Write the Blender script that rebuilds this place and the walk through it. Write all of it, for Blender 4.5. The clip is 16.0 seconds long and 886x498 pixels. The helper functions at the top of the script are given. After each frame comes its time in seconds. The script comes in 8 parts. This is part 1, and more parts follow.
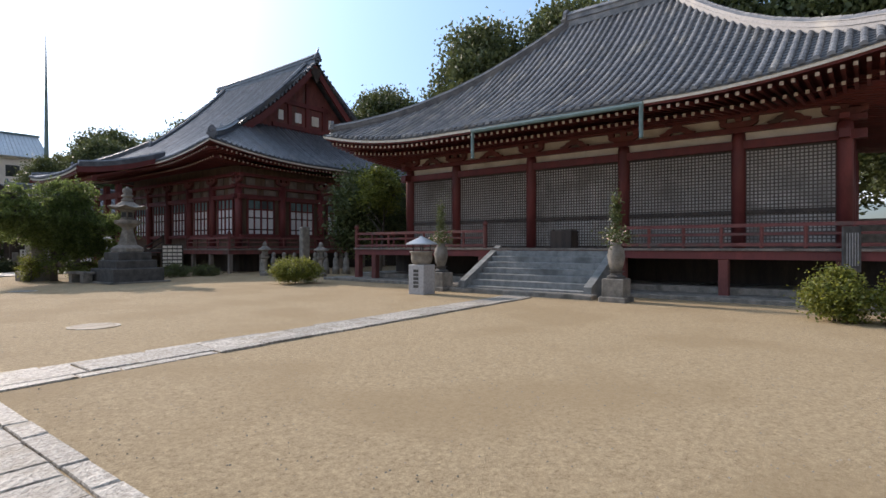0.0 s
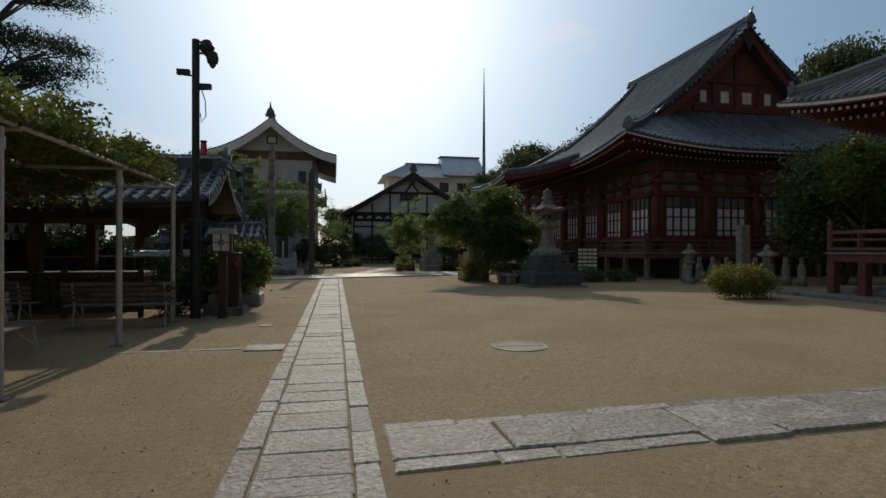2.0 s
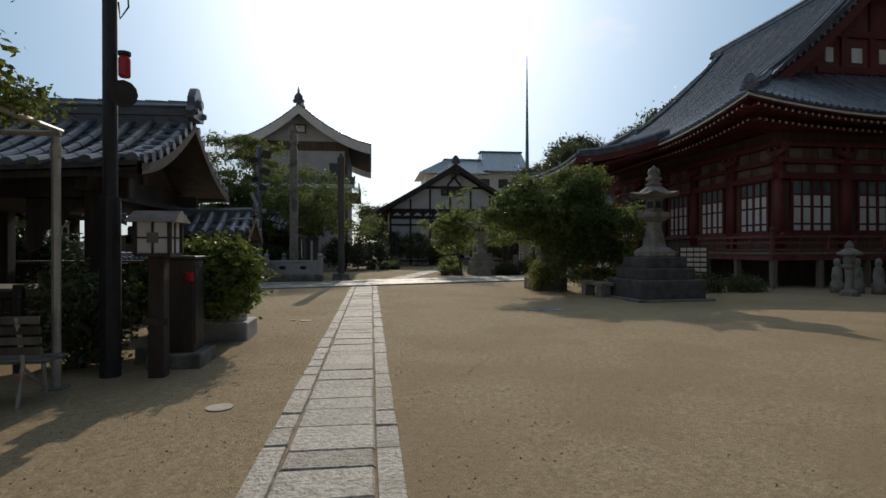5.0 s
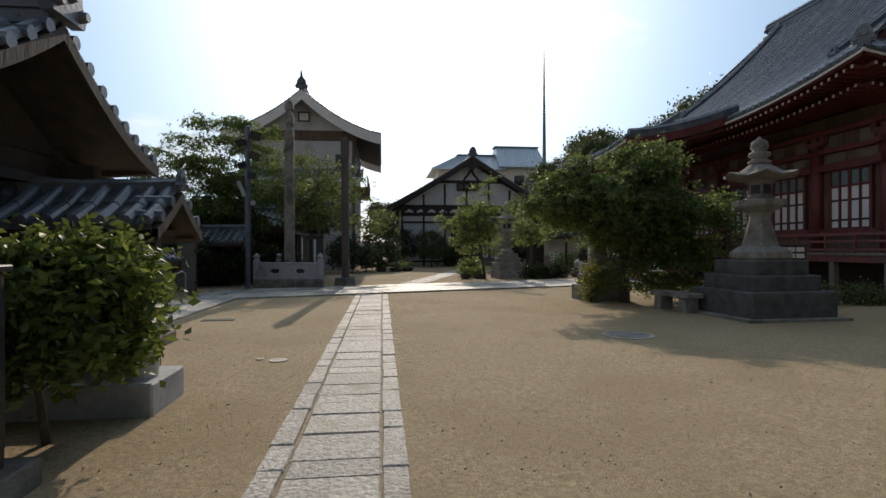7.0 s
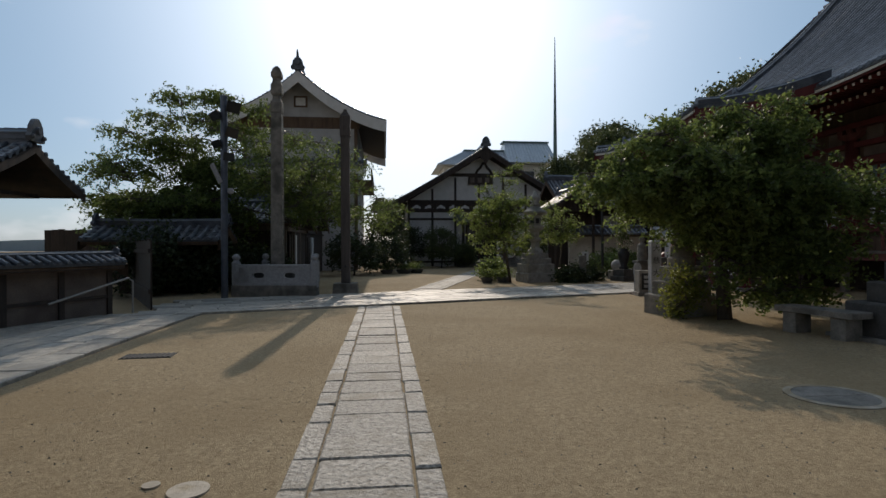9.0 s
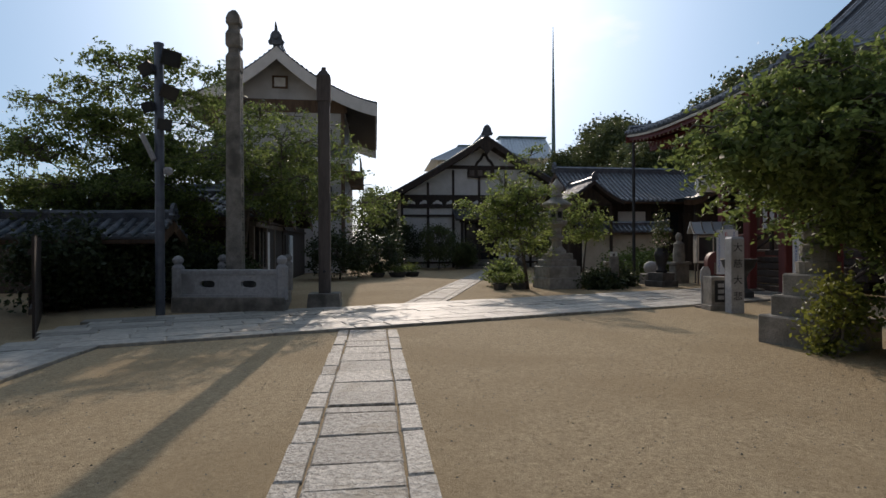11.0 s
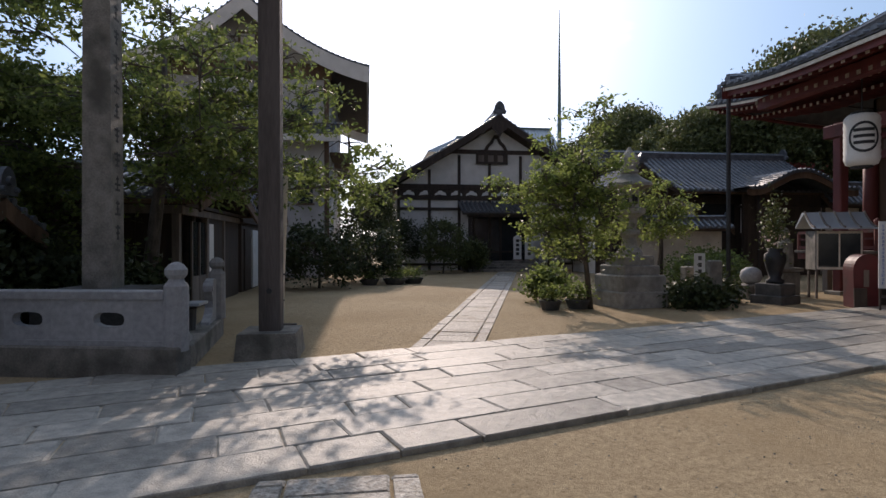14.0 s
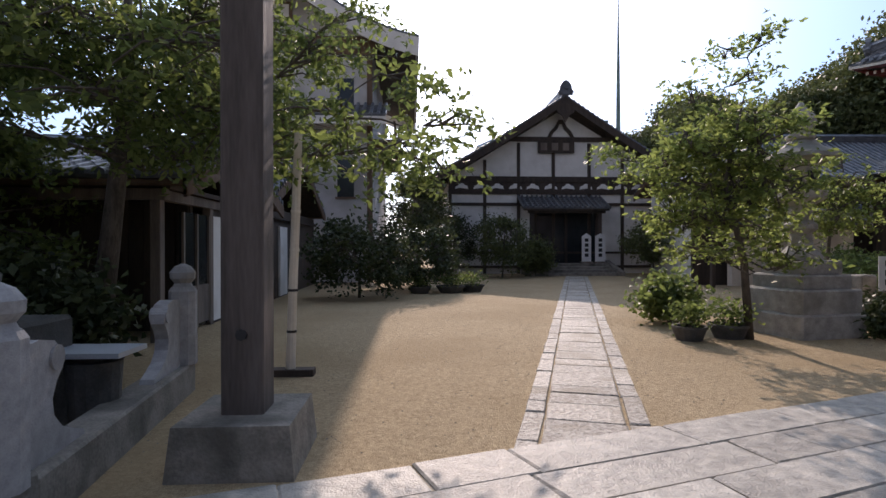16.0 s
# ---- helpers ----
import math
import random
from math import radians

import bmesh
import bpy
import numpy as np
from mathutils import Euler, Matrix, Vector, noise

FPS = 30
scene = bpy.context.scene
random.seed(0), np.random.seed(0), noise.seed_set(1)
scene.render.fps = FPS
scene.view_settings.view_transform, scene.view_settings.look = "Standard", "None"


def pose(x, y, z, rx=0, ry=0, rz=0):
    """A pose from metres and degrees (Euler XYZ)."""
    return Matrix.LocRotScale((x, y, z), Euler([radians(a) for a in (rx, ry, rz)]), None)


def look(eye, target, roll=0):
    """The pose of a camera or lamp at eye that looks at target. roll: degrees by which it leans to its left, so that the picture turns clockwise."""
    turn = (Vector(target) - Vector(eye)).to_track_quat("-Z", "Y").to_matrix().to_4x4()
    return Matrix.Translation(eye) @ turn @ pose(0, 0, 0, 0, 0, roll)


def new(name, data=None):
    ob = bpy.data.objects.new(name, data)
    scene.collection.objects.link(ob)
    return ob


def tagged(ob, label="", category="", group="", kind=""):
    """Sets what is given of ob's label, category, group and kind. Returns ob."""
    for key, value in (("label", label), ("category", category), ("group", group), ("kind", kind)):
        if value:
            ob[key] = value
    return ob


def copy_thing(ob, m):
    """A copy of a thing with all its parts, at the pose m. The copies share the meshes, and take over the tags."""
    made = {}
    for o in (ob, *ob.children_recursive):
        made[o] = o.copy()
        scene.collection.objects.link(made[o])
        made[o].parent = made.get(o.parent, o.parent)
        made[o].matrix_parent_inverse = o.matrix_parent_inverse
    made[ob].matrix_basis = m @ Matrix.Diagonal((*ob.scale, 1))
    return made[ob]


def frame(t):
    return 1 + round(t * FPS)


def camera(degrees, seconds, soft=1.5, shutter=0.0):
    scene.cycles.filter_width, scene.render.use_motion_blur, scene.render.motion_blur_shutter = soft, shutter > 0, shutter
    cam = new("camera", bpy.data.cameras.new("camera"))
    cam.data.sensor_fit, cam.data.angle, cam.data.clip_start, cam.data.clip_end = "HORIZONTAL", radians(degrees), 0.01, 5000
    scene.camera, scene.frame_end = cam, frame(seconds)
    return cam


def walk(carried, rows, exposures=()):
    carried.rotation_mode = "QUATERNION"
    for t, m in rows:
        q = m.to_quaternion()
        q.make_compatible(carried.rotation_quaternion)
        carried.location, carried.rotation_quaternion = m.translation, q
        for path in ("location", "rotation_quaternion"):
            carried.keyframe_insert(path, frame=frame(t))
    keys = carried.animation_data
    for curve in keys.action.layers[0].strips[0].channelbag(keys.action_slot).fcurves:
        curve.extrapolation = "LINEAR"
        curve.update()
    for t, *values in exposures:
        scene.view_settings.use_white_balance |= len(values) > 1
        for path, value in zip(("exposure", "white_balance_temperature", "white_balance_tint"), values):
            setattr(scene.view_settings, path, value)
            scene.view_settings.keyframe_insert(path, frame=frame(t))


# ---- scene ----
cam = camera(78.5, 16.0)
METRES, EYE, TILT, LEAN, TURN = 31.9, 1.5, -0.22, -0.26, -51.77
ROWS = [
    (0.0, 0.0, 0.0, 0.0, -0.0, -0.11, 0.34),
    (0.5, -0.0069, 0.0325, 0.0006, 8.74, -0.07, 0.34),
    (1.0, -0.0236, 0.0563, -0.0001, 23.14, 0.27, 0.04),
    (1.5, -0.0434, 0.0751, 0.0006, 38.2, 0.34, -0.09),
    (2.0, -0.0621, 0.094, 0.0009, 40.54, 0.32, -0.01),
    (2.5, -0.0826, 0.1136, 0.0016, 41.89, 0.27, 0.09),
    (3.0, -0.1068, 0.1332, 0.0009, 44.24, 0.32, -0.02),
    (3.5, -0.1316, 0.1488, 0.0017, 45.14, 0.34, -0.12),
    (4.0, -0.1559, 0.1673, 0.002, 45.62, 0.36, -0.05),
    (4.5, -0.1771, 0.1873, 0.0015, 44.21, 0.36, 0.14),
    (7.0, -0.3008, 0.2872, 0.0029, 45.34, 0.29, 0.14),
    (7.5, -0.3266, 0.3056, 0.0025, 45.76, 0.34, 0.06),
    (8.0, -0.3546, 0.3224, 0.0029, 45.98, 0.35, -0.03),
    (8.5, -0.3804, 0.3416, 0.004, 46.04, 0.31, 0.08),
    (9.0, -0.4046, 0.3612, 0.0029, 45.61, 0.24, 0.24),
    (11.5, -0.5318, 0.4613, 0.0038, 44.05, 0.19, 0.22),
    (12.0, -0.559, 0.4802, 0.0049, 43.44, 0.19, 0.17),
    (12.5, -0.5843, 0.5, 0.0043, 44.13, 0.17, 0.1),
    (13.0, -0.6098, 0.5202, 0.005, 44.96, 0.11, 0.08),
    (13.5, -0.6356, 0.5426, 0.0056, 44.46, 0.11, 0.08),
    (14.0, -0.6592, 0.5638, 0.0053, 43.83, 0.06, 0.12),
    (14.5, -0.6848, 0.5814, 0.0063, 44.16, 0.06, 0.13),
    (15.0, -0.7104, 0.5959, 0.0055, 47.35, 0.1, 0.0),
    (15.5, -0.7367, 0.6135, 0.0064, 50.31, 0.07, 0.01),
    (16.0, -0.7578, 0.6351, 0.0059, 48.54, 0.1, 0.06),
]
EXPOSURES = [(0.0, -0.03, 6250, 18), (0.6, -0.42, 6250, 15), (1.2, -1.05, 6500, 13), (2.5, -1.42, 6450, 11), (4.7, -1.2, 6450, 11), (7.0, -0.78, 6450, 13), (9.0, -1.2, 6400, 13), (11.3, -0.85, 6400, 17), (12.5, -0.7, 6450, 21), (14.5, -0.48, 6400, 22), (16.0, -0.12, 6350, 25)]
walk(cam, [(t, pose(0, 0, EYE, TILT, LEAN, TURN) @ pose(METRES * x, METRES * y, METRES * z, 90 + pitch, roll, yaw)) for t, x, y, z, yaw, pitch, roll in ROWS], EXPOSURES)

# ---- world and sun ----
SUN_UP, SUN_AZ = 27.5, 2.6     # degrees above the horizon; from +y towards +x
world = bpy.data.worlds.new("sky")
scene.world = world
world.use_nodes = True
wn, wl = world.node_tree.nodes, world.node_tree.links
wn.clear()
sky = wn.new("ShaderNodeTexSky")
sky.sky_type, sky.sun_disc = "NISHITA", False
sky.sun_elevation, sky.sun_rotation = radians(SUN_UP), radians(SUN_AZ)
sky.air_density, sky.dust_density, sky.ozone_density = 1.0, 0.7, 2.0
geo = wn.new("ShaderNodeTexCoord")
mapw = wn.new("ShaderNodeMapping")
mapw.inputs["Scale"].default_value = (1.0, 1.0, 2.6)
cl = wn.new("ShaderNodeTexNoise")
cl.inputs["Scale"].default_value, cl.inputs["Detail"].default_value, cl.inputs["Roughness"].default_value = 2.3, 7.0, 0.55
ramp = wn.new("ShaderNodeValToRGB")
ramp.color_ramp.elements[0].position, ramp.color_ramp.elements[1].position = 0.54, 0.66
mixw = wn.new("ShaderNodeMixRGB")
mixw.blend_type = "LIGHTEN"      # clouds only brighten the sky
mixw.inputs[2].default_value = (25.0, 25.3, 25.6, 1)
bgw = wn.new("ShaderNodeBackground")
bgw.inputs["Strength"].default_value = 0.078
outw = wn.new("ShaderNodeOutputWorld")
wl.new(geo.outputs["Generated"], mapw.inputs["Vector"])
wl.new(mapw.outputs["Vector"], cl.inputs["Vector"])
wl.new(cl.outputs["Fac"], ramp.inputs["Fac"])
wl.new(ramp.outputs["Color"], mixw.inputs[0])
sund = wn.new("ShaderNodeVectorMath")
sund.operation = "DOT_PRODUCT"
sund.inputs[1].default_value = (math.sin(radians(SUN_AZ)) * math.cos(radians(SUN_UP)), math.cos(radians(SUN_AZ)) * math.cos(radians(SUN_UP)), math.sin(radians(SUN_UP)))
thin = wn.new("ShaderNodeMixRGB")      # thin haze dims the clear sky
thin.blend_type = "MULTIPLY"
thin.inputs[0].default_value = 1.0
thin.inputs[2].default_value = (0.9, 0.9, 0.9, 1)
wl.new(sky.outputs["Color"], thin.inputs[1])
lobe_from = thin.outputs["Color"]
wl.new(geo.outputs["Generated"], sund.inputs[0])
for sharp, tone in ((0.75, (6.0, 9.6, 12.9, 1)), (14.0, (23.0, 22.6, 21.6, 1))):      # hazy bright sky round the sun: a wide and a narrow glow
    halo = wn.new("ShaderNodeMath")
    halo.operation, halo.use_clamp = "POWER", True
    halo.inputs[1].default_value = sharp
    pos = wn.new("ShaderNodeMath")
    pos.operation = "MAXIMUM"
    pos.inputs[1].default_value = 0.0
    hmul = wn.new("ShaderNodeMixRGB")
    hmul.blend_type = "ADD"
    hmul.inputs[2].default_value = tone
    wl.new(sund.outputs["Value"], pos.inputs[0])
    wl.new(pos.outputs[0], halo.inputs[0])
    wl.new(halo.outputs[0], hmul.inputs[0])
    wl.new(lobe_from, hmul.inputs[1])
    lobe_from = hmul.outputs["Color"]
wl.new(lobe_from, mixw.inputs[1])
wl.new(mixw.outputs["Color"], bgw.inputs["Color"])
wl.new(bgw.outputs["Background"], outw.inputs["Surface"])
sun_data = bpy.data.lights.new("sun", "SUN")
sun_data.energy, sun_data.angle, sun_data.color = 4.6, radians(0.6), (1.0, 0.87, 0.70)
sun_ob = new("sun", sun_data)
sd = Vector((math.sin(radians(SUN_AZ)) * math.cos(radians(SUN_UP)), math.cos(radians(SUN_AZ)) * math.cos(radians(SUN_UP)), math.sin(radians(SUN_UP))))
sun_ob.matrix_world = look(sd * 100, (0, 0, 0))


# ---- materials ----
def material(name, a, b, rough=0.8, scale=6.0, bump=0.15, metal=0.0, stain=None, stain_scale=0.6, fine=60.0, vary=0.12, stain_at=0.55, stretch=(1, 1, 1), spec=0.5, clear=0.0, detail=6, gritty=0.5, stain_most=1.0):
    """A surface in two tones at two scales, with fine relief, a stain of its own shape and a little difference from piece to piece."""
    m = bpy.data.materials.new(name)
    m.use_nodes = True
    n, l = m.node_tree.nodes, m.node_tree.links
    p = n["Principled BSDF"]
    co, mp = n.new("ShaderNodeTexCoord"), n.new("ShaderNodeMapping")
    mp.inputs["Scale"].default_value = stretch
    info = n.new("ShaderNodeObjectInfo")
    off = n.new("ShaderNodeVectorMath")
    off.operation = "ADD"
    sep = n.new("ShaderNodeCombineXYZ")
    mul = n.new("ShaderNodeMath")
    mul.operation = "MULTIPLY"
    mul.inputs[1].default_value = 37.0
    l.new(info.outputs["Random"], mul.inputs[0])
    l.new(mul.outputs[0], sep.inputs[0])
    l.new(mul.outputs[0], sep.inputs[2])
    l.new(co.outputs["Object"], mp.inputs["Vector"])
    l.new(mp.outputs["Vector"], off.inputs[0])
    l.new(sep.outputs[0], off.inputs[1])
    n1, n2, n3 = (n.new("ShaderNodeTexNoise") for _ in range(3))
    for k, sc, de in ((n1, scale, 6), (n2, fine, 3), (n3, stain_scale, 5)):
        k.inputs["Scale"].default_value, k.inputs["Detail"].default_value = sc, de
        l.new(off.outputs[0], k.inputs["Vector"])
    n1.inputs["Detail"].default_value, n1.inputs["Roughness"].default_value = detail, gritty
    r1 = n.new("ShaderNodeValToRGB")
    r1.color_ramp.elements[0].position, r1.color_ramp.elements[1].position = 0.3, 0.7
    r1.color_ramp.elements[0].color, r1.color_ramp.elements[1].color = (*a, 1), (*b, 1)
    mixn = n.new("ShaderNodeMath")
    mixn.operation = "MULTIPLY_ADD"
    mixn.inputs[1].default_value = 0.45
    l.new(n2.outputs["Fac"], mixn.inputs[0])
    sub = n.new("ShaderNodeMath")
    sub.operation = "SUBTRACT"
    l.new(n1.outputs["Fac"], sub.inputs[0])
    sub.inputs[1].default_value = 0.225
    l.new(sub.outputs[0], mixn.inputs[2])
    l.new(mixn.outputs[0], r1.inputs["Fac"])
    col = r1.outputs["Color"]
    if stain:
        r3 = n.new("ShaderNodeValToRGB")
        r3.color_ramp.elements[0].position, r3.color_ramp.elements[1].position = stain_at, stain_at + 0.15
        r3.color_ramp.elements[1].color = (stain_most, stain_most, stain_most, 1)
        l.new(n3.outputs["Fac"], r3.inputs["Fac"])
        mx = n.new("ShaderNodeMixRGB")
        l.new(r3.outputs["Color"], mx.inputs[0])
        l.new(col, mx.inputs[1])
        mx.inputs[2].default_value = (*stain, 1)
        col = mx.outputs["Color"]
    if vary:
        hs = n.new("ShaderNodeHueSaturation")
        mr = n.new("ShaderNodeMapRange")
        mr.inputs["To Min"].default_value, mr.inputs["To Max"].default_value = 1 - vary, 1 + vary
        l.new(info.outputs["Random"], mr.inputs["Value"])
        l.new(mr.outputs[0], hs.inputs["Value"])
        l.new(col, hs.inputs["Color"])
        col = hs.outputs["Color"]
    l.new(col, p.inputs["Base Color"])
    rr = n.new("ShaderNodeMapRange")
    rr.inputs["To Min"].default_value, rr.inputs["To Max"].default_value = max(rough - 0.12, 0.02), min(rough + 0.12, 1.0)
    l.new(n1.outputs["Fac"], rr.inputs["Value"])
    l.new(rr.outputs[0], p.inputs["Roughness"])
    p.inputs["Metallic"].default_value = metal
    p.inputs["Specular IOR Level"].default_value = spec
    p.inputs["Coat Weight"].default_value = clear
    if bump:
        bp = n.new("ShaderNodeBump")
        bp.inputs["Strength"].default_value, bp.inputs["Distance"].default_value = bump, 0.02
        l.new(mixn.outputs[0], bp.inputs["Height"])
        l.new(bp.outputs["Normal"], p.inputs["Normal"])
    return m


def leaf_material(name, a, b, through_light=0.45):
    """Leaves: two greens, a tone of its own for each leaf, and light that comes through."""
    m = bpy.data.materials.new(name)
    m.use_nodes = True
    n, l = m.node_tree.nodes, m.node_tree.links
    p = n["Principled BSDF"]
    g = n.new("ShaderNodeNewGeometry")
    r = n.new("ShaderNodeValToRGB")
    r.color_ramp.elements[0].color, r.color_ramp.elements[1].color = (*a, 1), (*b, 1)
    l.new(g.outputs["Random Per Island"], r.inputs["Fac"])
    l.new(r.outputs["Color"], p.inputs["Base Color"])
    p.inputs["Roughness"].default_value = 0.5
    p.inputs["Specular IOR Level"].default_value = 0.35
    tr = n.new("ShaderNodeBsdfTranslucent")
    hs = n.new("ShaderNodeHueSaturation")
    hs.inputs["Value"].default_value, hs.inputs["Saturation"].default_value, hs.inputs["Hue"].default_value = 2.3, 1.0, 0.482
    l.new(r.outputs["Color"], hs.inputs["Color"])
    l.new(hs.outputs["Color"], tr.inputs["Color"])
    mx = n.new("ShaderNodeMixShader")
    mx.inputs[0].default_value = through_light
    l.new(p.outputs[0], mx.inputs[1])
    l.new(tr.outputs[0], mx.inputs[2])
    l.new(mx.outputs[0], n["Material Output"].inputs["Surface"])
    return m


SAND = material("sand", (0.215, 0.156, 0.088), (0.575, 0.453, 0.283), 0.95, 24.0, 0.8, stain=(0.33, 0.245, 0.14), stain_scale=0.5, fine=110.0, vary=0, stain_at=0.47, spec=0.12, detail=13, gritty=0.78, stain_most=0.6)
GRANITE = material("granite", (0.19, 0.168, 0.135), (0.57, 0.525, 0.455), 0.7, 22.0, 1.0, stain=(0.25, 0.215, 0.155), stain_scale=2.4, fine=55.0, vary=0.2, stain_at=0.52, stain_most=0.8)
PAVING = material("paving_stone", (0.25, 0.235, 0.205), (0.46, 0.43, 0.37), 0.58, 9.0, 0.8, stain=(0.20, 0.19, 0.165), stain_scale=0.8, fine=70.0, vary=0.26, stain_at=0.58)
STONE = material("weathered_stone", (0.155, 0.145, 0.125), (0.30, 0.275, 0.24), 0.9, 5.0, 0.6, stain=(0.10, 0.095, 0.08), stain_scale=1.6, fine=40.0, vary=0.1)
STONE_DARK = material("dark_stone", (0.05, 0.05, 0.048), (0.115, 0.11, 0.105), 0.85, 4.0, 0.5, stain=(0.04, 0.042, 0.038), stain_scale=1.2, fine=40.0)
STONE_PALE = material("pale_granite", (0.31, 0.31, 0.315), (0.44, 0.44, 0.445), 0.7, 14.0, 0.25, stain=(0.26, 0.26, 0.25), stain_scale=1.4, fine=90.0)
TILE = material("roof_tile", (0.062, 0.074, 0.09), (0.155, 0.172, 0.20), 0.36, 3.0, 0.25, stain=(0.20, 0.19, 0.17), stain_scale=0.5, fine=25.0, vary=0.22, stain_at=0.62)
TILE_OLD = material("weathered_roof_tile", (0.10, 0.105, 0.115), (0.24, 0.235, 0.23), 0.55, 2.2, 0.35, stain=(0.31, 0.29, 0.25), stain_scale=0.7, fine=22.0, vary=0.25, stain_at=0.56)
RED = material("red_lacquered_wood", (0.10, 0.021, 0.020), (0.175, 0.038, 0.035), 0.6, 3.0, 0.2, stain=(0.13, 0.03, 0.026), stain_scale=0.9, fine=35.0, stretch=(1, 1, 0.3))
RED_OLD = material("faded_red_wood", (0.11, 0.034, 0.03), (0.20, 0.066, 0.056), 0.8, 4.0, 0.4, stain=(0.10, 0.07, 0.06), stain_scale=1.5, fine=40.0, stretch=(1, 1, 0.3))
WHITE = material("white_plaster", (0.70, 0.69, 0.66), (0.82, 0.81, 0.79), 0.9, 2.0, 0.1, stain=(0.58, 0.55, 0.50), stain_scale=0.7, fine=30.0, vary=0.03, stain_at=0.62)
CREAM = material("cream_plaster", (0.62, 0.56, 0.47), (0.76, 0.70, 0.60), 0.9, 2.0, 0.15, stain=(0.5, 0.43, 0.33), stain_scale=0.8, fine=30.0, vary=0.05)
# dark brown plaster, much darker than the cream
PLASTER_DARK = material("dark_brown_plaster", (0.14, 0.105, 0.085), (0.24, 0.19, 0.155), 0.9, 2.0, 0.2, stain=(0.10, 0.07, 0.06), stain_scale=0.8, fine=30.0, vary=0.1)
TIP = material("white_painted_wood", (0.62, 0.56, 0.46), (0.80, 0.75, 0.66), 0.8, 8.0, 0.1, vary=0.1)
RAFTER_TIP = material("muted_pale_paint", (0.34, 0.25, 0.18), (0.54, 0.43, 0.32), 0.85, 9.0, 0.1, vary=0.15)
PAGODA_STONE = material("pale_weathered_granite", (0.27, 0.25, 0.22), (0.44, 0.41, 0.365), 0.85, 7.0, 0.5, stain=(0.20, 0.19, 0.16), stain_scale=1.3, fine=45.0)
POLE_STEEL = material("blue_grey_painted_steel", (0.085, 0.10, 0.13), (0.14, 0.16, 0.20), 0.4, 5.0, 0.1, metal=0.3)
WOOD_DARK = material("dark_timber", (0.030, 0.022, 0.018), (0.075, 0.055, 0.043), 0.75, 5.0, 0.4, fine=45.0, stretch=(1, 1, 0.15))
WOOD_GREY = material("weathered_timber", (0.12, 0.10, 0.085), (0.24, 0.20, 0.17), 0.85, 5.0, 0.5, stain=(0.08, 0.065, 0.055), stain_scale=1.4, fine=50.0, stretch=(1, 1, 0.12))
WOOD_WARM = material("old_brown_timber", (0.085, 0.052, 0.033), (0.17, 0.11, 0.07), 0.75, 5.0, 0.4, fine=45.0, stretch=(1, 1, 0.15))
PAPER = material("shoji_paper", (0.66, 0.66, 0.66), (0.76, 0.76, 0.76), 0.9, 3.0, 0.03, vary=0.05)
PALE_BOARD = material("papered_backing_board", (0.62, 0.60, 0.57), (0.76, 0.74, 0.71), 0.85, 1.2, 0.1, stain=(0.40, 0.38, 0.35), stain_scale=0.8, stain_at=0.5)
BLACK = material("black_iron", (0.012, 0.012, 0.014), (0.03, 0.03, 0.033), 0.55, 8.0, 0.2)
STEEL = material("galvanised_pipe", (0.36, 0.34, 0.31), (0.52, 0.50, 0.46), 0.5, 6.0, 0.15, metal=0.4, stain=(0.28, 0.16, 0.08), stain_scale=2.2, stain_at=0.63)
COPPER = material("green_copper", (0.10, 0.16, 0.16), (0.17, 0.25, 0.25), 0.6, 6.0, 0.2, stain=(0.06, 0.07, 0.07))
GREY_PLASTER = material("grey_plaster", (0.50, 0.50, 0.50), (0.60, 0.60, 0.60), 0.9, 1.5, 0.15, stain=(0.33, 0.32, 0.30), stain_scale=0.35, fine=30.0, vary=0.03, stain_at=0.5)
BARK = material("bark", (0.06, 0.05, 0.042), (0.14, 0.12, 0.10), 0.95, 14.0, 0.8, stretch=(1, 1, 0.3))
GLASS_DARK = material("dark_window", (0.02, 0.025, 0.028), (0.035, 0.04, 0.045), 0.12, 2.0, 0.0)
METAL_ROOF = material("pale_metal_roof", (0.42, 0.47, 0.52), (0.55, 0.60, 0.64), 0.4, 2.0, 0.1, metal=0.3)
LATTICE = material("grey_lattice_wood", (0.085, 0.07, 0.06), (0.20, 0.17, 0.15), 0.8, 5.0, 0.3, fine=40.0)
# roof tile darkened: the shade between cover tiles is put into this colour
TILE_PAN = material("shaded_pan_tile", (0.06, 0.065, 0.072), (0.125, 0.13, 0.14), 0.6, 3.0, 0.3, stain=(0.13, 0.125, 0.11), stain_scale=0.6, fine=25.0, vary=0.1)
STEP_STONE = material("blue_grey_stone", (0.15, 0.16, 0.16), (0.27, 0.28, 0.275), 0.8, 5.0, 0.5, stain=(0.10, 0.105, 0.10), stain_scale=1.0, fine=40.0)
IRON_DUSTY = material("dusty_iron", (0.33, 0.275, 0.20), (0.46, 0.385, 0.285), 0.8, 10.0, 0.3)
POST_DARK = material("weathered_dark_post", (0.055, 0.045, 0.04), (0.13, 0.11, 0.10), 0.8, 5.0, 0.5, stain=(0.20, 0.18, 0.17), stain_scale=1.2, fine=50.0, stretch=(1, 1, 0.12), stain_at=0.62)
LEAF_CHERRY = leaf_material("cherry_leaf", (0.048, 0.074, 0.021), (0.13, 0.176, 0.050), 0.45)
LEAF_SHRUB = leaf_material("shrub_leaf", (0.065, 0.085, 0.016), (0.185, 0.205, 0.04), 0.35)
LEAF_GLOSSY = leaf_material("glossy_leaf", (0.046, 0.076, 0.016), (0.135, 0.18, 0.036), 0.32)
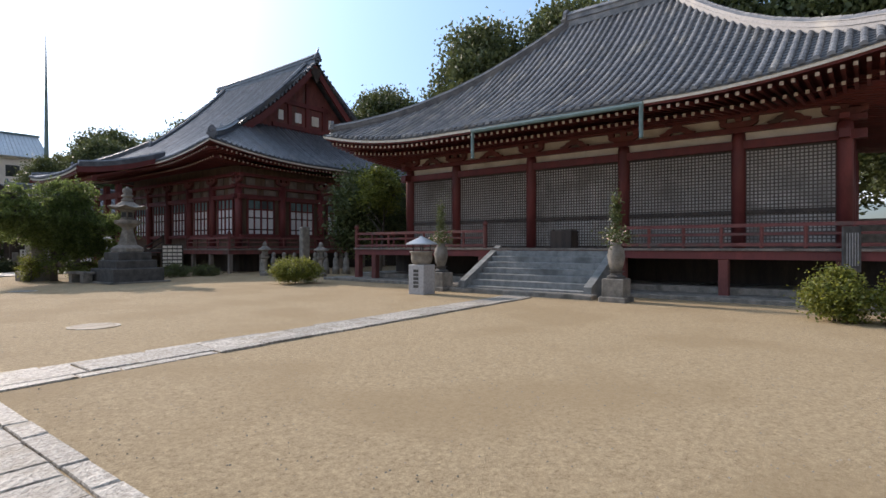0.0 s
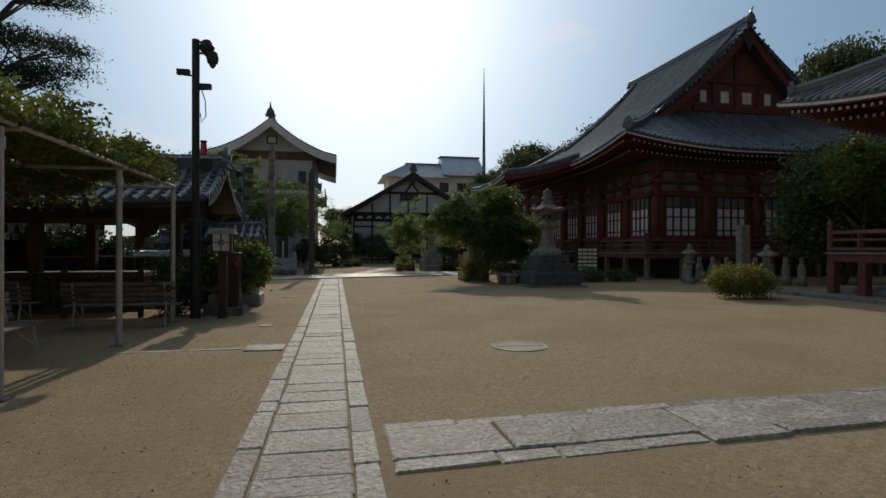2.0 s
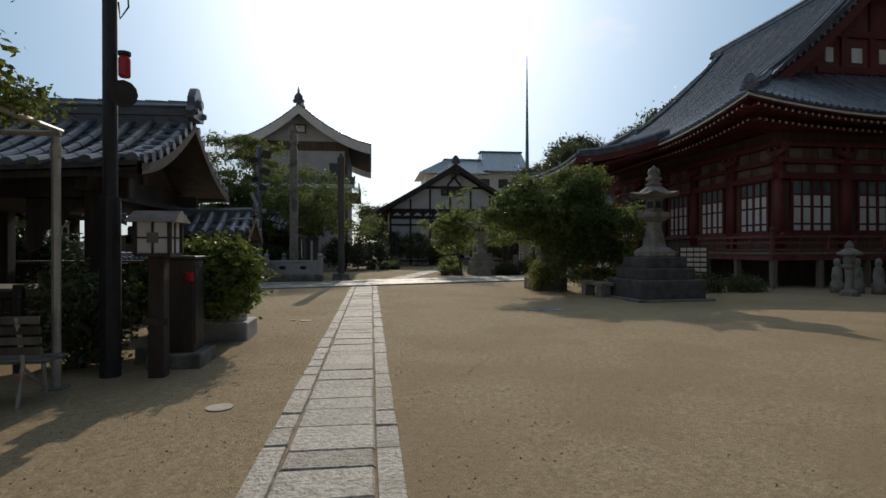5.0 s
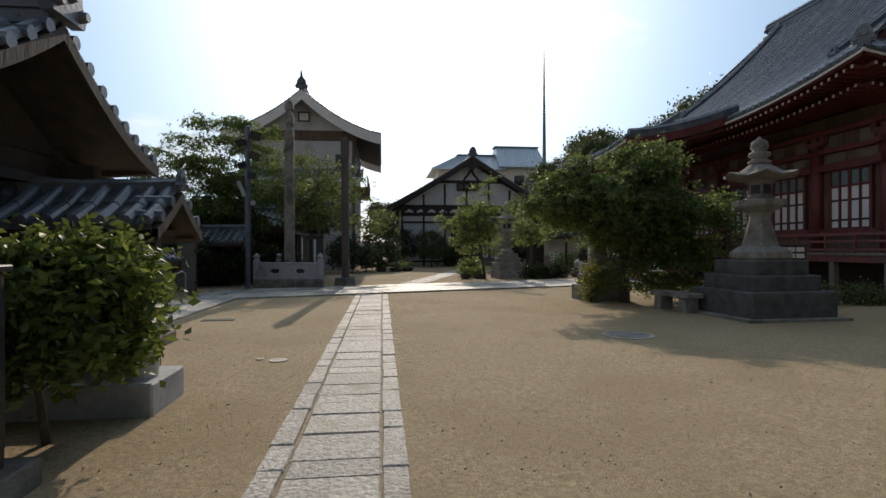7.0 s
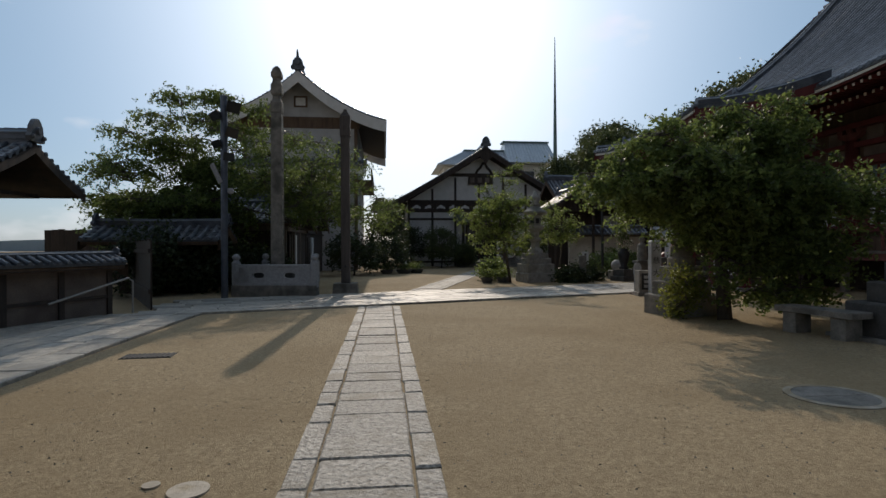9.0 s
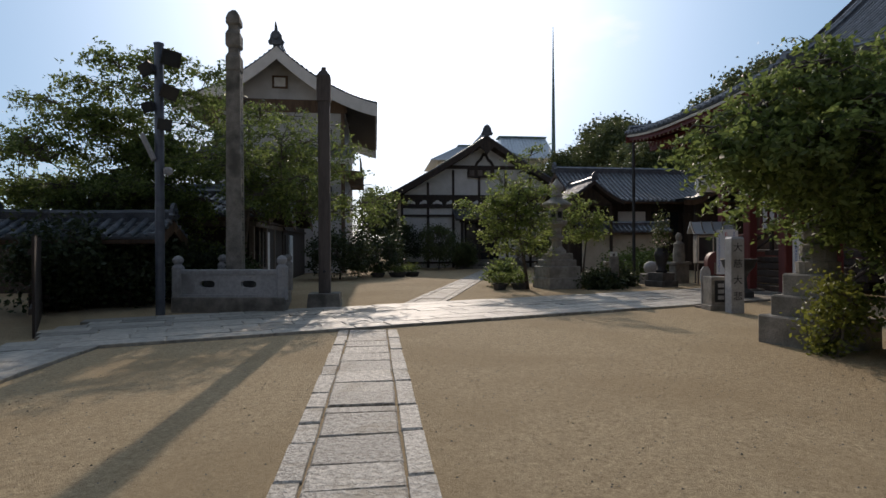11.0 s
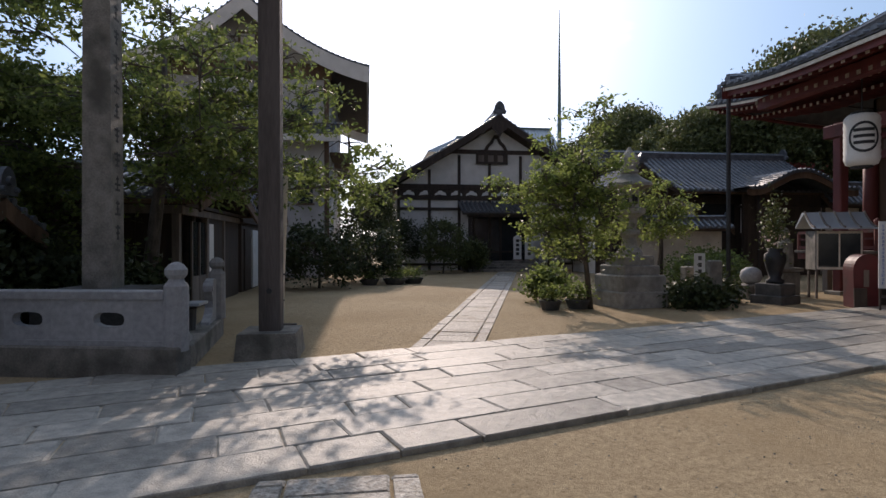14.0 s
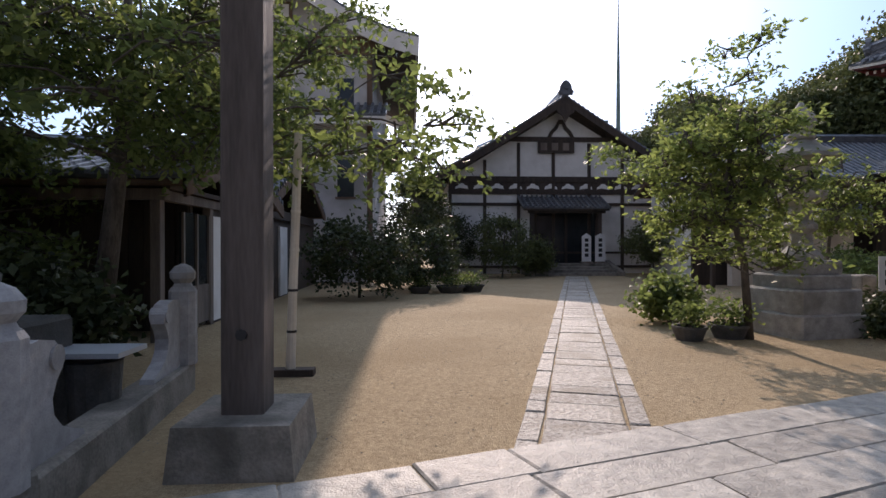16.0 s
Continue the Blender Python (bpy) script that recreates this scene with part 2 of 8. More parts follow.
LEAF_WOOD = leaf_material("woodland_leaf", (0.052, 0.072, 0.027), (0.130, 0.155, 0.055), 0.15)
LEAF_EVERGREEN = leaf_material("dark_evergreen_leaf", (0.022, 0.036, 0.015), (0.065, 0.085, 0.032), 0.15)
LEAF_PINE = leaf_material("pine_needle", (0.018, 0.036, 0.018), (0.045, 0.075, 0.035), 0.2)
LEAF_WISTERIA = leaf_material("wisteria_leaf", (0.05, 0.072, 0.014), (0.15, 0.175, 0.036), 0.32)
LEAF_YOUNG = leaf_material("young_cherry_leaf", (0.062, 0.092, 0.025), (0.165, 0.215, 0.06), 0.52)
LEAF_RED = leaf_material("red_maple_leaf", (0.16, 0.035, 0.03), (0.28, 0.08, 0.06), 0.35)


# ---- mesh helpers ----
class Shape:
    """Collects vertices and faces, then makes one mesh."""

    def __init__(self):
        self.v, self.f = [], []

    def add(self, verts, faces):
        o = len(self.v)
        self.v.extend(tuple(p) for p in verts)
        self.f.extend(tuple(i + o for i in f) for f in faces)
        return self

    def box(self, x0, y0, z0, x1, y1, z1, c=0.0):
        """A box; c: the width of its chamfered upright and top edges."""
        if not c:
            return self.add([(x, y, z) for z in (z0, z1) for x, y in ((x0, y0), (x1, y0), (x1, y1), (x0, y1))],
                            [(3, 2, 1, 0), (4, 5, 6, 7), (0, 1, 5, 4), (1, 2, 6, 5), (2, 3, 7, 6), (3, 0, 4, 7)])

        def ring(e, z):
            return [(x0 + e, y0 + c, z), (x0 + c, y0 + e, z), (x1 - c, y0 + e, z), (x1 - e, y0 + c, z), (x1 - e, y1 - c, z), (x1 - c, y1 - e, z), (x0 + c, y1 - e, z), (x0 + e, y1 - c, z)]
        v = ring(0, z0) + ring(0, z1 - c) + ring(c * 0.9, z1)
        f = [tuple(range(7, -1, -1)), tuple(range(16, 24))]
        for k in (0, 8):
            f += [(k + i, k + (i + 1) % 8, k + 8 + (i + 1) % 8, k + 8 + i) for i in range(8)]
        return self.add(v, f)

    def hexa(self, low, high):
        """A body between two four-cornered rings."""
        return self.add(list(low) + list(high), [(3, 2, 1, 0), (4, 5, 6, 7), (0, 1, 5, 4), (1, 2, 6, 5), (2, 3, 7, 6), (3, 0, 4, 7)])

    def tube(self, points, radii, seg=8, caps=True):
        """A round tube along points."""
        pts = [Vector(p) for p in points]
        if not hasattr(radii, "__len__"):
            radii = [radii] * len(pts)
        v, side = [], None
        for i, p in enumerate(pts):
            d = (pts[min(i + 1, len(pts) - 1)] - pts[max(i - 1, 0)]).normalized()
            ref = Vector((0, 0, 1)) if abs(d.z) < 0.9 else Vector((1, 0, 0))
            if side is None:
                side = d.cross(ref).normalized()
            side = (side - d * side.dot(d)).normalized()
            up = side.cross(d)
            v += [p + (side * math.cos(a) + up * math.sin(a)) * radii[i] for a in (2 * math.pi * k / seg for k in range(seg))]
        f = [(i * seg + k, i * seg + (k + 1) % seg, (i + 1) * seg + (k + 1) % seg, (i + 1) * seg + k) for i in range(len(pts) - 1) for k in range(seg)]
        if caps:
            f += [tuple(range(seg - 1, -1, -1)), tuple(range((len(pts) - 1) * seg, len(pts) * seg))]
        return self.add(v, f)

    def lathe(self, profile, x=0.0, y=0.0, seg=16, square=False, turn=0.0):
        """A turned body: (radius, height) pairs; square or polygonal with few segments."""
        v = []
        for r, z in profile:
            v += [(x + r * math.cos(turn + 2 * math.pi * k / seg), y + r * math.sin(turn + 2 * math.pi * k / seg), z) for k in range(seg)]
        f = [(i * seg + k, i * seg + (k + 1) % seg, (i + 1) * seg + (k + 1) % seg, (i + 1) * seg + k) for i in range(len(profile) - 1) for k in range(seg)]
        f += [tuple(range(seg - 1, -1, -1)), tuple(range((len(profile) - 1) * seg, len(profile) * seg))]
        return self.add(v, f)

    def sweep(self, section, points):
        """A section of (across, up) pairs carried along points."""
        pts, n = [Vector(p) for p in points], len(section)
        v = []
        for i, p in enumerate(pts):
            d = (pts[min(i + 1, len(pts) - 1)] - pts[max(i - 1, 0)])
            s = Vector((d.y, -d.x, 0)).normalized()
            v += [p + s * a + Vector((0, 0, b)) for a, b in section]
        f = [(i * n + k, i * n + (k + 1) % n, (i + 1) * n + (k + 1) % n, (i + 1) * n + k) for i in range(len(pts) - 1) for k in range(n)]
        f += [tuple(range(n - 1, -1, -1)), tuple(range((len(pts) - 1) * n, len(pts) * n))]
        return self.add(v, f)

    def prism(self, outline, depth, at, right, up=(0, 0, 1)):
        """A flat outline of (across, up) pairs with a thickness, centred on at."""
        at, right, up = Vector(at), Vector(right), Vector(up)
        nrm = right.cross(up).normalized() * depth / 2
        n = len(outline)
        a = [at + right * x + up * z for x, z in outline]
        v = [p - nrm for p in a] + [p + nrm for p in a]
        return self.add(v, [tuple(range(n)), tuple(range(2 * n - 1, n - 1, -1))] + [(k + n, (k + 1) % n + n, (k + 1) % n, k) for k in range(n)])

    def mesh(self, name, mat, smooth=False):
        me = bpy.data.meshes.new(name)
        me.from_pydata(self.v, [], self.f)
        me.validate()
        if smooth:
            me.shade_smooth()
        me.materials.append(mat)
        return me


def thing(name, label, category, loc=(0, 0, 0), rz=0.0, group="", kind=""):
    ob = new(name)
    ob.matrix_world = pose(*loc, 0, 0, rz)
    ob.empty_display_size = 0.2
    return tagged(ob, label, category, group, kind)


def part(name, shape, mat, parent, label="", smooth=False, kind=""):
    """One mesh, in the coordinates of the thing that it belongs to."""
    ob = new(name, shape if isinstance(shape, bpy.types.Mesh) else shape.mesh(name, mat, smooth))
    ob.parent = parent
    return tagged(ob, label, "", "", kind)


def solo(name, shape, mat, label, category, loc=(0, 0, 0), rz=0.0, group="", kind="", smooth=False):
    ob = new(name, shape if isinstance(shape, bpy.types.Mesh) else shape.mesh(name, mat, smooth))
    ob.matrix_world = pose(*loc, 0, 0, rz)
    return tagged(ob, label, category, group, kind)


def piece(name, mesh, parent, loc, scale=(1, 1, 1), rz=0.0, rx=0.0, ry=0.0):
    ob = new(name, mesh)
    ob.parent = parent
    ob.location, ob.scale, ob.rotation_euler = loc, scale, (radians(rx), radians(ry), radians(rz))
    return ob


rng = random.Random(4)


def leaves_mesh(name, mat, centres, size, long=1.6, droop=0.3, seed=1, up=0.3):
    """Many small bent leaves, one at each centre."""
    g = np.random.default_rng(seed)
    c = np.asarray(centres, float)
    n = len(c)
    a = g.normal(size=(n, 3))
    a[:, 2] = a[:, 2] * 0.6 - droop
    a /= np.linalg.norm(a, axis=1)[:, None]
    b = g.normal(size=(n, 3))
    b -= a * (a * b).sum(1)[:, None]
    b /= np.linalg.norm(b, axis=1)[:, None]
    nrm = np.cross(a, b)
    s = size * g.uniform(0.6, 1.3, n)[:, None]
    v = np.stack([c - a * s * long / 2, c + b * s / 2 + nrm * s * 0.12, c + a * s * long / 2 - nrm * s * 0.15, c - b * s / 2 + nrm * s * 0.12], 1).reshape(-1, 3)
    i = np.arange(n)[:, None] * 4
    me = bpy.data.meshes.new(name)
    me.vertices.add(4 * n)
    me.vertices.foreach_set("co", v.ravel())
    me.loops.add(6 * n)
    me.loops.foreach_set("vertex_index", (i + np.array([[0, 1, 2, 0, 2, 3]])).ravel())
    me.polygons.add(2 * n)
    me.polygons.foreach_set("loop_start", np.arange(2 * n) * 3)
    me.polygons.foreach_set("loop_total", np.full(2 * n, 3))
    me.update(calc_edges=True)
    me.materials.append(mat)
    return me


def tree(name, label, loc, trunk_r, boughs, tips, leaf, leaf_mat, per_tip, spread, seed, group="", category="tree", long=1.6, droop=0.3, bark=None):
    """A tree: boughs are (points, radius) lists; twigs grow out along tips (places), each with a cluster of leaves round it."""
    g = np.random.default_rng(seed)
    t = thing(name, label, category, loc, group=group)
    w = Shape()
    for pts, r in boughs:
        w.tube(pts, [r * (1 - 0.75 * i / (len(pts) - 1)) for i in range(len(pts))], 8)
    ends = np.array([p for pts, _ in boughs for p in pts[1:]])
    cs = []
    for p in tips:
        p = np.array(p)
        e = ends[np.argmin(((ends - p) ** 2).sum(1))]
        mid = (e + p) / 2 + g.normal(size=3) * 0.08 * np.linalg.norm(p - e)
        w.tube([tuple(e), tuple(mid), tuple(p)], [0.022, 0.014, 0.006], 4, False)
        n = int(per_tip * g.uniform(0.5, 1.5))
        q = g.normal(size=(n, 3)) * np.array(spread) * g.uniform(0.6, 1.3)
        cs.append(p + q)
    part("trunk", w, bark or BARK, t, smooth=True)
    part("crown", leaves_mesh("crown", leaf_mat, np.concatenate(cs), leaf, long, droop, seed), leaf_mat, t, kind="stuff")
    return t


def blob_tips(centre, radius, n, seed, shell=0.55, low=-1.0):
    """Places spread through a lumpy ellipsoid, more of them towards its skin."""
    g = np.random.default_rng(seed)
    out = []
    lobes = g.normal(size=(7, 3))
    lobes /= np.linalg.norm(lobes, axis=1)[:, None]
    while len(out) < n:
        d = g.normal(size=3)
        d /= np.linalg.norm(d)
        if d[2] < low:
            continue
        k = 0.72 + 0.30 * max(0.0, float((lobes @ d).max()) - 0.5) * 2
        r = (shell + (1 - shell) * g.random() ** 0.6) * k
        out.append(np.array(centre) + d * r * np.array(radius))
    return out


def wood_boughs(height, reach, n, r, seed, first=0.35, base=(0, 0, 0)):
    """A trunk with n limbs that rise and fork."""
    g = np.random.default_rng(seed)
    b = np.array(base, float)
    top = b + (g.normal() * 0.1 * height, g.normal() * 0.1 * height, height * 0.85)
    mid = b + (g.normal() * 0.06 * height, g.normal() * 0.06 * height, height * 0.42)
    out = [([tuple(b), tuple(mid), tuple(top)], r)]
    for i in range(n):
        a = 2 * math.pi * (i + g.random() * 0.6) / n
        k = first + (0.9 - first) * i / n
        s = b + (mid - b) * k / 0.5 if k < 0.5 else mid + (top - mid) * (k - 0.5) * 1.9
        d = np.array([math.cos(a), math.sin(a), 0]) * reach * (1 - 0.35 * k)
        e1 = s + d * 0.45 + (0, 0, height * 0.12)
        e2 = s + d * 0.9 + (0, 0, height * 0.2)
        out.append(([tuple(s), tuple(e1), tuple(e2)], r * 0.45))
    return out


# ---- roofs ----
class Slope:
    """One face of a tiled roof: from a corner of its eave, u along the eave, d inwards."""

    def __init__(self, corner, along, inward, length, reach, rise, sag, upturn, curl, dmax, both=True):
        self.c, self.a, self.i = Vector(corner), Vector(along), Vector(inward)
        self.l, self.r, self.rise, self.sag, self.up, self.curl, self.dmax, self.both = length, reach, rise, sag, upturn, curl, dmax, both

    def at(self, u, d, lift=0.0):
        s = d / self.r
        z = self.rise * (self.sag * s + (1 - self.sag) * s * s)
        if self.up:
            k = min(u, self.l - u) - d if self.both else u - d
            z += self.up * max(0.0, 1 - max(k, 0) / self.curl) ** 2 * max(0.0, 1 - d / (0.7 * self.r)) ** 2
        p = self.c + self.a * u + self.i * d
        return Vector((p.x, p.y, p.z + z + lift))


def tiled(owner, slope, mat, pitch=0.30, radius=0.085, tile=0.34, single=True, row=0.26, start=0.0, seg=6):
    """Pan tiles in rows, and a line of round cover tiles on every joint."""
    n = max(2, round(slope.l / pitch))
    pans, rest = Shape(), Shape()
    step = slope.l / n
    for k in range(n):
        u0, u1 = k * step, (k + 1) * step
        m = max(slope.dmax(u0), slope.dmax(u1))
        d = start
        while d < m - 0.02:
            e = min(d + row, m)
            q = [slope.at(u, min(x, max(slope.dmax(u), start)), h) for u, x, h in ((u0, d, 0.035), (u1, d, 0.035), (u1, e, 0.0), (u0, e, 0.0))]
            q2 = [q[0] + Vector((0, 0, -0.06)), q[1] + Vector((0, 0, -0.06)), q[1], q[0]]
            pans.add(q, [(0, 1, 2, 3)])
            pans.add(q2, [(0, 1, 2, 3)])
            d += row
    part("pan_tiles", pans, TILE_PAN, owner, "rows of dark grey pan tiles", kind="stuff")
    for k in range(n + 1):
        u = min(max(k * step, 0.05), slope.l - 0.05)
        m = slope.dmax(u)
        if m < 0.3:
            continue
        s = Shape()
        d, ring = start - 0.04, []
        while d < m - 0.01:
            e = min(d + tile, m)
            ring += [(d, radius), (e, radius * 0.88)]
            d += tile
        v = []
        for dd, r in ring:
            c = slope.at(u, max(dd, start), 0.045)
            if dd < start:
                c = c + slope.i * dd
            v += [c + slope.a * (r * math.cos(t)) + Vector((0, 0, r * math.sin(t))) for t in (math.pi * 1.15 * j / seg - 0.075 * math.pi for j in range(seg + 1))]
        w = seg + 1
        f = [(i * w + j, i * w + j + 1, (i + 1) * w + j + 1, (i + 1) * w + j) for i in range(len(ring) - 1) for j in range(seg)]
        f.append(tuple(range(w - 1, -1, -1)))
        if single:
            s.add(v, f)
            part("cover_tile", s, mat, owner, smooth=False)
        else:
            rest.add(v, f)
    if not single:
        part("cover_tiles", rest, mat, owner, "lines of round cover tiles", kind="stuff")


RIDGE = [(-0.17, -0.1), (-0.17, 0.12), (-0.21, 0.12), (-0.21, 0.16), (-0.17, 0.16), (-0.17, 0.30), (-0.2, 0.30), (-0.2, 0.34), (-0.11, 0.40), (-0.05, 0.46), (0.05, 0.46), (0.11, 0.40), (0.2, 0.34), (0.2, 0.30), (0.17, 0.30), (0.17, 0.16), (0.21, 0.16), (0.21, 0.12), (0.17, 0.12), (0.17, -0.1)]


def ridge(owner, points, mat, k=1.0, name="ridge"):
    s = Shape().sweep([(a * k, b * k) for a, b in RIDGE], points)
    # round cap tiles along the top
    pts = [Vector(p) for p in points]
    for a, b in zip(pts, pts[1:]):
        m = max(1, int((b - a).length / 0.34))
        for j in range(m):
            p, q = a + (b - a) * (j / m), a + (b - a) * ((j + 0.93) / m)
            z = Vector((0, 0, 0.40 * k))
            s.tube([p + z, q + z], [0.10 * k, 0.085 * k], 6)
    return part(name, s, mat, owner)


def demon_tile(owner, at, facing, mat, k=1.0, horn=True):
    """The ornament that closes a ridge."""
    f = Vector(facing).normalized()
    r = Vector((-f.y, f.x, 0))
    o = [(-0.34, -0.05), (-0.40, 0.10), (-0.30, 0.22), (-0.27, 0.42), (-0.16, 0.58), (-0.06, 0.66), (0.06, 0.66), (0.16, 0.58), (0.27, 0.42), (0.30, 0.22), (0.40, 0.10), (0.34, -0.05)]
    s = Shape().prism([(x * k, z * k) for x, z in o], 0.16 * k, at, r)
    for x, z, rad in ((-0.27, 0.1, 0.1), (0.27, 0.1, 0.1), (0, 0.3, 0.17)):
        c = Vector(at) + r * x * k + Vector((0, 0, z * k))
        s.tube([c, c + f * 0.16 * k], [rad * k, rad * 0.6 * k], 10)
    if horn:
        c = Vector(at) + Vector((0, 0, 0.6 * k))
        s.tube([c, c + Vector((0, 0, 0.22 * k)) + f * 0.05 * k, c + Vector((0, 0, 0.42 * k)) + f * 0.2 * k], [0.09 * k, 0.07 * k, 0.03 * k], 8)
    return part("ridge_end_tile", s, mat, owner)


def verge_tiles(owner, slope, u, out, mat, d0, d1, step=0.3, r=0.085, reach=0.14):
    """Round tile ends along a gable edge."""
    d = d0
    while d < d1:
        p = slope.at(u, d, 0.05)
        part("verge_tile", Shape().tube([p - Vector(out) * 0.25, p + Vector(out) * reach], r, 8), mat, owner)
        d += step


def eave_board(owner, slope, u0, u1, mat, out, lift0, lift1, name="fascia", depth=0.06, n=40):
    """A board that follows the curve of the eave, d = out from its edge."""
    s = Shape()
    v = []
    for k in range(n + 1):
        u = u0 + (u1 - u0) * k / n
        for d in (out, out + depth):
            for h in (lift0, lift1):
                v.append(slope.at(u, max(d, 0), h) + slope.i * min(d, 0))
    f = []
    for k in range(n):
        a, b = 4 * k, 4 * k + 4
        f += [(a, b, b + 1, a + 1), (a + 2, a + 3, b + 3, b + 2), (a + 1, b + 1, b + 3, a + 3), (a, a + 2, b + 2, b)]
    s.add(v, f + [(0, 1, 3, 2), (4 * n, 4 * n + 2, 4 * n + 3, 4 * n + 1)])
    return part(name, s, mat, owner)


def rafters(owner, slope, wall, mat, tip, pitch=0.24, single=True, drop=0.24, pitch_up=None):
    """Two rows of rafters with pale painted ends, under the eave, and the boards above them; pitch_up: their own, flatter slope."""
    n = int(slope.l / pitch)
    lot, tips = Shape(), Shape()

    def under(u, d, lift=0.0):
        p = slope.at(u, d, lift)
        if pitch_up is not None:
            e = slope.at(u, 0, lift).z
            flat = slope.c.z + lift
            p.z = min(p.z, flat + pitch_up * d + (e - flat) * max(0.0, 1 - d / wall))
        return p

    def bar(u, d0, d1, h, w, t):
        a, b = under(u, d0), under(u, d1)
        z0, z1 = a.z - h, b.z - h * 1.0
        s = slope.a * w / 2
        return [Vector((p.x, p.y, z)) + e for p, z in ((a, z0), (b, z1)) for e in (-s, s)] + [Vector((p.x, p.y, z - t)) + e for p, z in ((a, z0), (b, z1)) for e in (-s, s)]
    faces = [(0, 1, 3, 2), (4, 6, 7, 5), (0, 4, 5, 1), (1, 5, 7, 3), (3, 7, 6, 2), (2, 6, 4, 0)]
    for k in range(1, n):
        u = k * slope.l / n
        lim = min(slope.dmax(u), wall)
        for d0, h in ((0.16, drop), (0.8, drop + 0.27)):
            if lim < d0 + 0.2:
                continue
            q = bar(u, d0, lim, h, 0.085, 0.10)
            if single:
                s = Shape().add(q, faces)
                part("rafter", s, mat, owner)
            else:
                lot.add(q, faces)
            e = bar(u, d0 - 0.012, d0, h + 0.004, 0.087, 0.094)
            tips.add(e, faces)
    part("rafter_end", tips, tip, owner, "pale painted rafter ends", kind="stuff")
    if not single:
        part("rafter_tier", lot, mat, owner, kind="stuff")
    s, m = Shape(), 48
    v = []
    for k in range(m + 1):
        u = slope.l * k / m
        lim = min(slope.dmax(u), wall)
        v += [under(u, 0.03, -0.10), under(u, lim, -0.10)]
    s.add(v, [(2 * k, 2 * k + 1, 2 * k + 3, 2 * k + 2) for k in range(m)])
    part("soffit", s, mat, owner)


def frog_leg(owner, at, right, mat, k=1.0):
    """The carved bracket between two columns."""
    o = [(-0.62, 0), (-0.66, 0.07), (-0.45, 0.13), (-0.34, 0.24), (-0.16, 0.30), (-0.16, 0.38), (0.16, 0.38), (0.16, 0.30), (0.34, 0.24), (0.45, 0.13), (0.66, 0.07), (0.62, 0), (0.3, 0.0), (0.16, 0.1), (-0.16, 0.1), (-0.3, 0.0)]
    part("frog_leg_bracket", Shape().prism([(x * k, z * k) for x, z in o], 0.12, at, right), mat, owner)


def bracket(owner, at, right, mat, k=1.0):
    """A boat-shaped bracket arm with its bearing blocks, on a column."""
    x, y, z = at
    s = Shape().prism([(-0.55 * k, 0.2), (-0.5 * k, 0.1), (-0.3 * k, 0.02), (-0.14, 0), (-0.14, -0.16), (0.14, -0.16), (0.14, 0), (0.3 * k, 0.02), (0.5 * k, 0.1), (0.55 * k, 0.2)], 0.2, at, right)
    for o in (-0.44, 0, 0.44):
        c = Vector(at) + Vector(right) * o * k
        s.lathe([(0.10, z + 0.2), (0.15, z + 0.27), (0.15, z + 0.36)], c.x, c.y, 4, turn=math.pi / 4)
    part("bracket", s, mat, owner)


def giboshi(s, x, y, z, r):
    """The onion-shaped finial of a rail post."""
    s.lathe([(r * 1.05, z), (r * 1.05, z + r * 0.5), (r * 0.75, z + r * 0.7), (r * 0.75, z + r * 1.1), (r * 1.1, z + r * 1.5), (r * 1.15, z + r * 2.0), (r * 0.8, z + r * 2.6), (r * 0.25, z + r * 3.0), (0.01, z + r * 3.3)], x, y, 10)


# ---- ground and paving ----
solo("ground", Shape().add([(-400, -400, 0), (400, -400, 0), (400, 800, 0), (-400, 800, 0)], [(0, 1, 2, 3)]), SAND, "trodden sandy courtyard ground, pale brown", "ground", kind="structure")


# ---- hall with the latticed front ----
H1X, H1Y = 18.9, 8.63
h1 = thing("temple_hall", "red temple hall with latticed shutters under a grey tiled hip roof", "temple", (H1X, H1Y, 0))
# local coordinates: x inwards from the column line, y along the front
E1, LEN1, REACH1 = -3.4, 20.6, 8.0
EZ1, RISE1 = 5.62, 6.1
hip1 = lambda u: min(u, LEN1 - u, REACH1)
DEEP1 = 16.0
hip1s = lambda u: min(u, DEEP1 - u, REACH1)
west1 = Slope((E1, LEN1 / 2, EZ1), (0, -1, 0), (1, 0, 0), LEN1, REACH1, RISE1, 0.62, 0.75, 6.0, hip1)
north1 = Slope((E1 + DEEP1, LEN1 / 2, EZ1), (-1, 0, 0), (0, -1, 0), DEEP1, REACH1, RISE1, 0.62, 0.75, 6.0, hip1s)
south1 = Slope((E1, -LEN1 / 2, EZ1), (1, 0, 0), (0, 1, 0), DEEP1, REACH1, RISE1, 0.62, 0.75, 6.0, hip1s)
east1 = Slope((E1 + DEEP1, -LEN1 / 2, EZ1), (0, 1, 0), (-1, 0, 0), LEN1, REACH1, RISE1, 0.62, 0.75, 6.0, hip1)
roof1 = part("roof", Shape().tube([(E1 + 8, -LEN1 / 2 + 8, EZ1 + RISE1 - 0.3), (E1 + 8, LEN1 / 2 - 8, EZ1 + RISE1 - 0.3)], 0.12, 6), WOOD_DARK, h1, "curved hip roof of dark grey tiles")
tiled(roof1, west1, TILE_OLD)
tiled(roof1, north1, TILE_OLD, single=False)
tiled(roof1, south1, TILE_OLD, single=False)
tiled(roof1, east1, TILE_OLD, single=False, row=1.0, tile=1.2, seg=4)
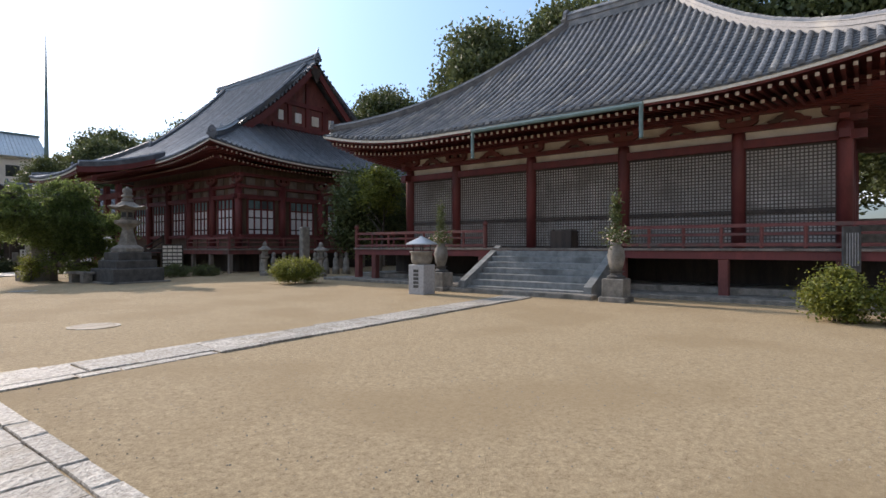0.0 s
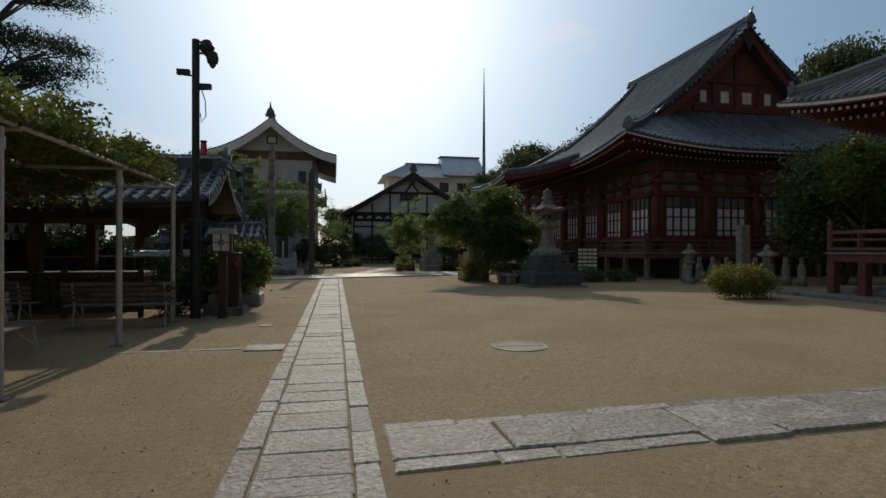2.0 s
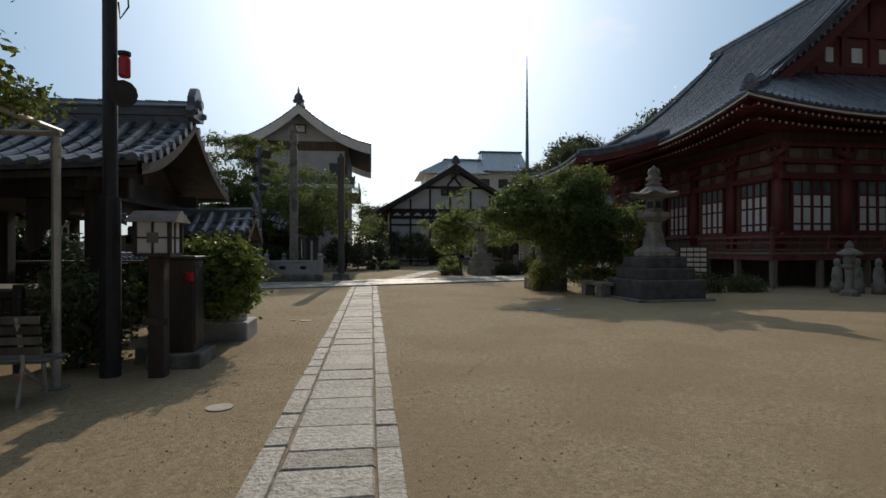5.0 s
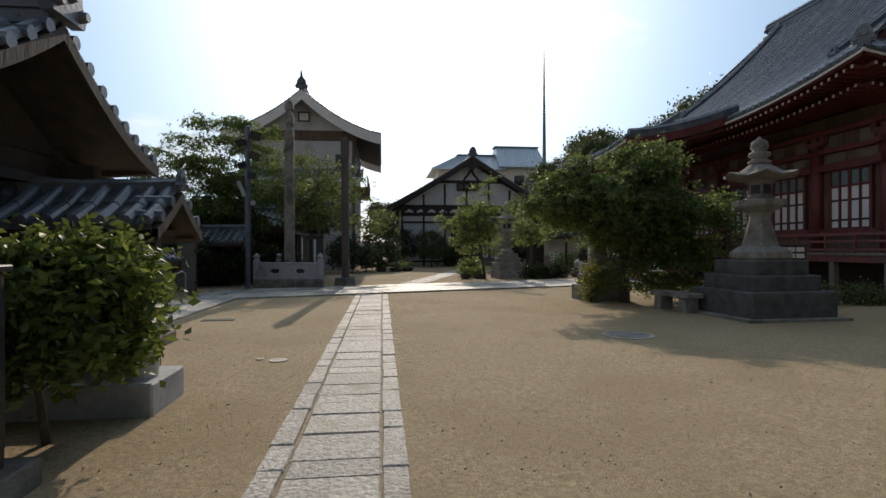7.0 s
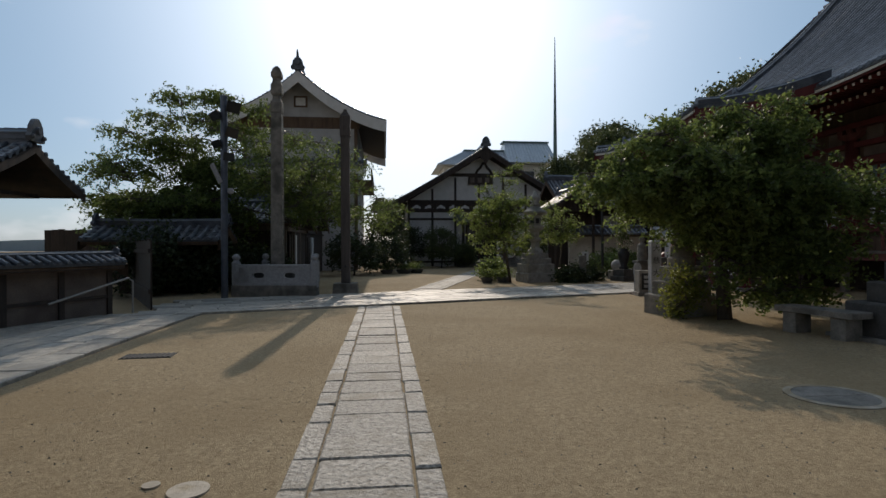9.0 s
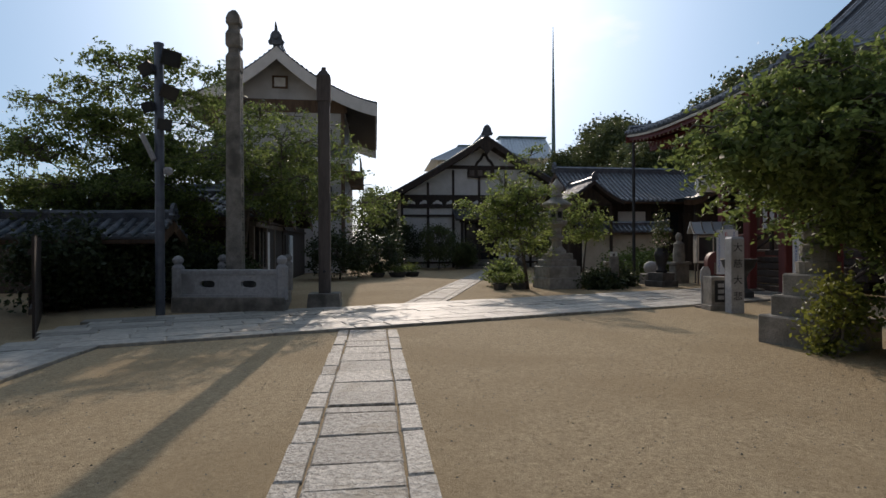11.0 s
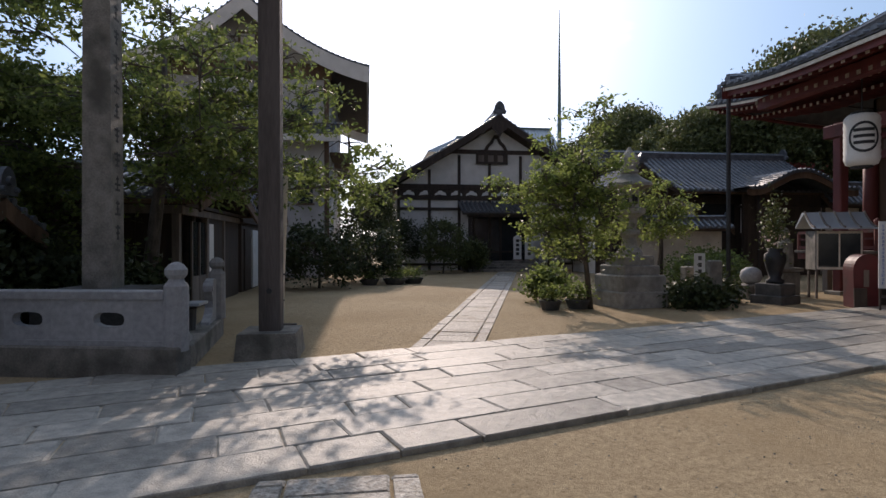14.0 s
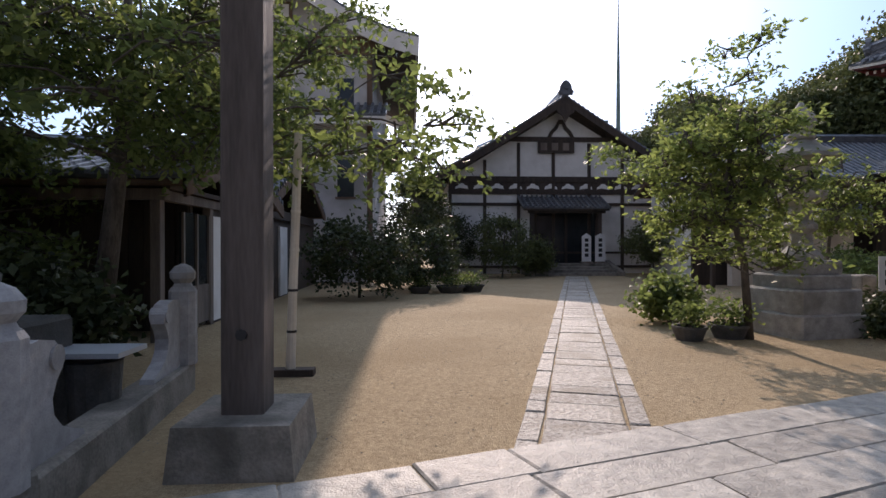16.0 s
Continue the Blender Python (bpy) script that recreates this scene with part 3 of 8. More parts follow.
for sl, far in ((west1, False), (west1, True), (east1, False), (east1, True)):
    ridge(roof1, [sl.at(sl.l - d if far else d, d, 0.02) for d in (0.25, 1, 2, 3, 4, 5, 6, 7, 8)], TILE_OLD, 0.8, "hip_ridge")
ridge(roof1, [(E1 + 8, -LEN1 / 2 + 7.9, EZ1 + RISE1), (E1 + 8, LEN1 / 2 - 7.9, EZ1 + RISE1)], TILE_OLD, 1.3, "main_ridge")
for sgn in (-1, 1):
    demon_tile(roof1, (E1 + 8, sgn * (LEN1 / 2 - 7.8), EZ1 + RISE1 + 0.1), (0, sgn, 0), TILE_OLD, 1.0, False)
    demon_tile(roof1, west1.at(0.3 if sgn > 0 else LEN1 - 0.3, 0.3, 0.1), (-1, sgn, 0), TILE_OLD, 0.7, False)
for sl in (west1, north1, south1):
    eave_board(roof1, sl, 0, sl.l, TIP, 0.02, -0.13, -0.04, "pale_eave_board")
    eave_board(roof1, sl, 0.1, sl.l - 0.1, RED, 0.10, -0.22, -0.13, "red_eave_board")
rafters(roof1, west1, 3.4, RED, RAFTER_TIP, pitch_up=0.16)
rafters(roof1, north1, 3.4, RED, RAFTER_TIP, single=False, pitch_up=0.16)
rafters(roof1, south1, 3.4, RED, RAFTER_TIP, single=False, pitch_up=0.16)
COLS1 = [-8.07, -5.42, -1.83, 1.83, 5.5, 8.17]
DECK1 = 1.42
for y in COLS1:
    part("column", Shape().lathe([(0.2, DECK1 - 0.02), (0.2, 4.75), (0.185, 4.95)], 0, y, 16), RED, h1, smooth=True)
    bracket(h1, (0, y, 5.12), (0, 1, 0), RED_OLD)
for x in (3.0, 6.0, 9.0):
    for y in (COLS1[0], COLS1[-1]):
        part("column", Shape().lathe([(0.2, DECK1 - 0.02), (0.2, 4.95)], x, y, 16), RED, h1, smooth=True)
for z0, z1, t, m in ((4.46, 4.72, 0.13, RED), (4.98, 5.14, 0.12, RED), (5.46, 5.64, 0.16, RED)):
    part("tie_beam", Shape().box(-t, COLS1[0] - 0.5, z0, t, COLS1[-1] + 0.5, z1, 0.015), m, h1)
    for y in (COLS1[0], COLS1[-1]):
        part("tie_beam", Shape().box(-0.5, y - t, z0 + 0.003, 9.2, y + t, z1 + 0.003, 0.015), m, h1)
part("wall", Shape().box(0.06, COLS1[0], 4.7, 0.1, COLS1[-1], 5.6), CREAM, h1, "cream plaster band under the eaves")
for a, b in zip(COLS1, COLS1[1:]):
    frog_leg(h1, (-0.06, (a + b) / 2, 5.14), (0, 1, 0), RED_OLD, 0.85)
    lat = part("lattice_shutter", Shape().box(0.052, a + 0.2, DECK1, 0.08, b - 0.2, 4.46), PALE_BOARD, h1, "dark wooden lattice shutter")
    s = Shape()
    n = int((b - a - 0.4) / 0.105)
    for k in range(n + 1):
        y = a + 0.2 + (b - a - 0.4) * k / n
        s.box(0.0, y - 0.018, DECK1, 0.022, y + 0.018, 4.46)
    for k in range(29):
        z = DECK1 + 0.06 + 0.105 * k
        s.box(0.021, a + 0.2, z - 0.018, 0.043, b - 0.2, z + 0.018)
    part("lattice", s, LATTICE, lat, kind="stuff")
    for z, h in ((DECK1 + 0.04, 0.08), (2.52, 0.13), (4.42, 0.06)):
        part("rail", Shape().box(-0.03, a + 0.19, z - h / 2, 0.03, b - 0.19, z + h / 2), WOOD_DARK, lat)
for y in (COLS1[0], COLS1[-1]):
    part("side_wall", Shape().box(0.2, y - 0.04, DECK1, 9.0, y + 0.04, 4.46), WOOD_DARK, h1)
part("back_wall", Shape().box(9.0, COLS1[0], 0, 9.2, COLS1[-1], 5.6), WOOD_DARK, h1)
# veranda
VX, VY = -2.45, 9.4
part("veranda_floor", Shape().box(VX, -VY, DECK1 - 0.07, 9.5, VY, DECK1, 0.01), WOOD_GREY, h1)
part("veranda_beam", Shape().box(VX + 0.05, -VY + 0.05, DECK1 - 0.3, VX + 0.2, VY - 0.05, DECK1 - 0.073, 0.01), RED, h1)
for y in (-VY + 0.05, VY - 0.2):
    part("veranda_beam", Shape().box(VX + 0.2, y, DECK1 - 0.3, 9.4, y + 0.15, DECK1 - 0.073, 0.01), RED, h1)
for y in (-9.25, -8.1, -5.45, -2.6, 2.6, 5.5, 8.2, 9.25):
    part("veranda_post", Shape().box(VX + 0.06, y - 0.13, 0.1, VX + 0.32, y + 0.13, DECK1 - 0.3, 0.02), RED_OLD, h1)
    part("footing", Shape().box(VX - 0.05, y - 0.22, 0, VX + 0.43, y + 0.22, 0.1, 0.02), STONE, h1)
for x in (0.5, 3.5, 6.5):
    part("veranda_post", Shape().box(x, VY - 0.33, 0.0, x + 0.22, VY - 0.1, DECK1 - 0.3, 0.02), RED_OLD, h1)
part("under_floor_wall", Shape().box(0.0, -VY + 0.3, 0.3, 0.1, VY - 0.3, DECK1 - 0.08), WOOD_DARK, h1)
part("plinth", Shape().box(VX + 0.7, -VY - 0.5, 0, 9.8, VY + 0.5, 0.30, 0.03), STONE, h1, "low weathered stone plinth")
part("plinth_step", Shape().box(VX - 0.7, -VY - 1.2, 0, VX + 0.7, VY + 1.2, 0.12, 0.02), STONE, h1)


def railing(owner, a, b, z, post_every, mat, height=0.62, caps=()):
    """A veranda rail: three bars on short posts."""
    a, b = Vector(a), Vector(b)
    d = (b - a)
    n = max(1, round(d.length / post_every))
    ax = d.normalized()
    sd_ = Vector((-ax.y, ax.x, 0))
    for h, r in ((height, 0.05), (height * 0.62, 0.033), (height * 0.16, 0.045)):
        part("rail_bar", Shape().prism([(-r, h - r), (-r * 0.6, h + r), (r * 0.6, h + r), (r, h - r)], d.length, ((a.x + b.x) / 2, (a.y + b.y) / 2, z), sd_), mat, owner)
    for k in range(n + 1):
        p = a + d * k / n
        end = k in caps
        s = Shape().lathe([(0.085, z), (0.085, z + height + 0.12)] if end else [(0.05, z), (0.05, z + height * 0.95)], p.x, p.y, 8)
        if end:
            giboshi(s, p.x, p.y, z + height + 0.12, 0.085)
        part("rail_post", s, mat, owner)


railing(h1, (VX + 0.12, VY - 0.1), (VX + 0.12, 2.45), DECK1, 1.05, RED_OLD, caps=(0, 7))
railing(h1, (VX + 0.12, -2.45), (VX + 0.12, -VY + 0.1), DECK1, 1.05, RED_OLD, caps=(0, 7))
railing(h1, (VX + 0.2, VY - 0.12), (8.0, VY - 0.12), DECK1, 1.2, RED_OLD)
# stone steps in front
st = thing("stone_steps", "grey stone steps with sloping side slabs", "steps", (14.5, 8.45, 0))
for k in range(7):
    part("step", Shape().box(0.10 + 0.30 * k, -2.05, 0.0 if k == 0 else 0.19 * k - 0.04, 0.10 + 0.30 * (k + 1) + 0.02, 2.05, 0.19 * (k + 1), 0.015), STEP_STONE, st)
part("foot_slab", Shape().box(-0.35, -2.45, 0, 0.1, 2.45, 0.13, 0.02), STONE, st)
for y in (-2.32, 2.08):
    part("side_slab", Shape().hexa([(0, y, 0), (2.3, y, 0), (2.3, y + 0.24, 0), (0, y + 0.24, 0)], [(0, y, 0.32), (2.3, y, 1.52), (2.3, y + 0.24, 1.52), (0, y + 0.24, 0.32)]), STEP_STONE, st)
# copper gutter and its two pipes
gut = part("gutter", Shape().tube([west1.at(u, -0.02, -0.12) for u in (8.0, 9, 10, 11, 12, 13, 13.9)], 0.075, 8), COPPER, roof1, "copper gutter")
for u in (8.05, 13.85):
    p = west1.at(u, -0.02, -0.12)
    part("rain_pipe", Shape().tube([p, p + Vector((0, 0, -0.95))], 0.06, 8), COPPER, gut)

# ---- hall with the gabled roof ----
X2, Y2 = 14.6, 26.9
h2 = thing("temple_hall", "red temple hall with white paper windows under a gabled hip roof", "temple", (X2, Y2, 0))
W2, D2 = 20.9, 20.0     # along y, along x
R2, RISE2, EZ2 = 10.0, 8.05, 6.45
GS2, GN2 = 3.85, 4.35     # how far the south and north gables stand in from the eaves


def dm2(u, g0, g1):
    return min(u, W2 - u, R2) if u < g0 or u > W2 - g1 else R2


def dm2s(u, g):
    return min(u, D2 - u, g + 0.9)


west2 = Slope((0, W2, EZ2), (0, -1, 0), (1, 0, 0), W2, R2, RISE2, 0.60, 0.7, 7.0, lambda u: dm2(u, GN2, GS2))
south2 = Slope((0, 0, EZ2), (1, 0, 0), (0, 1, 0), D2, R2, RISE2, 0.60, 0.7, 7.0, lambda u: dm2s(u, GS2))
east2 = Slope((D2, 0, EZ2), (0, 1, 0), (-1, 0, 0), W2, R2, RISE2, 0.60, 0.7, 7.0, lambda u: dm2(u, GS2, GN2))
north2 = Slope((D2, W2, EZ2), (-1, 0, 0), (0, -1, 0), D2, R2, RISE2, 0.60, 0.7, 7.0, lambda u: dm2s(u, GN2))
TOP2 = EZ2 + RISE2
roof2 = part("roof", Shape().tube([(R2, GS2 + 0.3, TOP2 - 0.3), (R2, W2 - GN2 - 0.3, TOP2 - 0.3)], 0.12, 6), WOOD_DARK, h2, "steep hip-and-gable roof of grey tiles")
tiled(roof2, west2, TILE)
tiled(roof2, south2, TILE)
tiled(roof2, east2, TILE, single=False, row=1.0, tile=1.2, seg=4)
tiled(roof2, north2, TILE, single=False, row=1.0, tile=1.2, seg=4)
for sl, far, g in ((west2, False, GN2), (west2, True, GS2), (east2, False, GS2), (east2, True, GN2)):
    ridge(roof2, [sl.at(sl.l - d if far else d, d, 0.02) for d in [0.3] + [g * q / 5 for q in (1, 2, 3, 4, 5)]], TILE, 0.9, "hip_ridge")
    ridge(roof2, [sl.at(sl.l - g - 0.9 if far else g + 0.9, g - 0.4 + (R2 - g + 0.4) * q / 7, 0.02) for q in range(8)], TILE, 0.8, "descending_ridge")
    demon_tile(roof2, sl.at(sl.l - g - 0.9 if far else g + 0.9, g - 0.5, 0.15), tuple(-sl.i), TILE, 0.6, False)
    demon_tile(roof2, sl.at(sl.l - 0.35 if far else 0.35, 0.35, 0.15), tuple(-sl.i - (sl.a if not far else -sl.a)), TILE, 0.75, False)
    verge_tiles(roof2, sl, sl.l - g + 0.05 if far else g - 0.05, sl.a if far else -sl.a, TILE, g - 0.4, R2 - 0.1)
ridge(roof2, [(R2, GS2 - 0.1, TOP2), (R2, GS2 + 1.2, TOP2 - 0.04), (R2, W2 / 2, TOP2 - 0.08), (R2, W2 - GN2 - 1.2, TOP2 - 0.04), (R2, W2 - GN2 + 0.1, TOP2)], TILE, 1.25, "main_ridge")
demon_tile(roof2, (R2, GS2 - 0.15, TOP2 + 0.08), (0, -1, 0), TILE, 0.85)
demon_tile(roof2, (R2, W2 - GN2 + 0.15, TOP2 + 0.02), (0, 1, 0), TILE, 0.85, False)
# gable: bargeboards, wall and posts
for y, s_, g in ((GS2, 1, GS2), (W2 - GN2, -1, GN2)):
    out = [west2.at(GN2 + 0.01, g - 0.6 + (R2 - g + 0.6) * q / 6, -0.25) for q in range(7)]
    prof = [(p.x - R2, p.z) for p in out]
    prof = prof + [(-x, z) for x, z in reversed(prof[:-1])]
    gw = part("gable_wall", Shape().prism(prof + [(-prof[0][0], EZ2 + 1.6), (prof[0][0], EZ2 + 1.6)], 0.12, (R2, y + s_ * 1.15, 0), (1, 0, 0)), RED_OLD, h2, "red timbered gable")
    for side in (-1, 1):
        board = [(side * abs(x), z + 0.1) for x, z in prof[:7]] + [(side * abs(x), z - 0.45) for x, z in reversed(prof[:7])]
        part("bargeboard", Shape().prism(board, 0.12, (R2, y + s_ * 0.12, 0), (1, 0, 0)), RED, gw)
    for x in (-1.5, 0, 1.5):
        part("gable_post", Shape().box(R2 + x - 0.13, y + s_ * 1.03 - 0.08, TOP2 - 4.9, R2 + x + 0.13, y + s_ * 1.03 + 0.08, TOP2 - 1.4 - abs(x) * 0.9), RED, gw)
    for z in (TOP2 - 4.7, TOP2 - 3.0):
        part("gable_beam", Shape().box(R2 - 2.9 + (z - TOP2 + 4.7) * 0.6, y + s_ * 1.03 - 0.1, z - 0.15, R2 + 2.9 - (z - TOP2 + 4.7) * 0.6, y + s_ * 1.03 + 0.1, z + 0.15), RED, gw)
    for x, w_, m_ in ((-2.2, 0.2, WHITE), (-0.75, 0.26, WHITE), (0.75, 0.3, CREAM), (2.2, 0.2, WHITE)):
        part("gable_panel", Shape().box(R2 + x - w_, y + s_ * 1.06 - 0.03, TOP2 - 4.3, R2 + x + w_, y + s_ * 1.06 + 0.03, TOP2 - 3.62), m_, gw)
    part("gable_pendant", Shape().prism([(-0.3, 0.1), (-0.42, -0.3), (-0.2, -0.55), (0, -1.0), (0.2, -0.55), (0.42, -0.3), (0.3, 0.1)], 0.1, (R2, y + s_ * 0.0, TOP2 - 0.55), (1, 0, 0)), WOOD_DARK, gw)
for sl in (west2, south2, north2):
    eave_board(roof2, sl, 0, sl.l, TIP, 0.02, -0.13, -0.05, "pale_eave_board")
    eave_board(roof2, sl, 0.1, sl.l - 0.1, RED, 0.10, -0.22, -0.13, "red_eave_board")
rafters(roof2, west2, 2.9, RED, RAFTER_TIP, 0.27, pitch_up=0.16)
rafters(roof2, south2, 2.9, RED, RAFTER_TIP, 0.27, single=False, pitch_up=0.16)
# walls: columns, beams, windows on two sides
WX, WY = 2.9, 2.1
DECK2 = 1.35


def window_bay(owner, a, b, axis, line, low, high):
    """Four white paper panes across in red frames, with a green board above."""
    def B(u0, u1, v0, v1, z0, z1):
        return Shape().box(*((line + v0, u0, z0, line + v1, u1, z1) if axis == "y" else (u0, line + v0, z0, u1, line + v1, z1)))
    w = part("window", B(a, b, 0.06, 0.10, low, high), WOOD_DARK, owner)
    m = (b - a) / 4
    part("upper_board", B(a + 0.05, b - 0.05, 0.03, 0.058, high - 0.55, high - 0.04), COPPER, w, "dull green board")
    for k in range(4):
        for z0, z1 in ((low + 0.06, low + 0.28), (low + 0.36, low + 0.98), (low + 1.06, low + 1.72)):
            part("pane", B(a + m * k + 0.05, a + m * (k + 1) - 0.05, 0.02, 0.055, z0, min(z1, high - 0.6)), PAPER, w)
    for k in range(5):
        t = 0.055 if k in (0, 2, 4) else 0.03
        part("mullion", B(a + m * k - t, a + m * k + t, -0.03, 0.05, low, high), RED, w)
    for z in (low, high - 0.6, high - 0.02):
        part("window_bar", B(a, b, -0.02, 0.045, z - 0.04, z + 0.04), RED, w)


ys2 = [WY + k * 2.87 for k in range(6)]
xs2 = [WX + k * 3.0 for k in range(6)]
for y in ys2:
    part("column", Shape().lathe([(0.22, DECK2), (0.22, 5.2)], WX, y, 14), RED, h2, smooth=True)
    bracket(h2, (WX - 0.05, y, 5.25), (0, 1, 0), RED_OLD, 0.9)
for x in xs2[1:]:
    part("column", Shape().lathe([(0.22, DECK2), (0.22, 5.2)], x, WY, 14), RED, h2, smooth=True)
    bracket(h2, (x, WY - 0.05, 5.25), (1, 0, 0), RED_OLD, 0.9)
part("wall", Shape().box(WX + 0.1, WY, DECK2, WX + 0.2, ys2[-1], 6.3), WOOD_WARM, h2)
part("wall", Shape().box(WX + 0.2, WY + 0.1, DECK2, xs2[-1], WY + 0.2, 6.3), WOOD_WARM, h2)
part("wall", Shape().box(WX + 0.1, ys2[-1] - 0.1, 0, xs2[-1], ys2[-1], 6.3), WOOD_WARM, h2)
part("wall", Shape().box(xs2[-1] - 0.1, WY + 0.2, 0, xs2[-1], ys2[-1] - 0.1, 6.3), WOOD_WARM, h2)
for z0, z1, t in ((2.0, 2.18, 0.1), (4.3, 4.55, 0.15), (4.95, 5.12, 0.13), (5.62, 5.8, 0.18)):
    part("tie_beam", Shape().box(WX - t, WY - 0.4, z0, WX + t, ys2[-1] + 0.4, z1, 0.01), RED, h2)
    part("tie_beam", Shape().box(WX - 0.4, WY - t, z0 + 0.004, xs2[-1] + 0.4, WY + t, z1 + 0.004, 0.01), RED, h2)
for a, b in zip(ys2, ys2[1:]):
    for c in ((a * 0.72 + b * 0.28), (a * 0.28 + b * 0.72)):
        part("plaster_panel", Shape().box(WX + 0.06, c - 0.42, 4.6, WX + 0.098, c + 0.42, 4.93), PLASTER_DARK, h2)
        part("plaster_panel", Shape().box(WX + 0.06, c - 0.3, 5.15, WX + 0.098, c + 0.3, 5.6), PLASTER_DARK, h2)
    window_bay(h2, a + 0.6, b - 0.6, "y", WX, 2.18, 4.3)
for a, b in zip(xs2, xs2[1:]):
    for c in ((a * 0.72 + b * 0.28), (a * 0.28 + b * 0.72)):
        part("plaster_panel", Shape().box(c - 0.42, WY + 0.06, 4.6, c + 0.42, WY + 0.098, 4.93), PLASTER_DARK, h2)
        part("plaster_panel", Shape().box(c - 0.3, WY + 0.06, 5.15, c + 0.3, WY + 0.098, 5.6), PLASTER_DARK, h2)
    window_bay(h2, a + 0.6, b - 0.6, "x", WY, 2.18, 4.3)
part("veranda_floor", Shape().box(WX - 1.5, WY - 1.5, DECK2 - 0.08, xs2[-1], ys2[-1] + 1.5, DECK2, 0.01), WOOD_GREY, h2)
part("veranda_beam", Shape().box(WX - 1.45, WY - 1.45, DECK2 - 0.3, WX - 1.3, ys2[-1] + 1.4, DECK2 - 0.083), RED_OLD, h2)
part("veranda_beam", Shape().box(WX - 1.3, WY - 1.45, DECK2 - 0.3, xs2[-1], WY - 1.3, DECK2 - 0.083), RED_OLD, h2)
part("under_floor_wall", Shape().box(WX, WY, 0, WX + 0.1, ys2[-1], DECK2 - 0.08), WOOD_DARK, h2)
part("under_floor_wall", Shape().box(WX + 0.1, WY, 0, xs2[-1], WY + 0.1, DECK2 - 0.08), WOOD_DARK, h2)
for k in range(9):
    y = WY - 1.35 + k * 2.0
    part("veranda_post", Shape().box(WX - 1.42, y - 0.1, 0, WX - 1.22, y + 0.1, DECK2 - 0.3, 0.01), WOOD_GREY, h2)
for k in range(1, 8):
    x = WX - 1.35 + k * 2.0
    part("veranda_post", Shape().box(x - 0.1, WY - 1.42, 0, x + 0.1, WY - 1.22, DECK2 - 0.3, 0.01), WOOD_GREY, h2)
railing(h2, (WX - 1.4, WY - 1.4), (WX - 1.4, 5.3), DECK2, 1.2, RED_OLD, 0.6, caps=(0,))
railing(h2, (WX - 1.4, 14.9), (WX - 1.4, ys2[-1] + 1.4), DECK2, 1.0, RED_OLD, 0.6, caps=(0,))
railing(h2, (WX - 1.4, WY - 1.4), (xs2[-1], WY - 1.4), DECK2, 1.2, RED_OLD, 0.6)
# porch roof over the front steps
PY0, PY1, PX = 6.2, 14.2, -4.0
porch = Slope((PX, PY1, 5.55), (0, -1, 0), (1, 0, 0), PY1 - PY0, 4.6, 1.35, 0.75, 0.25, 3.0, lambda u: 4.6)
pr = part("porch_roof", Shape().box(PX + 0.8, PY0 + 0.3, 5.1, PX + 1.05, PY1 - 0.3, 5.4), RED, h2, "tiled porch roof with red rafters")
tiled(pr, porch, TILE)
for u in (0.06, porch.l - 0.06):
    ridge(pr, [porch.at(u, d, 0.02) for d in (0.1, 1, 2, 3, 4, 4.6)], TILE, 0.6, "verge_ridge")
eave_board(pr, porch, 0, porch.l, TIP, 0.02, -0.13, -0.05, "pale_eave_board")
eave_board(pr, porch, 0, porch.l, RED, 0.1, -0.28, -0.13, "red_eave_board")
rafters(pr, porch, 4.5, RED, RAFTER_TIP, 0.27, single=False)
for u in (-0.02, porch.l + 0.02):
    s = Shape()
    v = []
    for k in range(9):
        d = 4.6 * k / 8
        v += [porch.at(u, d, 0.0), porch.at(u, d, -0.34)]
    s.add(v, [(2 * k, 2 * k + 1, 2 * k + 3, 2 * k + 2) for k in range(8)])
    s.add([Vector(p) + Vector((0, -0.08 if u < 0 else 0.08, 0)) for p in v], [(2 * k, 2 * k + 2, 2 * k + 3, 2 * k + 1) for k in range(8)])
    part("porch_bargeboard", s, RED, pr)
for y in (PY0 + 1.2, PY0 + 2.9, PY1 - 3.55):
    part("porch_column", Shape().box(PX + 2.35, y - 0.15, 0.12, PX + 2.65, y + 0.15, 5.1, 0.03), RED, pr)
    part("column_footing", Shape().box(PX + 2.2, y - 0.3, 0, PX + 2.8, y + 0.3, 0.12, 0.02), STONE, pr)
part("corner_column", Shape().box(0.80, 15.45, 0.12, 1.10, 15.75, 5.3, 0.03), RED, pr)
part("column_footing", Shape().box(0.65, 15.3, 0, 1.25, 15.9, 0.12, 0.02), STONE, pr)
part("porch_beam", Shape().box(PX + 2.37, PY0 + 0.7, 4.3, PX + 2.63, PY1 - 0.7, 4.62, 0.02), RED, pr)
for k in range(6):
    part("wooden_step", Shape().box(PX + 3.0 + 0.34 * k, PY0 + 1.4, 0.22 * k + 0.05, PX + 3.34 + 0.34 * k + 0.05, PY1 - 1.4, 0.22 * k + 0.22), WOOD_DARK, h2)
for y in (PY0 + 1.3, PY1 - 1.3):
    for a_, b_, h_ in (((PX + 2.9, 0.75), (PX + 5.1, 2.15), 0.0), ((PX + 2.9, 0.42), (PX + 5.1, 1.82), 0.0)):
        part("stair_rail", Shape().tube([(a_[0], y, a_[1]), (b_[0], y, b_[1])], 0.045, 8), WOOD_DARK, h2)
    for x, z in ((PX + 2.95, 0.0), (PX + 4.0, 0.66), (PX + 5.05, 1.3)):
        part("stair_post", Shape().box(x - 0.06, y - 0.06, z, x + 0.06, y + 0.06, z + 0.9, 0.01), WOOD_DARK, h2)


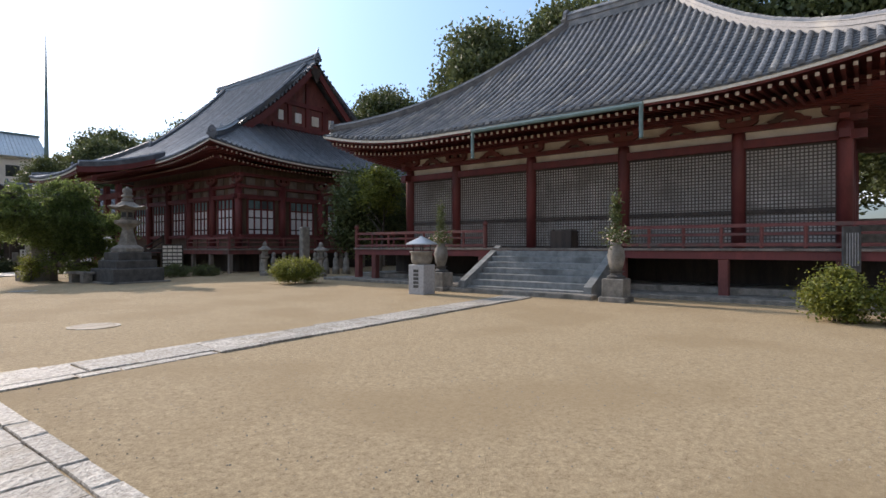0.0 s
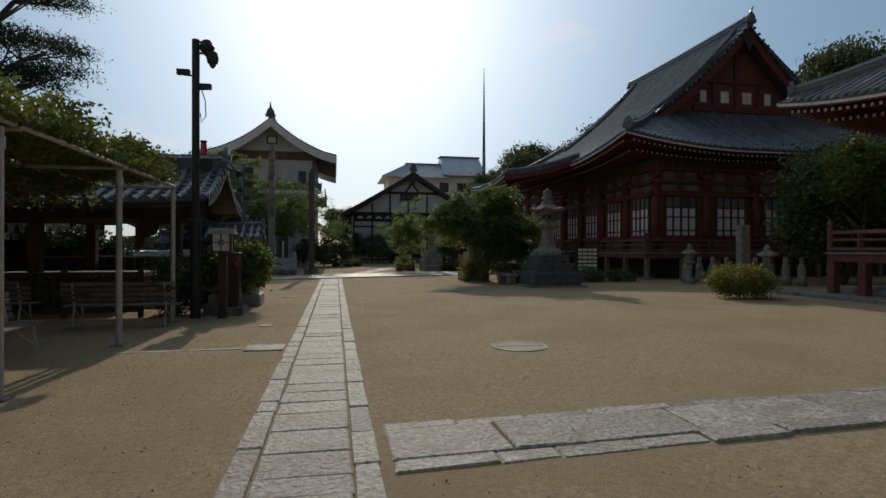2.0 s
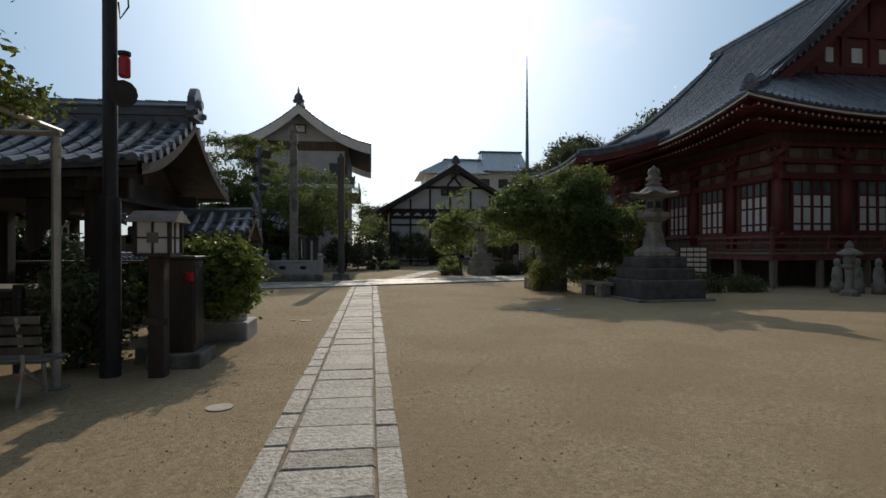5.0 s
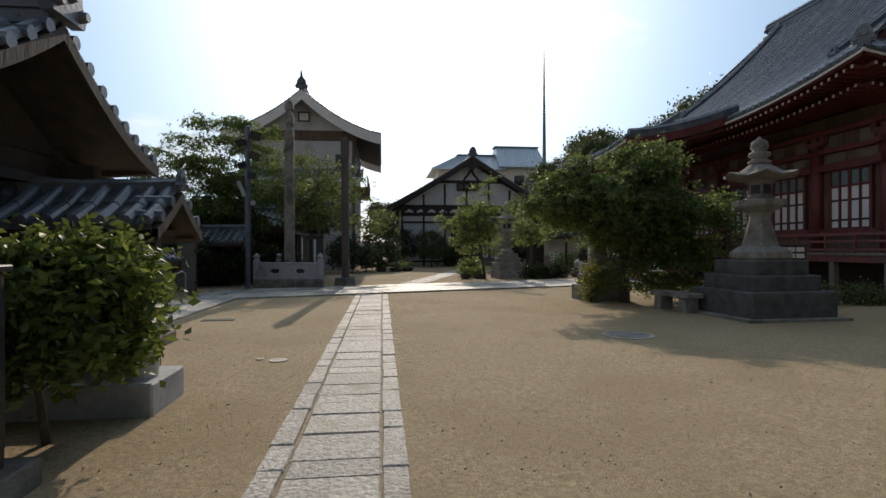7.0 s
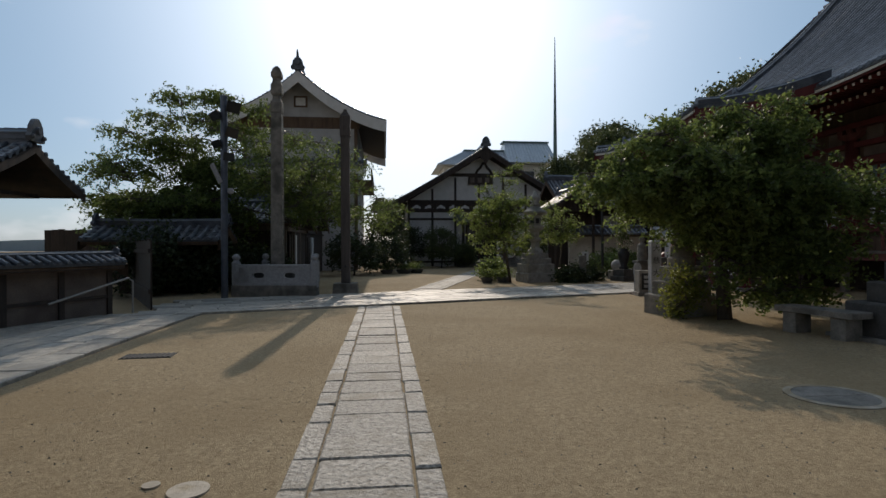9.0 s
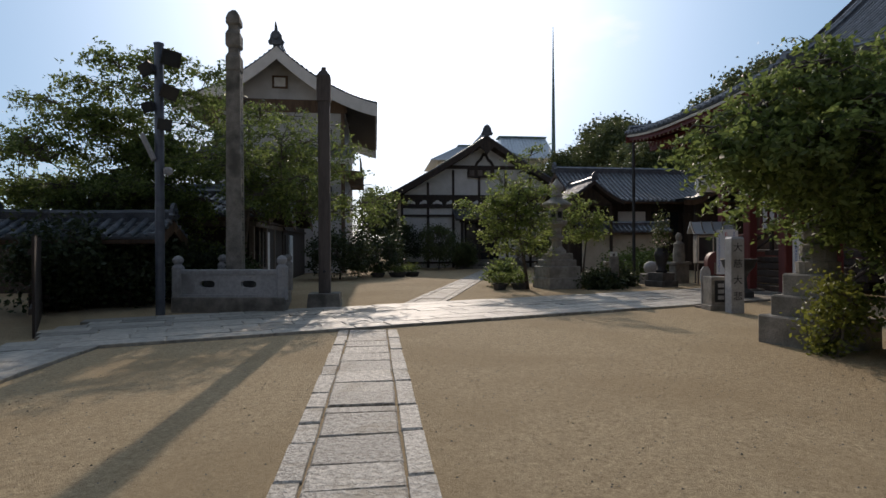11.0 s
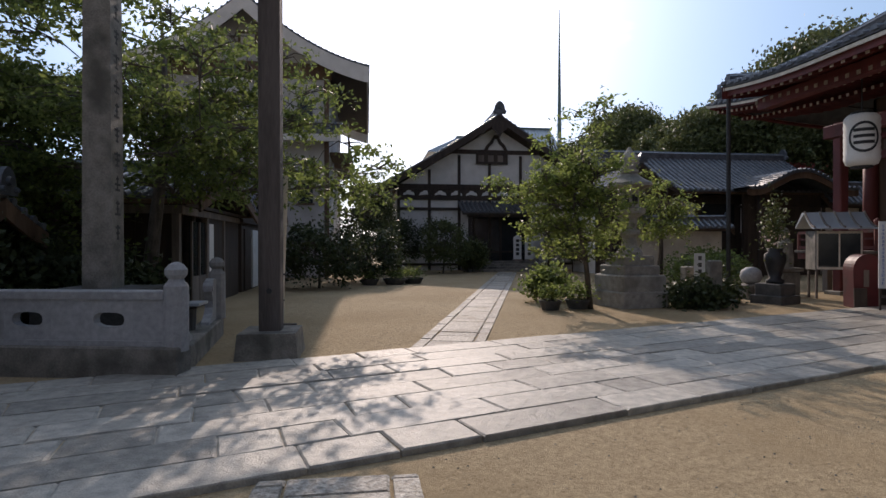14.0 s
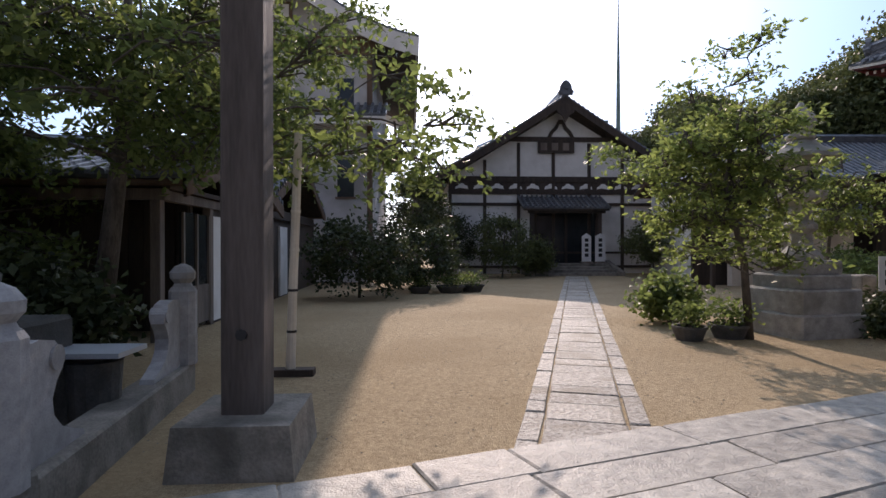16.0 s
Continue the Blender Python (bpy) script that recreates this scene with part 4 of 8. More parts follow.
# ---- gabled roofs of the other buildings ----
def gable_pair(owner, x0, x1, y0, y1, eave, top, axis, mat, sag=0.75, single=False, pitch=0.3, radius=0.08, ridge_k=1.0, overhang=True, tile=0.5, row=0.4, bargeboard=None, board_h=0.3, upturn=0.0):
    """Two slopes with the ridge along axis ('x' or 'y')."""
    if axis == "y":
        c, h = (x0 + x1) / 2, (x1 - x0) / 2
        a = Slope((x0, y1, eave), (0, -1, 0), (1, 0, 0), y1 - y0, h, top - eave, sag, upturn, 3.0, lambda u: h)
        b = Slope((x1, y0, eave), (0, 1, 0), (-1, 0, 0), y1 - y0, h, top - eave, sag, upturn, 3.0, lambda u: h)
        line = [(c, y0, top), (c, (y0 + y1) / 2, top - 0.03), (c, y1, top)]
        ends = (((c, y0 - 0.05, top + 0.1 * ridge_k), (0, -1, 0)), ((c, y1 + 0.05, top + 0.1 * ridge_k), (0, 1, 0)))
    else:
        c, h = (y0 + y1) / 2, (y1 - y0) / 2
        a = Slope((x0, y0, eave), (1, 0, 0), (0, 1, 0), x1 - x0, h, top - eave, sag, upturn, 3.0, lambda u: h)
        b = Slope((x1, y1, eave), (-1, 0, 0), (0, -1, 0), x1 - x0, h, top - eave, sag, upturn, 3.0, lambda u: h)
        line = [(x0, c, top), ((x0 + x1) / 2, c, top - 0.03), (x1, c, top)]
        ends = (((x0 - 0.05, c, top + 0.1 * ridge_k), (-1, 0, 0)), ((x1 + 0.05, c, top + 0.1 * ridge_k), (1, 0, 0)))
    for s in (a, b):
        tiled(owner, s, mat, pitch, radius, tile, single, row)
        m = 24
        v = []
        for k in range(m + 1):
            d = h * k / m
            v += [s.at(0, d, -0.10), s.at(s.l, d, -0.10)]
        part("roof_deck", Shape().add(v, [(2 * k, 2 * k + 1, 2 * k + 3, 2 * k + 2) for k in range(m)]), WOOD_DARK, owner)
        for u in (0.0, s.l):
            sh, v = Shape(), []
            out = -0.06 if u == 0 else 0.06
            for k in range(m + 1):
                d = h * k / m
                for e in (0, out):
                    v += [s.at(u, d, -0.01) + s.a * e, s.at(u, d, -board_h) + s.a * e]
            f = []
            for k in range(m):
                i = 4 * k
                f += [(i, i + 1, i + 5, i + 4), (i + 2, i + 6, i + 7, i + 3), (i, i + 4, i + 6, i + 2), (i + 1, i + 3, i + 7, i + 5)]
            part("bargeboard", sh.add(v, f), bargeboard or WOOD_WARM, owner)
        eave_board(owner, s, 0, s.l, bargeboard or WOOD_WARM, 0.03, -0.14, -0.05, "eave_board")
    ridge(owner, line, mat, ridge_k, "main_ridge")
    for s in (a, b):
        if board_h > 0.1:
            verge_tiles(owner, s, 0.05, -s.a, mat, 0.12, h - 0.1, 0.26, radius * 0.85, 0.11)
            verge_tiles(owner, s, s.l - 0.05, s.a, mat, 0.12, h - 0.1, 0.26, radius * 0.85, 0.11)
    for p, f in ends:
        demon_tile(owner, p, f, mat, ridge_k, ridge_k > 1.1)
    return a, b


# white-walled hall at the end of the path
kx, ky = 9.25, 61.5
k = thing("white_walled_hall", "white plastered hall with dark timber frame and tiled gable roof", "building", (kx, ky, 0))
kroof = part("roof", Shape().box(-6.6, 0.3, 5.05, 6.6, 14, 5.2), WOOD_DARK, k, "dark tiled gable roof")
gable_pair(kroof, -7.6, 7.6, -0.95, 15, 5.08, 9.66, "y", TILE, 0.88, False, ridge_k=1.1, bargeboard=WOOD_DARK, board_h=0.42)
prof = [(-6.3, 0), (6.3, 0), (6.3, 5.3), (0, 9.12), (-6.3, 5.3)]
part("wall", Shape().prism(prof, 0.2, (0, 0.2, 0), (1, 0, 0)), WHITE, k, "white plaster gable wall")
part("wall", Shape().box(-6.3, 0.3, 0, -6.1, 14, 5.2), WHITE, k)
part("wall", Shape().box(6.1, 0.3, 0, 6.3, 14, 5.2), WHITE, k)
part("wall", Shape().box(-6.1, 13.8, 0, 6.1, 14, 5.2), WHITE, k)
POSTX = [-6.2, -4.27, -2.37, -0.4, 1.64, 3.55, 6.2]
for x in POSTX:
    top = 8.9 - abs(x) * 0.6
    part("timber_post", Shape().box(x - 0.09, 0.02, 0, x + 0.09, 0.1, min(top, 7.3), 0.01), WOOD_DARK, k)
for z0, z1, a in ((3.78, 3.95, 6.3), (4.42, 4.62, 6.3), (5.12, 5.42, 6.3), (7.38, 7.64, 2.9), (1.1, 1.22, 6.3), (0.3, 0.45, 6.3)):
    part("timber_beam", Shape().box(-a, -0.01, z0, a, 0.1, z1, 0.01), WOOD_DARK, k)
part("carved_frieze", Shape().box(-6.2, 0.06, 4.62, 6.2, 0.098, 5.12), WOOD_DARK, k)
for n_ in range(12):
    x = -5.55 + n_ * 1.0
    sgn = 1 if n_ % 2 else -1
    o = [(-0.36, -0.16), (-0.30, 0.02), (-0.16, 0.06), (-0.08, 0.15), (0.12, 0.15), (0.2, 0.04), (0.34, -0.02), (0.38, -0.16), (0.1, -0.1)]
    part("cloud_cutout", Shape().prism([(sgn * a, b) for a, b in (o if sgn > 0 else o)], 0.02, (x, 0.045, 4.87), (1, 0, 0)), WHITE, k)
part("plaque", Shape().box(-1.3, -0.14, 6.72, 0.75, -0.02, 7.42, 0.02), WOOD_DARK, k, "dark carved name board")
for n_ in range(3):
    part("carved_mark", Shape().box(0.28 - 0.62 * n_ - 0.2, -0.152, 6.86, 0.28 - 0.62 * n_ + 0.16, -0.145, 7.28), WOOD_GREY, k)
part("frog_leg", Shape().prism([(-0.75, 0), (-0.6, 0.3), (-0.35, 0.55), (-0.12, 0.95), (0.12, 0.95), (0.35, 0.55), (0.6, 0.3), (0.75, 0), (0.55, 0), (0.42, 0.22), (0.2, 0.42), (0.07, 0.72), (-0.07, 0.72), (-0.2, 0.42), (-0.42, 0.22), (-0.55, 0)], 0.1, (0, 0.0, 7.64), (1, 0, 0)), WOOD_DARK, k)
part("gable_pendant", Shape().prism([(-0.35, 0.2), (-0.5, -0.25), (-0.2, -0.45), (0, -0.8), (0.2, -0.45), (0.5, -0.25), (0.35, 0.2)], 0.1, (0, -0.98, 9.05), (1, 0, 0)), WOOD_DARK, k)
# flat dark sheet on the wall paints the unlit inside of the doorway
door = part("doorway", Shape().box(-1.45, 0.05, 0.45, 2.1, 0.095, 3.4), GLASS_DARK, k, "dark panel standing for the unlit doorway")
for x in (-1.45, 0.3, 2.05):
    part("door_post", Shape().box(x - 0.08, -0.03, 0.3, x + 0.08, 0.09, 3.4), WOOD_DARK, door)
kp = part("porch_roof", Shape().box(-2.1, -1.3, 3.3, 2.1, -1.15, 3.45), WOOD_DARK, k)
ps = Slope((-2.45, -1.55, 3.55), (1, 0, 0), (0, 1, 0), 4.75, 1.6, 0.75, 0.9, 0, 1, lambda u: 1.6)
tiled(kp, ps, TILE, 0.28, 0.07, 0.4, False, 0.3)
part("porch_boarding", Shape().hexa([(-2.4, -1.5, 3.42), (2.25, -1.5, 3.42), (2.25, 0.02, 4.1), (-2.4, 0.02, 4.1)], [(-2.4, -1.5, 3.52), (2.25, -1.5, 3.52), (2.25, 0.02, 4.2), (-2.4, 0.02, 4.2)]), WOOD_DARK, kp)
for x in (-1.9, 1.8):
    part("porch_post", Shape().box(x - 0.1, -1.3, 0.4, x + 0.1, -1.1, 3.4, 0.01), WOOD_DARK, kp)
for n_ in range(4):
    part("step", Shape().box(-2.0, -2.75 + 0.42 * n_, 0 if n_ == 0 else 0.15 * n_ - 0.04, 2.25, -2.3 + 0.42 * n_ + (0.55 if n_ == 3 else 0), 0.15 * (n_ + 1), 0.01), STONE, k)
for x in (-2.35, 2.3):
    part("step_side", Shape().hexa([(x, -2.9, 0), (x + 0.25, -2.9, 0), (x + 0.25, -0.6, 0), (x, -0.6, 0)], [(x, -2.9, 0.2), (x + 0.25, -2.9, 0.2), (x + 0.25, -0.6, 0.75), (x, -0.6, 0.75)]), STONE, k)
# two standing notice boards by its door
for x, wd, m in ((10.3, 0.5, "white"), (11.05, 0.55, "white")):
    nb = thing("notice_board", "white standing notice board with pointed top by the doorway", "sign", (x, 60.2, 0.6), group="notice boards by the door")
    part("board", Shape().prism([(-wd / 2, 0.1), (wd / 2, 0.1), (wd / 2, 1.45), (0, 1.62), (-wd / 2, 1.45)], 0.05, (0, 0, 0), (1, 0, 0)), PAPER, nb)
    part("foot", Shape().box(-0.3, -0.15, 0, 0.3, 0.15, 0.1), WOOD_GREY, nb)
    for n_ in range(4):
        part("writing_mark", Shape().box(-0.1, -0.034, 0.35 + 0.27 * n_, 0.1, -0.028, 0.53 + 0.27 * n_), BLACK, nb)

# tall white building with a sweeping gable
gx, gy = -4.5, 54.6
gb = thing("white_building", "tall white building with a sweeping tiled gable roof", "building", (gx, gy, 0))
gr = part("roof", Shape().box(-3.6, 0.2, 9.9, 3.6, 13, 10.05), WOOD_DARK, gb, "sweeping tiled gable roof with white bargeboards")
gable_pair(gr, -5.7, 5.7, -1.15, 14, 9.95, 13.1, "y", TILE, 0.35, False, ridge_k=1.15, bargeboard=WHITE, board_h=0.75)
gp = [(x, 9.95 + 3.15 * (0.35 * (1 - abs(x) / 5.7) + 0.65 * (1 - abs(x) / 5.7) ** 2) - 0.12) for x in (-3.7, -2.8, -1.9, -0.95, 0, 0.95, 1.9, 2.8, 3.7)]
part("wall", Shape().prism(gp + [(3.7, 0), (-3.7, 0)], 0.3, (0, 0.15, 0), (1, 0, 0)), GREY_PLASTER, gb, "plain grey-white front wall")
for x in (-3.7, 3.5):
    part("wall", Shape().box(x, 0.3, 0, x + 0.2, 13.0, 10.2), GREY_PLASTER, gb)
part("wall", Shape().box(-3.5, 12.8, 0, 3.5, 13.0, 10.2), WHITE, gb)
part("brown_band", Shape().box(-3.9, -0.06, 9.6, 3.9, 0.0, 10.35), WOOD_WARM, gb, "brown timber band")
part("gable_vent", Shape().box(-0.45, -0.06, 11.0, 0.45, 0.0, 11.75), WOOD_WARM, gb)
part("gable_vent_frame", Shape().box(-0.32, -0.1, 11.1, 0.32, -0.05, 11.62), WHITE, gb)
for x in (-3.75, 3.55):
    part("corner_post", Shape().box(x, -0.05, 0, x + 0.22, 0.25, 9.6), WOOD_WARM, gb)
for z in (7.0, 3.6):
    w_ = part("window", Shape().box(2.3, -0.02, z, 3.0, 0.0, z + 1.6), GLASS_DARK, gb)
    part("window_frame", Shape().box(2.22, -0.06, z - 0.08, 3.08, -0.02, z), WOOD_WARM, w_)
for n_ in range(3):
    bal = part("balcony", Shape().box(3.7, 1.5 + n_ * 3.6, 6.2, 4.7, 4.3 + n_ * 3.6, 6.35), WOOD_WARM, gb)
    for m in range(9):
        part("baluster", Shape().box(4.62, 1.55 + n_ * 3.6 + m * 0.33, 6.35, 4.67, 1.62 + n_ * 3.6 + m * 0.33, 7.1), WOOD_WARM, bal)
    part("handrail", Shape().box(4.6, 1.5 + n_ * 3.6, 7.1, 4.7, 4.3 + n_ * 3.6, 7.18), WOOD_WARM, bal)
gsk = part("skirt_roof", Shape().box(-3.9, -0.5, 6.6, 3.9, -0.05, 6.7), WHITE, gb, "tiled skirt roof over a white band")
sks = Slope((-4.4, -1.3, 6.75), (1, 0, 0), (0, 1, 0), 8.8, 1.3, 0.75, 0.9, 0, 1, lambda u: 1.3)
tiled(gsk, sks, TILE, 0.3, 0.08, 0.5, False, 0.4)
part("skirt_fascia", Shape().box(-4.4, -1.32, 6.4, 4.4, -1.2, 6.72), WHITE, gsk)
# lower tiled wing in front of it
gl = part("lower_roof", Shape().box(-5.4, -8.5, 2.3, 1.6, -1.0, 2.4), WOOD_DARK, gb, "low tiled side wing")
gable_pair(gl, -6.2, 1.9, -9.2, -0.9, 2.75, 4.4, "x", TILE, 0.9, False, ridge_k=0.7, tile=0.8, row=0.5)
part("wing_wall", Shape().box(-5.4, -8.3, 0, 1.5, -8.1, 2.6), WOOD_DARK, gl)
part("wing_wall", Shape().box(1.3, -8.1, 0, 1.5, -1.0, 2.6), WOOD_DARK, gl)
for x in (0.1, 1.22):
    part("wing_post", Shape().box(x, -8.45, 0, x + 0.16, -8.3, 2.5), WOOD_GREY, gl)
part("white_door", Shape().box(1.5, -6.8, 0.05, 1.56, -5.9, 2.1), WHITE, gl, "white side door")
part("dark_door", Shape().box(1.5, -8.0, 0.05, 1.55, -7.1, 2.1), WOOD_DARK, gl)
part("wing_window", Shape().box(-3.5, -8.36, 0.7, -0.3, -8.3, 2.1), GLASS_DARK, gl)

# timber shed under the cherry tree
sh = thing("timber_shed", "dark timber shed with pale posts and a low tiled roof", "shed", (-2.95, 40.3, 0))
part("wall", Shape().box(-5.4, 1.3, 0, -0.12, 1.42, 2.4), WOOD_DARK, sh)
part("wall", Shape().box(-5.5, 0.1, 0, -5.4, 5.4, 2.4), WOOD_DARK, sh)
part("wall", Shape().box(-0.12, 2.0, 0, -0.02, 5.4, 2.4), WOOD_DARK, sh)
for n_ in range(7):
    part("plank", Shape().box(-5.3, 1.26, 0.12 + 0.31 * n_, -0.14, 1.3, 0.40 + 0.31 * n_, 0.006), WOOD_DARK, sh)
part("beam", Shape().box(-5.6, -0.1, 2.24, 0.06, 0.06, 2.42, 0.012), WOOD_GREY, sh)
part("beam", Shape().box(-0.12, 0.06, 2.24, 0.04, 5.4, 2.40, 0.012), WOOD_GREY, sh)
for x, y in ((-0.1, 0.0), (-2.6, 0.0), (-5.3, 0.0), (-0.06, 2.0), (-0.06, 3.6)):
    part("post", Shape().box(x - 0.08, y - 0.08, 0, x + 0.08, y + 0.08, 2.24, 0.01), WOOD_GREY, sh)
dleaf = part("door", Shape().box(-0.08, 0.75, 0.05, -0.03, 1.95, 2.1), GLASS_DARK, sh, "glazed sliding door with pale lower panel")
part("door_panel", Shape().box(-0.03, 0.8, 0.1, 0.0, 1.9, 0.8), WOOD_GREY, dleaf)
for y in (0.75, 1.33, 1.91):
    part("door_stile", Shape().box(-0.03, y - 0.03, 0.05, 0.01, y + 0.03, 2.1), WOOD_GREY, dleaf)
part("white_panel", Shape().box(-0.02, 2.1, 0.05, 0.0, 2.55, 2.1), WHITE, sh)
shr = part("roof", Shape().box(-5.6, 0.0, 2.42, 0.1, 5.4, 2.5), WOOD_DARK, sh, "low grey tiled roof")
gable_pair(shr, -6.0, 0.5, -0.5, 5.6, 2.55, 3.5, "x", TILE, 0.9, False, ridge_k=0.6, tile=0.4, row=0.4)
# long tiled wing beside the white hall
lw = thing("side_wing", "long low wing with dark walls and blue-grey tiled roof", "building", (18.5, 56, 0))
lr = part("roof", Shape().box(-5.0, -2.0, 4.1, 6.4, 3, 4.2), WOOD_DARK, lw)
gable_pair(lr, -5.4, 6.9, -3.3, 4.6, 4.25, 6.5, "x", TILE, 0.85, False, ridge_k=0.9)
part("wall", Shape().box(-5, -2.2, 0, 6.4, -2.0, 4.15), WOOD_DARK, lw)
part("wall", Shape().box(-5, -2.0, 0, -4.8, 3.4, 4.15), WHITE, lw)
part("wall", Shape().box(6.2, -2.0, 0, 6.4, 3.4, 4.15), WHITE, lw)
for n_ in range(5):
    part("white_panel", Shape().box(-4.5 + 2.2 * n_, -2.25, 2.2, -2.7 + 2.2 * n_, -2.2, 3.7), WHITE if n_ % 2 else GLASS_DARK, lw)
# entrance with a bowed gable
en = thing("bowed_gable_entrance", "entrance with a bowed tiled gable", "building", (22.3, 52.6, 0))
er = part("roof", Shape().box(-1.9, 0.2, 3.5, 1.9, 1.8, 3.62), WOOD_DARK, en)
bow = lambda x: 4.15 + 0.95 * math.cos(min(abs(x) / 2.9, 1) * math.pi) * 0.5 + 0.5 + 0.12 * max(0, abs(x) - 2.2)
xs_ = [-3 + 6 * n_ / 24 for n_ in range(25)]
v = [(x, y, bow(x) + (0.12 if x_ else 0)) for x in xs_ for y, x_ in ((-1.2, 0), (-1.2, 1), (2.6, 1), (2.6, 0))]
f = []
for n_ in range(24):
    i = 4 * n_
    f += [(i, i + 4, i + 5, i + 1), (i + 1, i + 5, i + 6, i + 2), (i + 3, i + 2, i + 6, i + 7), (i, i + 3, i + 7, i + 4)]
part("bowed_roof", Shape().add(v, f), TILE, er)
for n_ in range(1, 24):
    x = xs_[n_]
    part("tile_line", Shape().tube([(x, -1.24, bow(x) + 0.14), (x, 2.6, bow(x) + 0.14)], 0.06, 6), TILE, er)
part("bowed_bargeboard", Shape().add([(x, y, bow(x) - h_) for x in xs_ for y, h_ in ((-1.12, 0), (-1.12, 0.3), (-1.02, 0.3), (-1.02, 0))], f), WOOD_WARM, er)
for x in (-2.2, 2.0):
    part("post", Shape().box(x, -0.9, 0, x + 0.2, -0.7, 4.2), WOOD_DARK, en)
part("wall", Shape().box(-2.2, 0.3, 0, 2.2, 0.45, 4.2), WOOD_DARK, en)
# small gabled roof before the long wing
sgb = thing("gabled_porch", "small dark porch with a curved tiled gable", "porch", (13.1, 50.4, 0))
sgr = part("roof", Shape().box(-1.3, 0.2, 3.85, 1.3, 3.0, 3.95), WOOD_DARK, sgb, "small curved gable roof of grey tiles")
gable_pair(sgr, -1.75, 1.75, -0.3, 3.4, 4.0, 5.15, "y", TILE, 0.6, False, 0.28, 0.07, 0.6, tile=0.34, row=0.3, bargeboard=WOOD_DARK, board_h=0.18)
part("gable_wall", Shape().prism([(-1.3, 0), (1.3, 0), (0, 0.95)], 0.08, (0, 0.3, 3.95), (1, 0, 0)), WOOD_DARK, sgb)
part("back_wall", Shape().box(-1.3, 1.6, 0, 1.3, 1.7, 3.9), WOOD_DARK, sgb)
for x in (-1.3, 1.16):
    part("post", Shape().box(x, 0.2, 0, x + 0.14, 0.34, 3.9, 0.01), WOOD_DARK, sgb)
# pale garden wall with a tile coping
gw_ = thing("garden_wall", "pale plastered garden wall with tiled coping", "wall", (15.2, 51.5, 0))
part("wall_body", Shape().box(-2.2, -0.15, 0, 2.6, 0.15, 2.2), CREAM, gw_)
cp = part("coping", Shape().box(-2.3, -0.3, 2.2, 2.7, 0.3, 2.3), WOOD_DARK, gw_)
gable_pair(cp, -2.5, 2.9, -0.6, 0.6, 2.32, 2.75, "x", TILE, 0.9, False, ridge_k=0.5)
hw_ = thing("garden_wall", "tall cream plastered wall with a dark tiled roof beside the entrance", "wall", (28.6, 53.2, 0))
part("wall_body", Shape().box(-4.0, -0.15, 0, 5.0, 0.15, 3.5), CREAM, hw_)
hc_ = part("coping", Shape().box(-4.05, -0.5, 3.5, 5.1, 0.5, 3.6), WOOD_DARK, hw_)
gable_pair(hc_, -4.05, 5.3, -1.0, 1.0, 3.62, 4.7, "x", TILE, 0.9, False, ridge_k=0.5)
for x in (-3.9, -1.7, 0.5, 2.7):
    part("post", Shape().box(x, -0.21, 0, x + 0.16, -0.153, 3.5), WOOD_DARK, hw_)

# far white building with metal roofs, and the thin mast
fb = thing("far_building", "distant white building with pale blue metal roof", "building", (26, 110, 0))
part("wall", Shape().box(-15, -3, 0, 2.6, 6, 15.2), WHITE, fb)
part("upper_wall", Shape().box(-3.8, -2.6, 15.2, 2.4, 5, 15.95), WHITE, fb)
for z0, z1, a, b, c_, in0, in1 in ((15.1, 18.3, -16.3, -3.4, 0.0, 5.4, 0.1), (15.7, 19.9, -4.5, 3.9, 0.4, 0.5, 0.25)):
    r_ = part("metal_roof", Shape().hexa([(a, -5 + c_, z0), (b, -5 + c_, z0), (b, 8, z0), (a, 8, z0)], [(a + in0, 0.5, z1), (b - in1, 0.5, z1), (b - in1, 2.5, z1), (a + in0, 2.5, z1)]), METAL_ROOF, fb, "pale blue metal roof")
    n_ = int((b - a) / 0.55)
    for m in range(n_ + 1):
        x, x2 = a + (b - a) * m / n_, a + in0 + (b - in1 - a - in0) * m / n_
        part("roof_seam", Shape().tube([(x, -5 + c_, z0 + 0.05), (x2, 0.5, z1 + 0.05)], 0.07, 4), METAL_ROOF, r_)
    part("roof_ridge", Shape().box(a + in0 - 0.3, 0.3, z1, b - in1 + 0.3, 2.7, z1 + 0.28, 0.03), COPPER, r_, "green copper ridge capping")
for x in (-5, -1.5, 2.0):
    part("window", Shape().box(x, -3.05, 12.6, x + 1.8, -3.0, 14.4), GLASS_DARK, fb)
mast = thing("mast", "thin tapering grey steel mast", "mast", (29.4, 105.1, 0))
part("pole", Shape().tube([(0, 0, 0), (0, 0, 12), (0, 0, 24), (0, 0, 36.6)], [0.55, 0.4, 0.25, 0.05], 8), COPPER, mast)

RING = material("sandy_concrete", (0.44, 0.385, 0.305), (0.60, 0.535, 0.44), 0.9, 9.0, 0.4, stain=(0.36, 0.29, 0.19), stain_scale=2.5, stain_at=0.45)


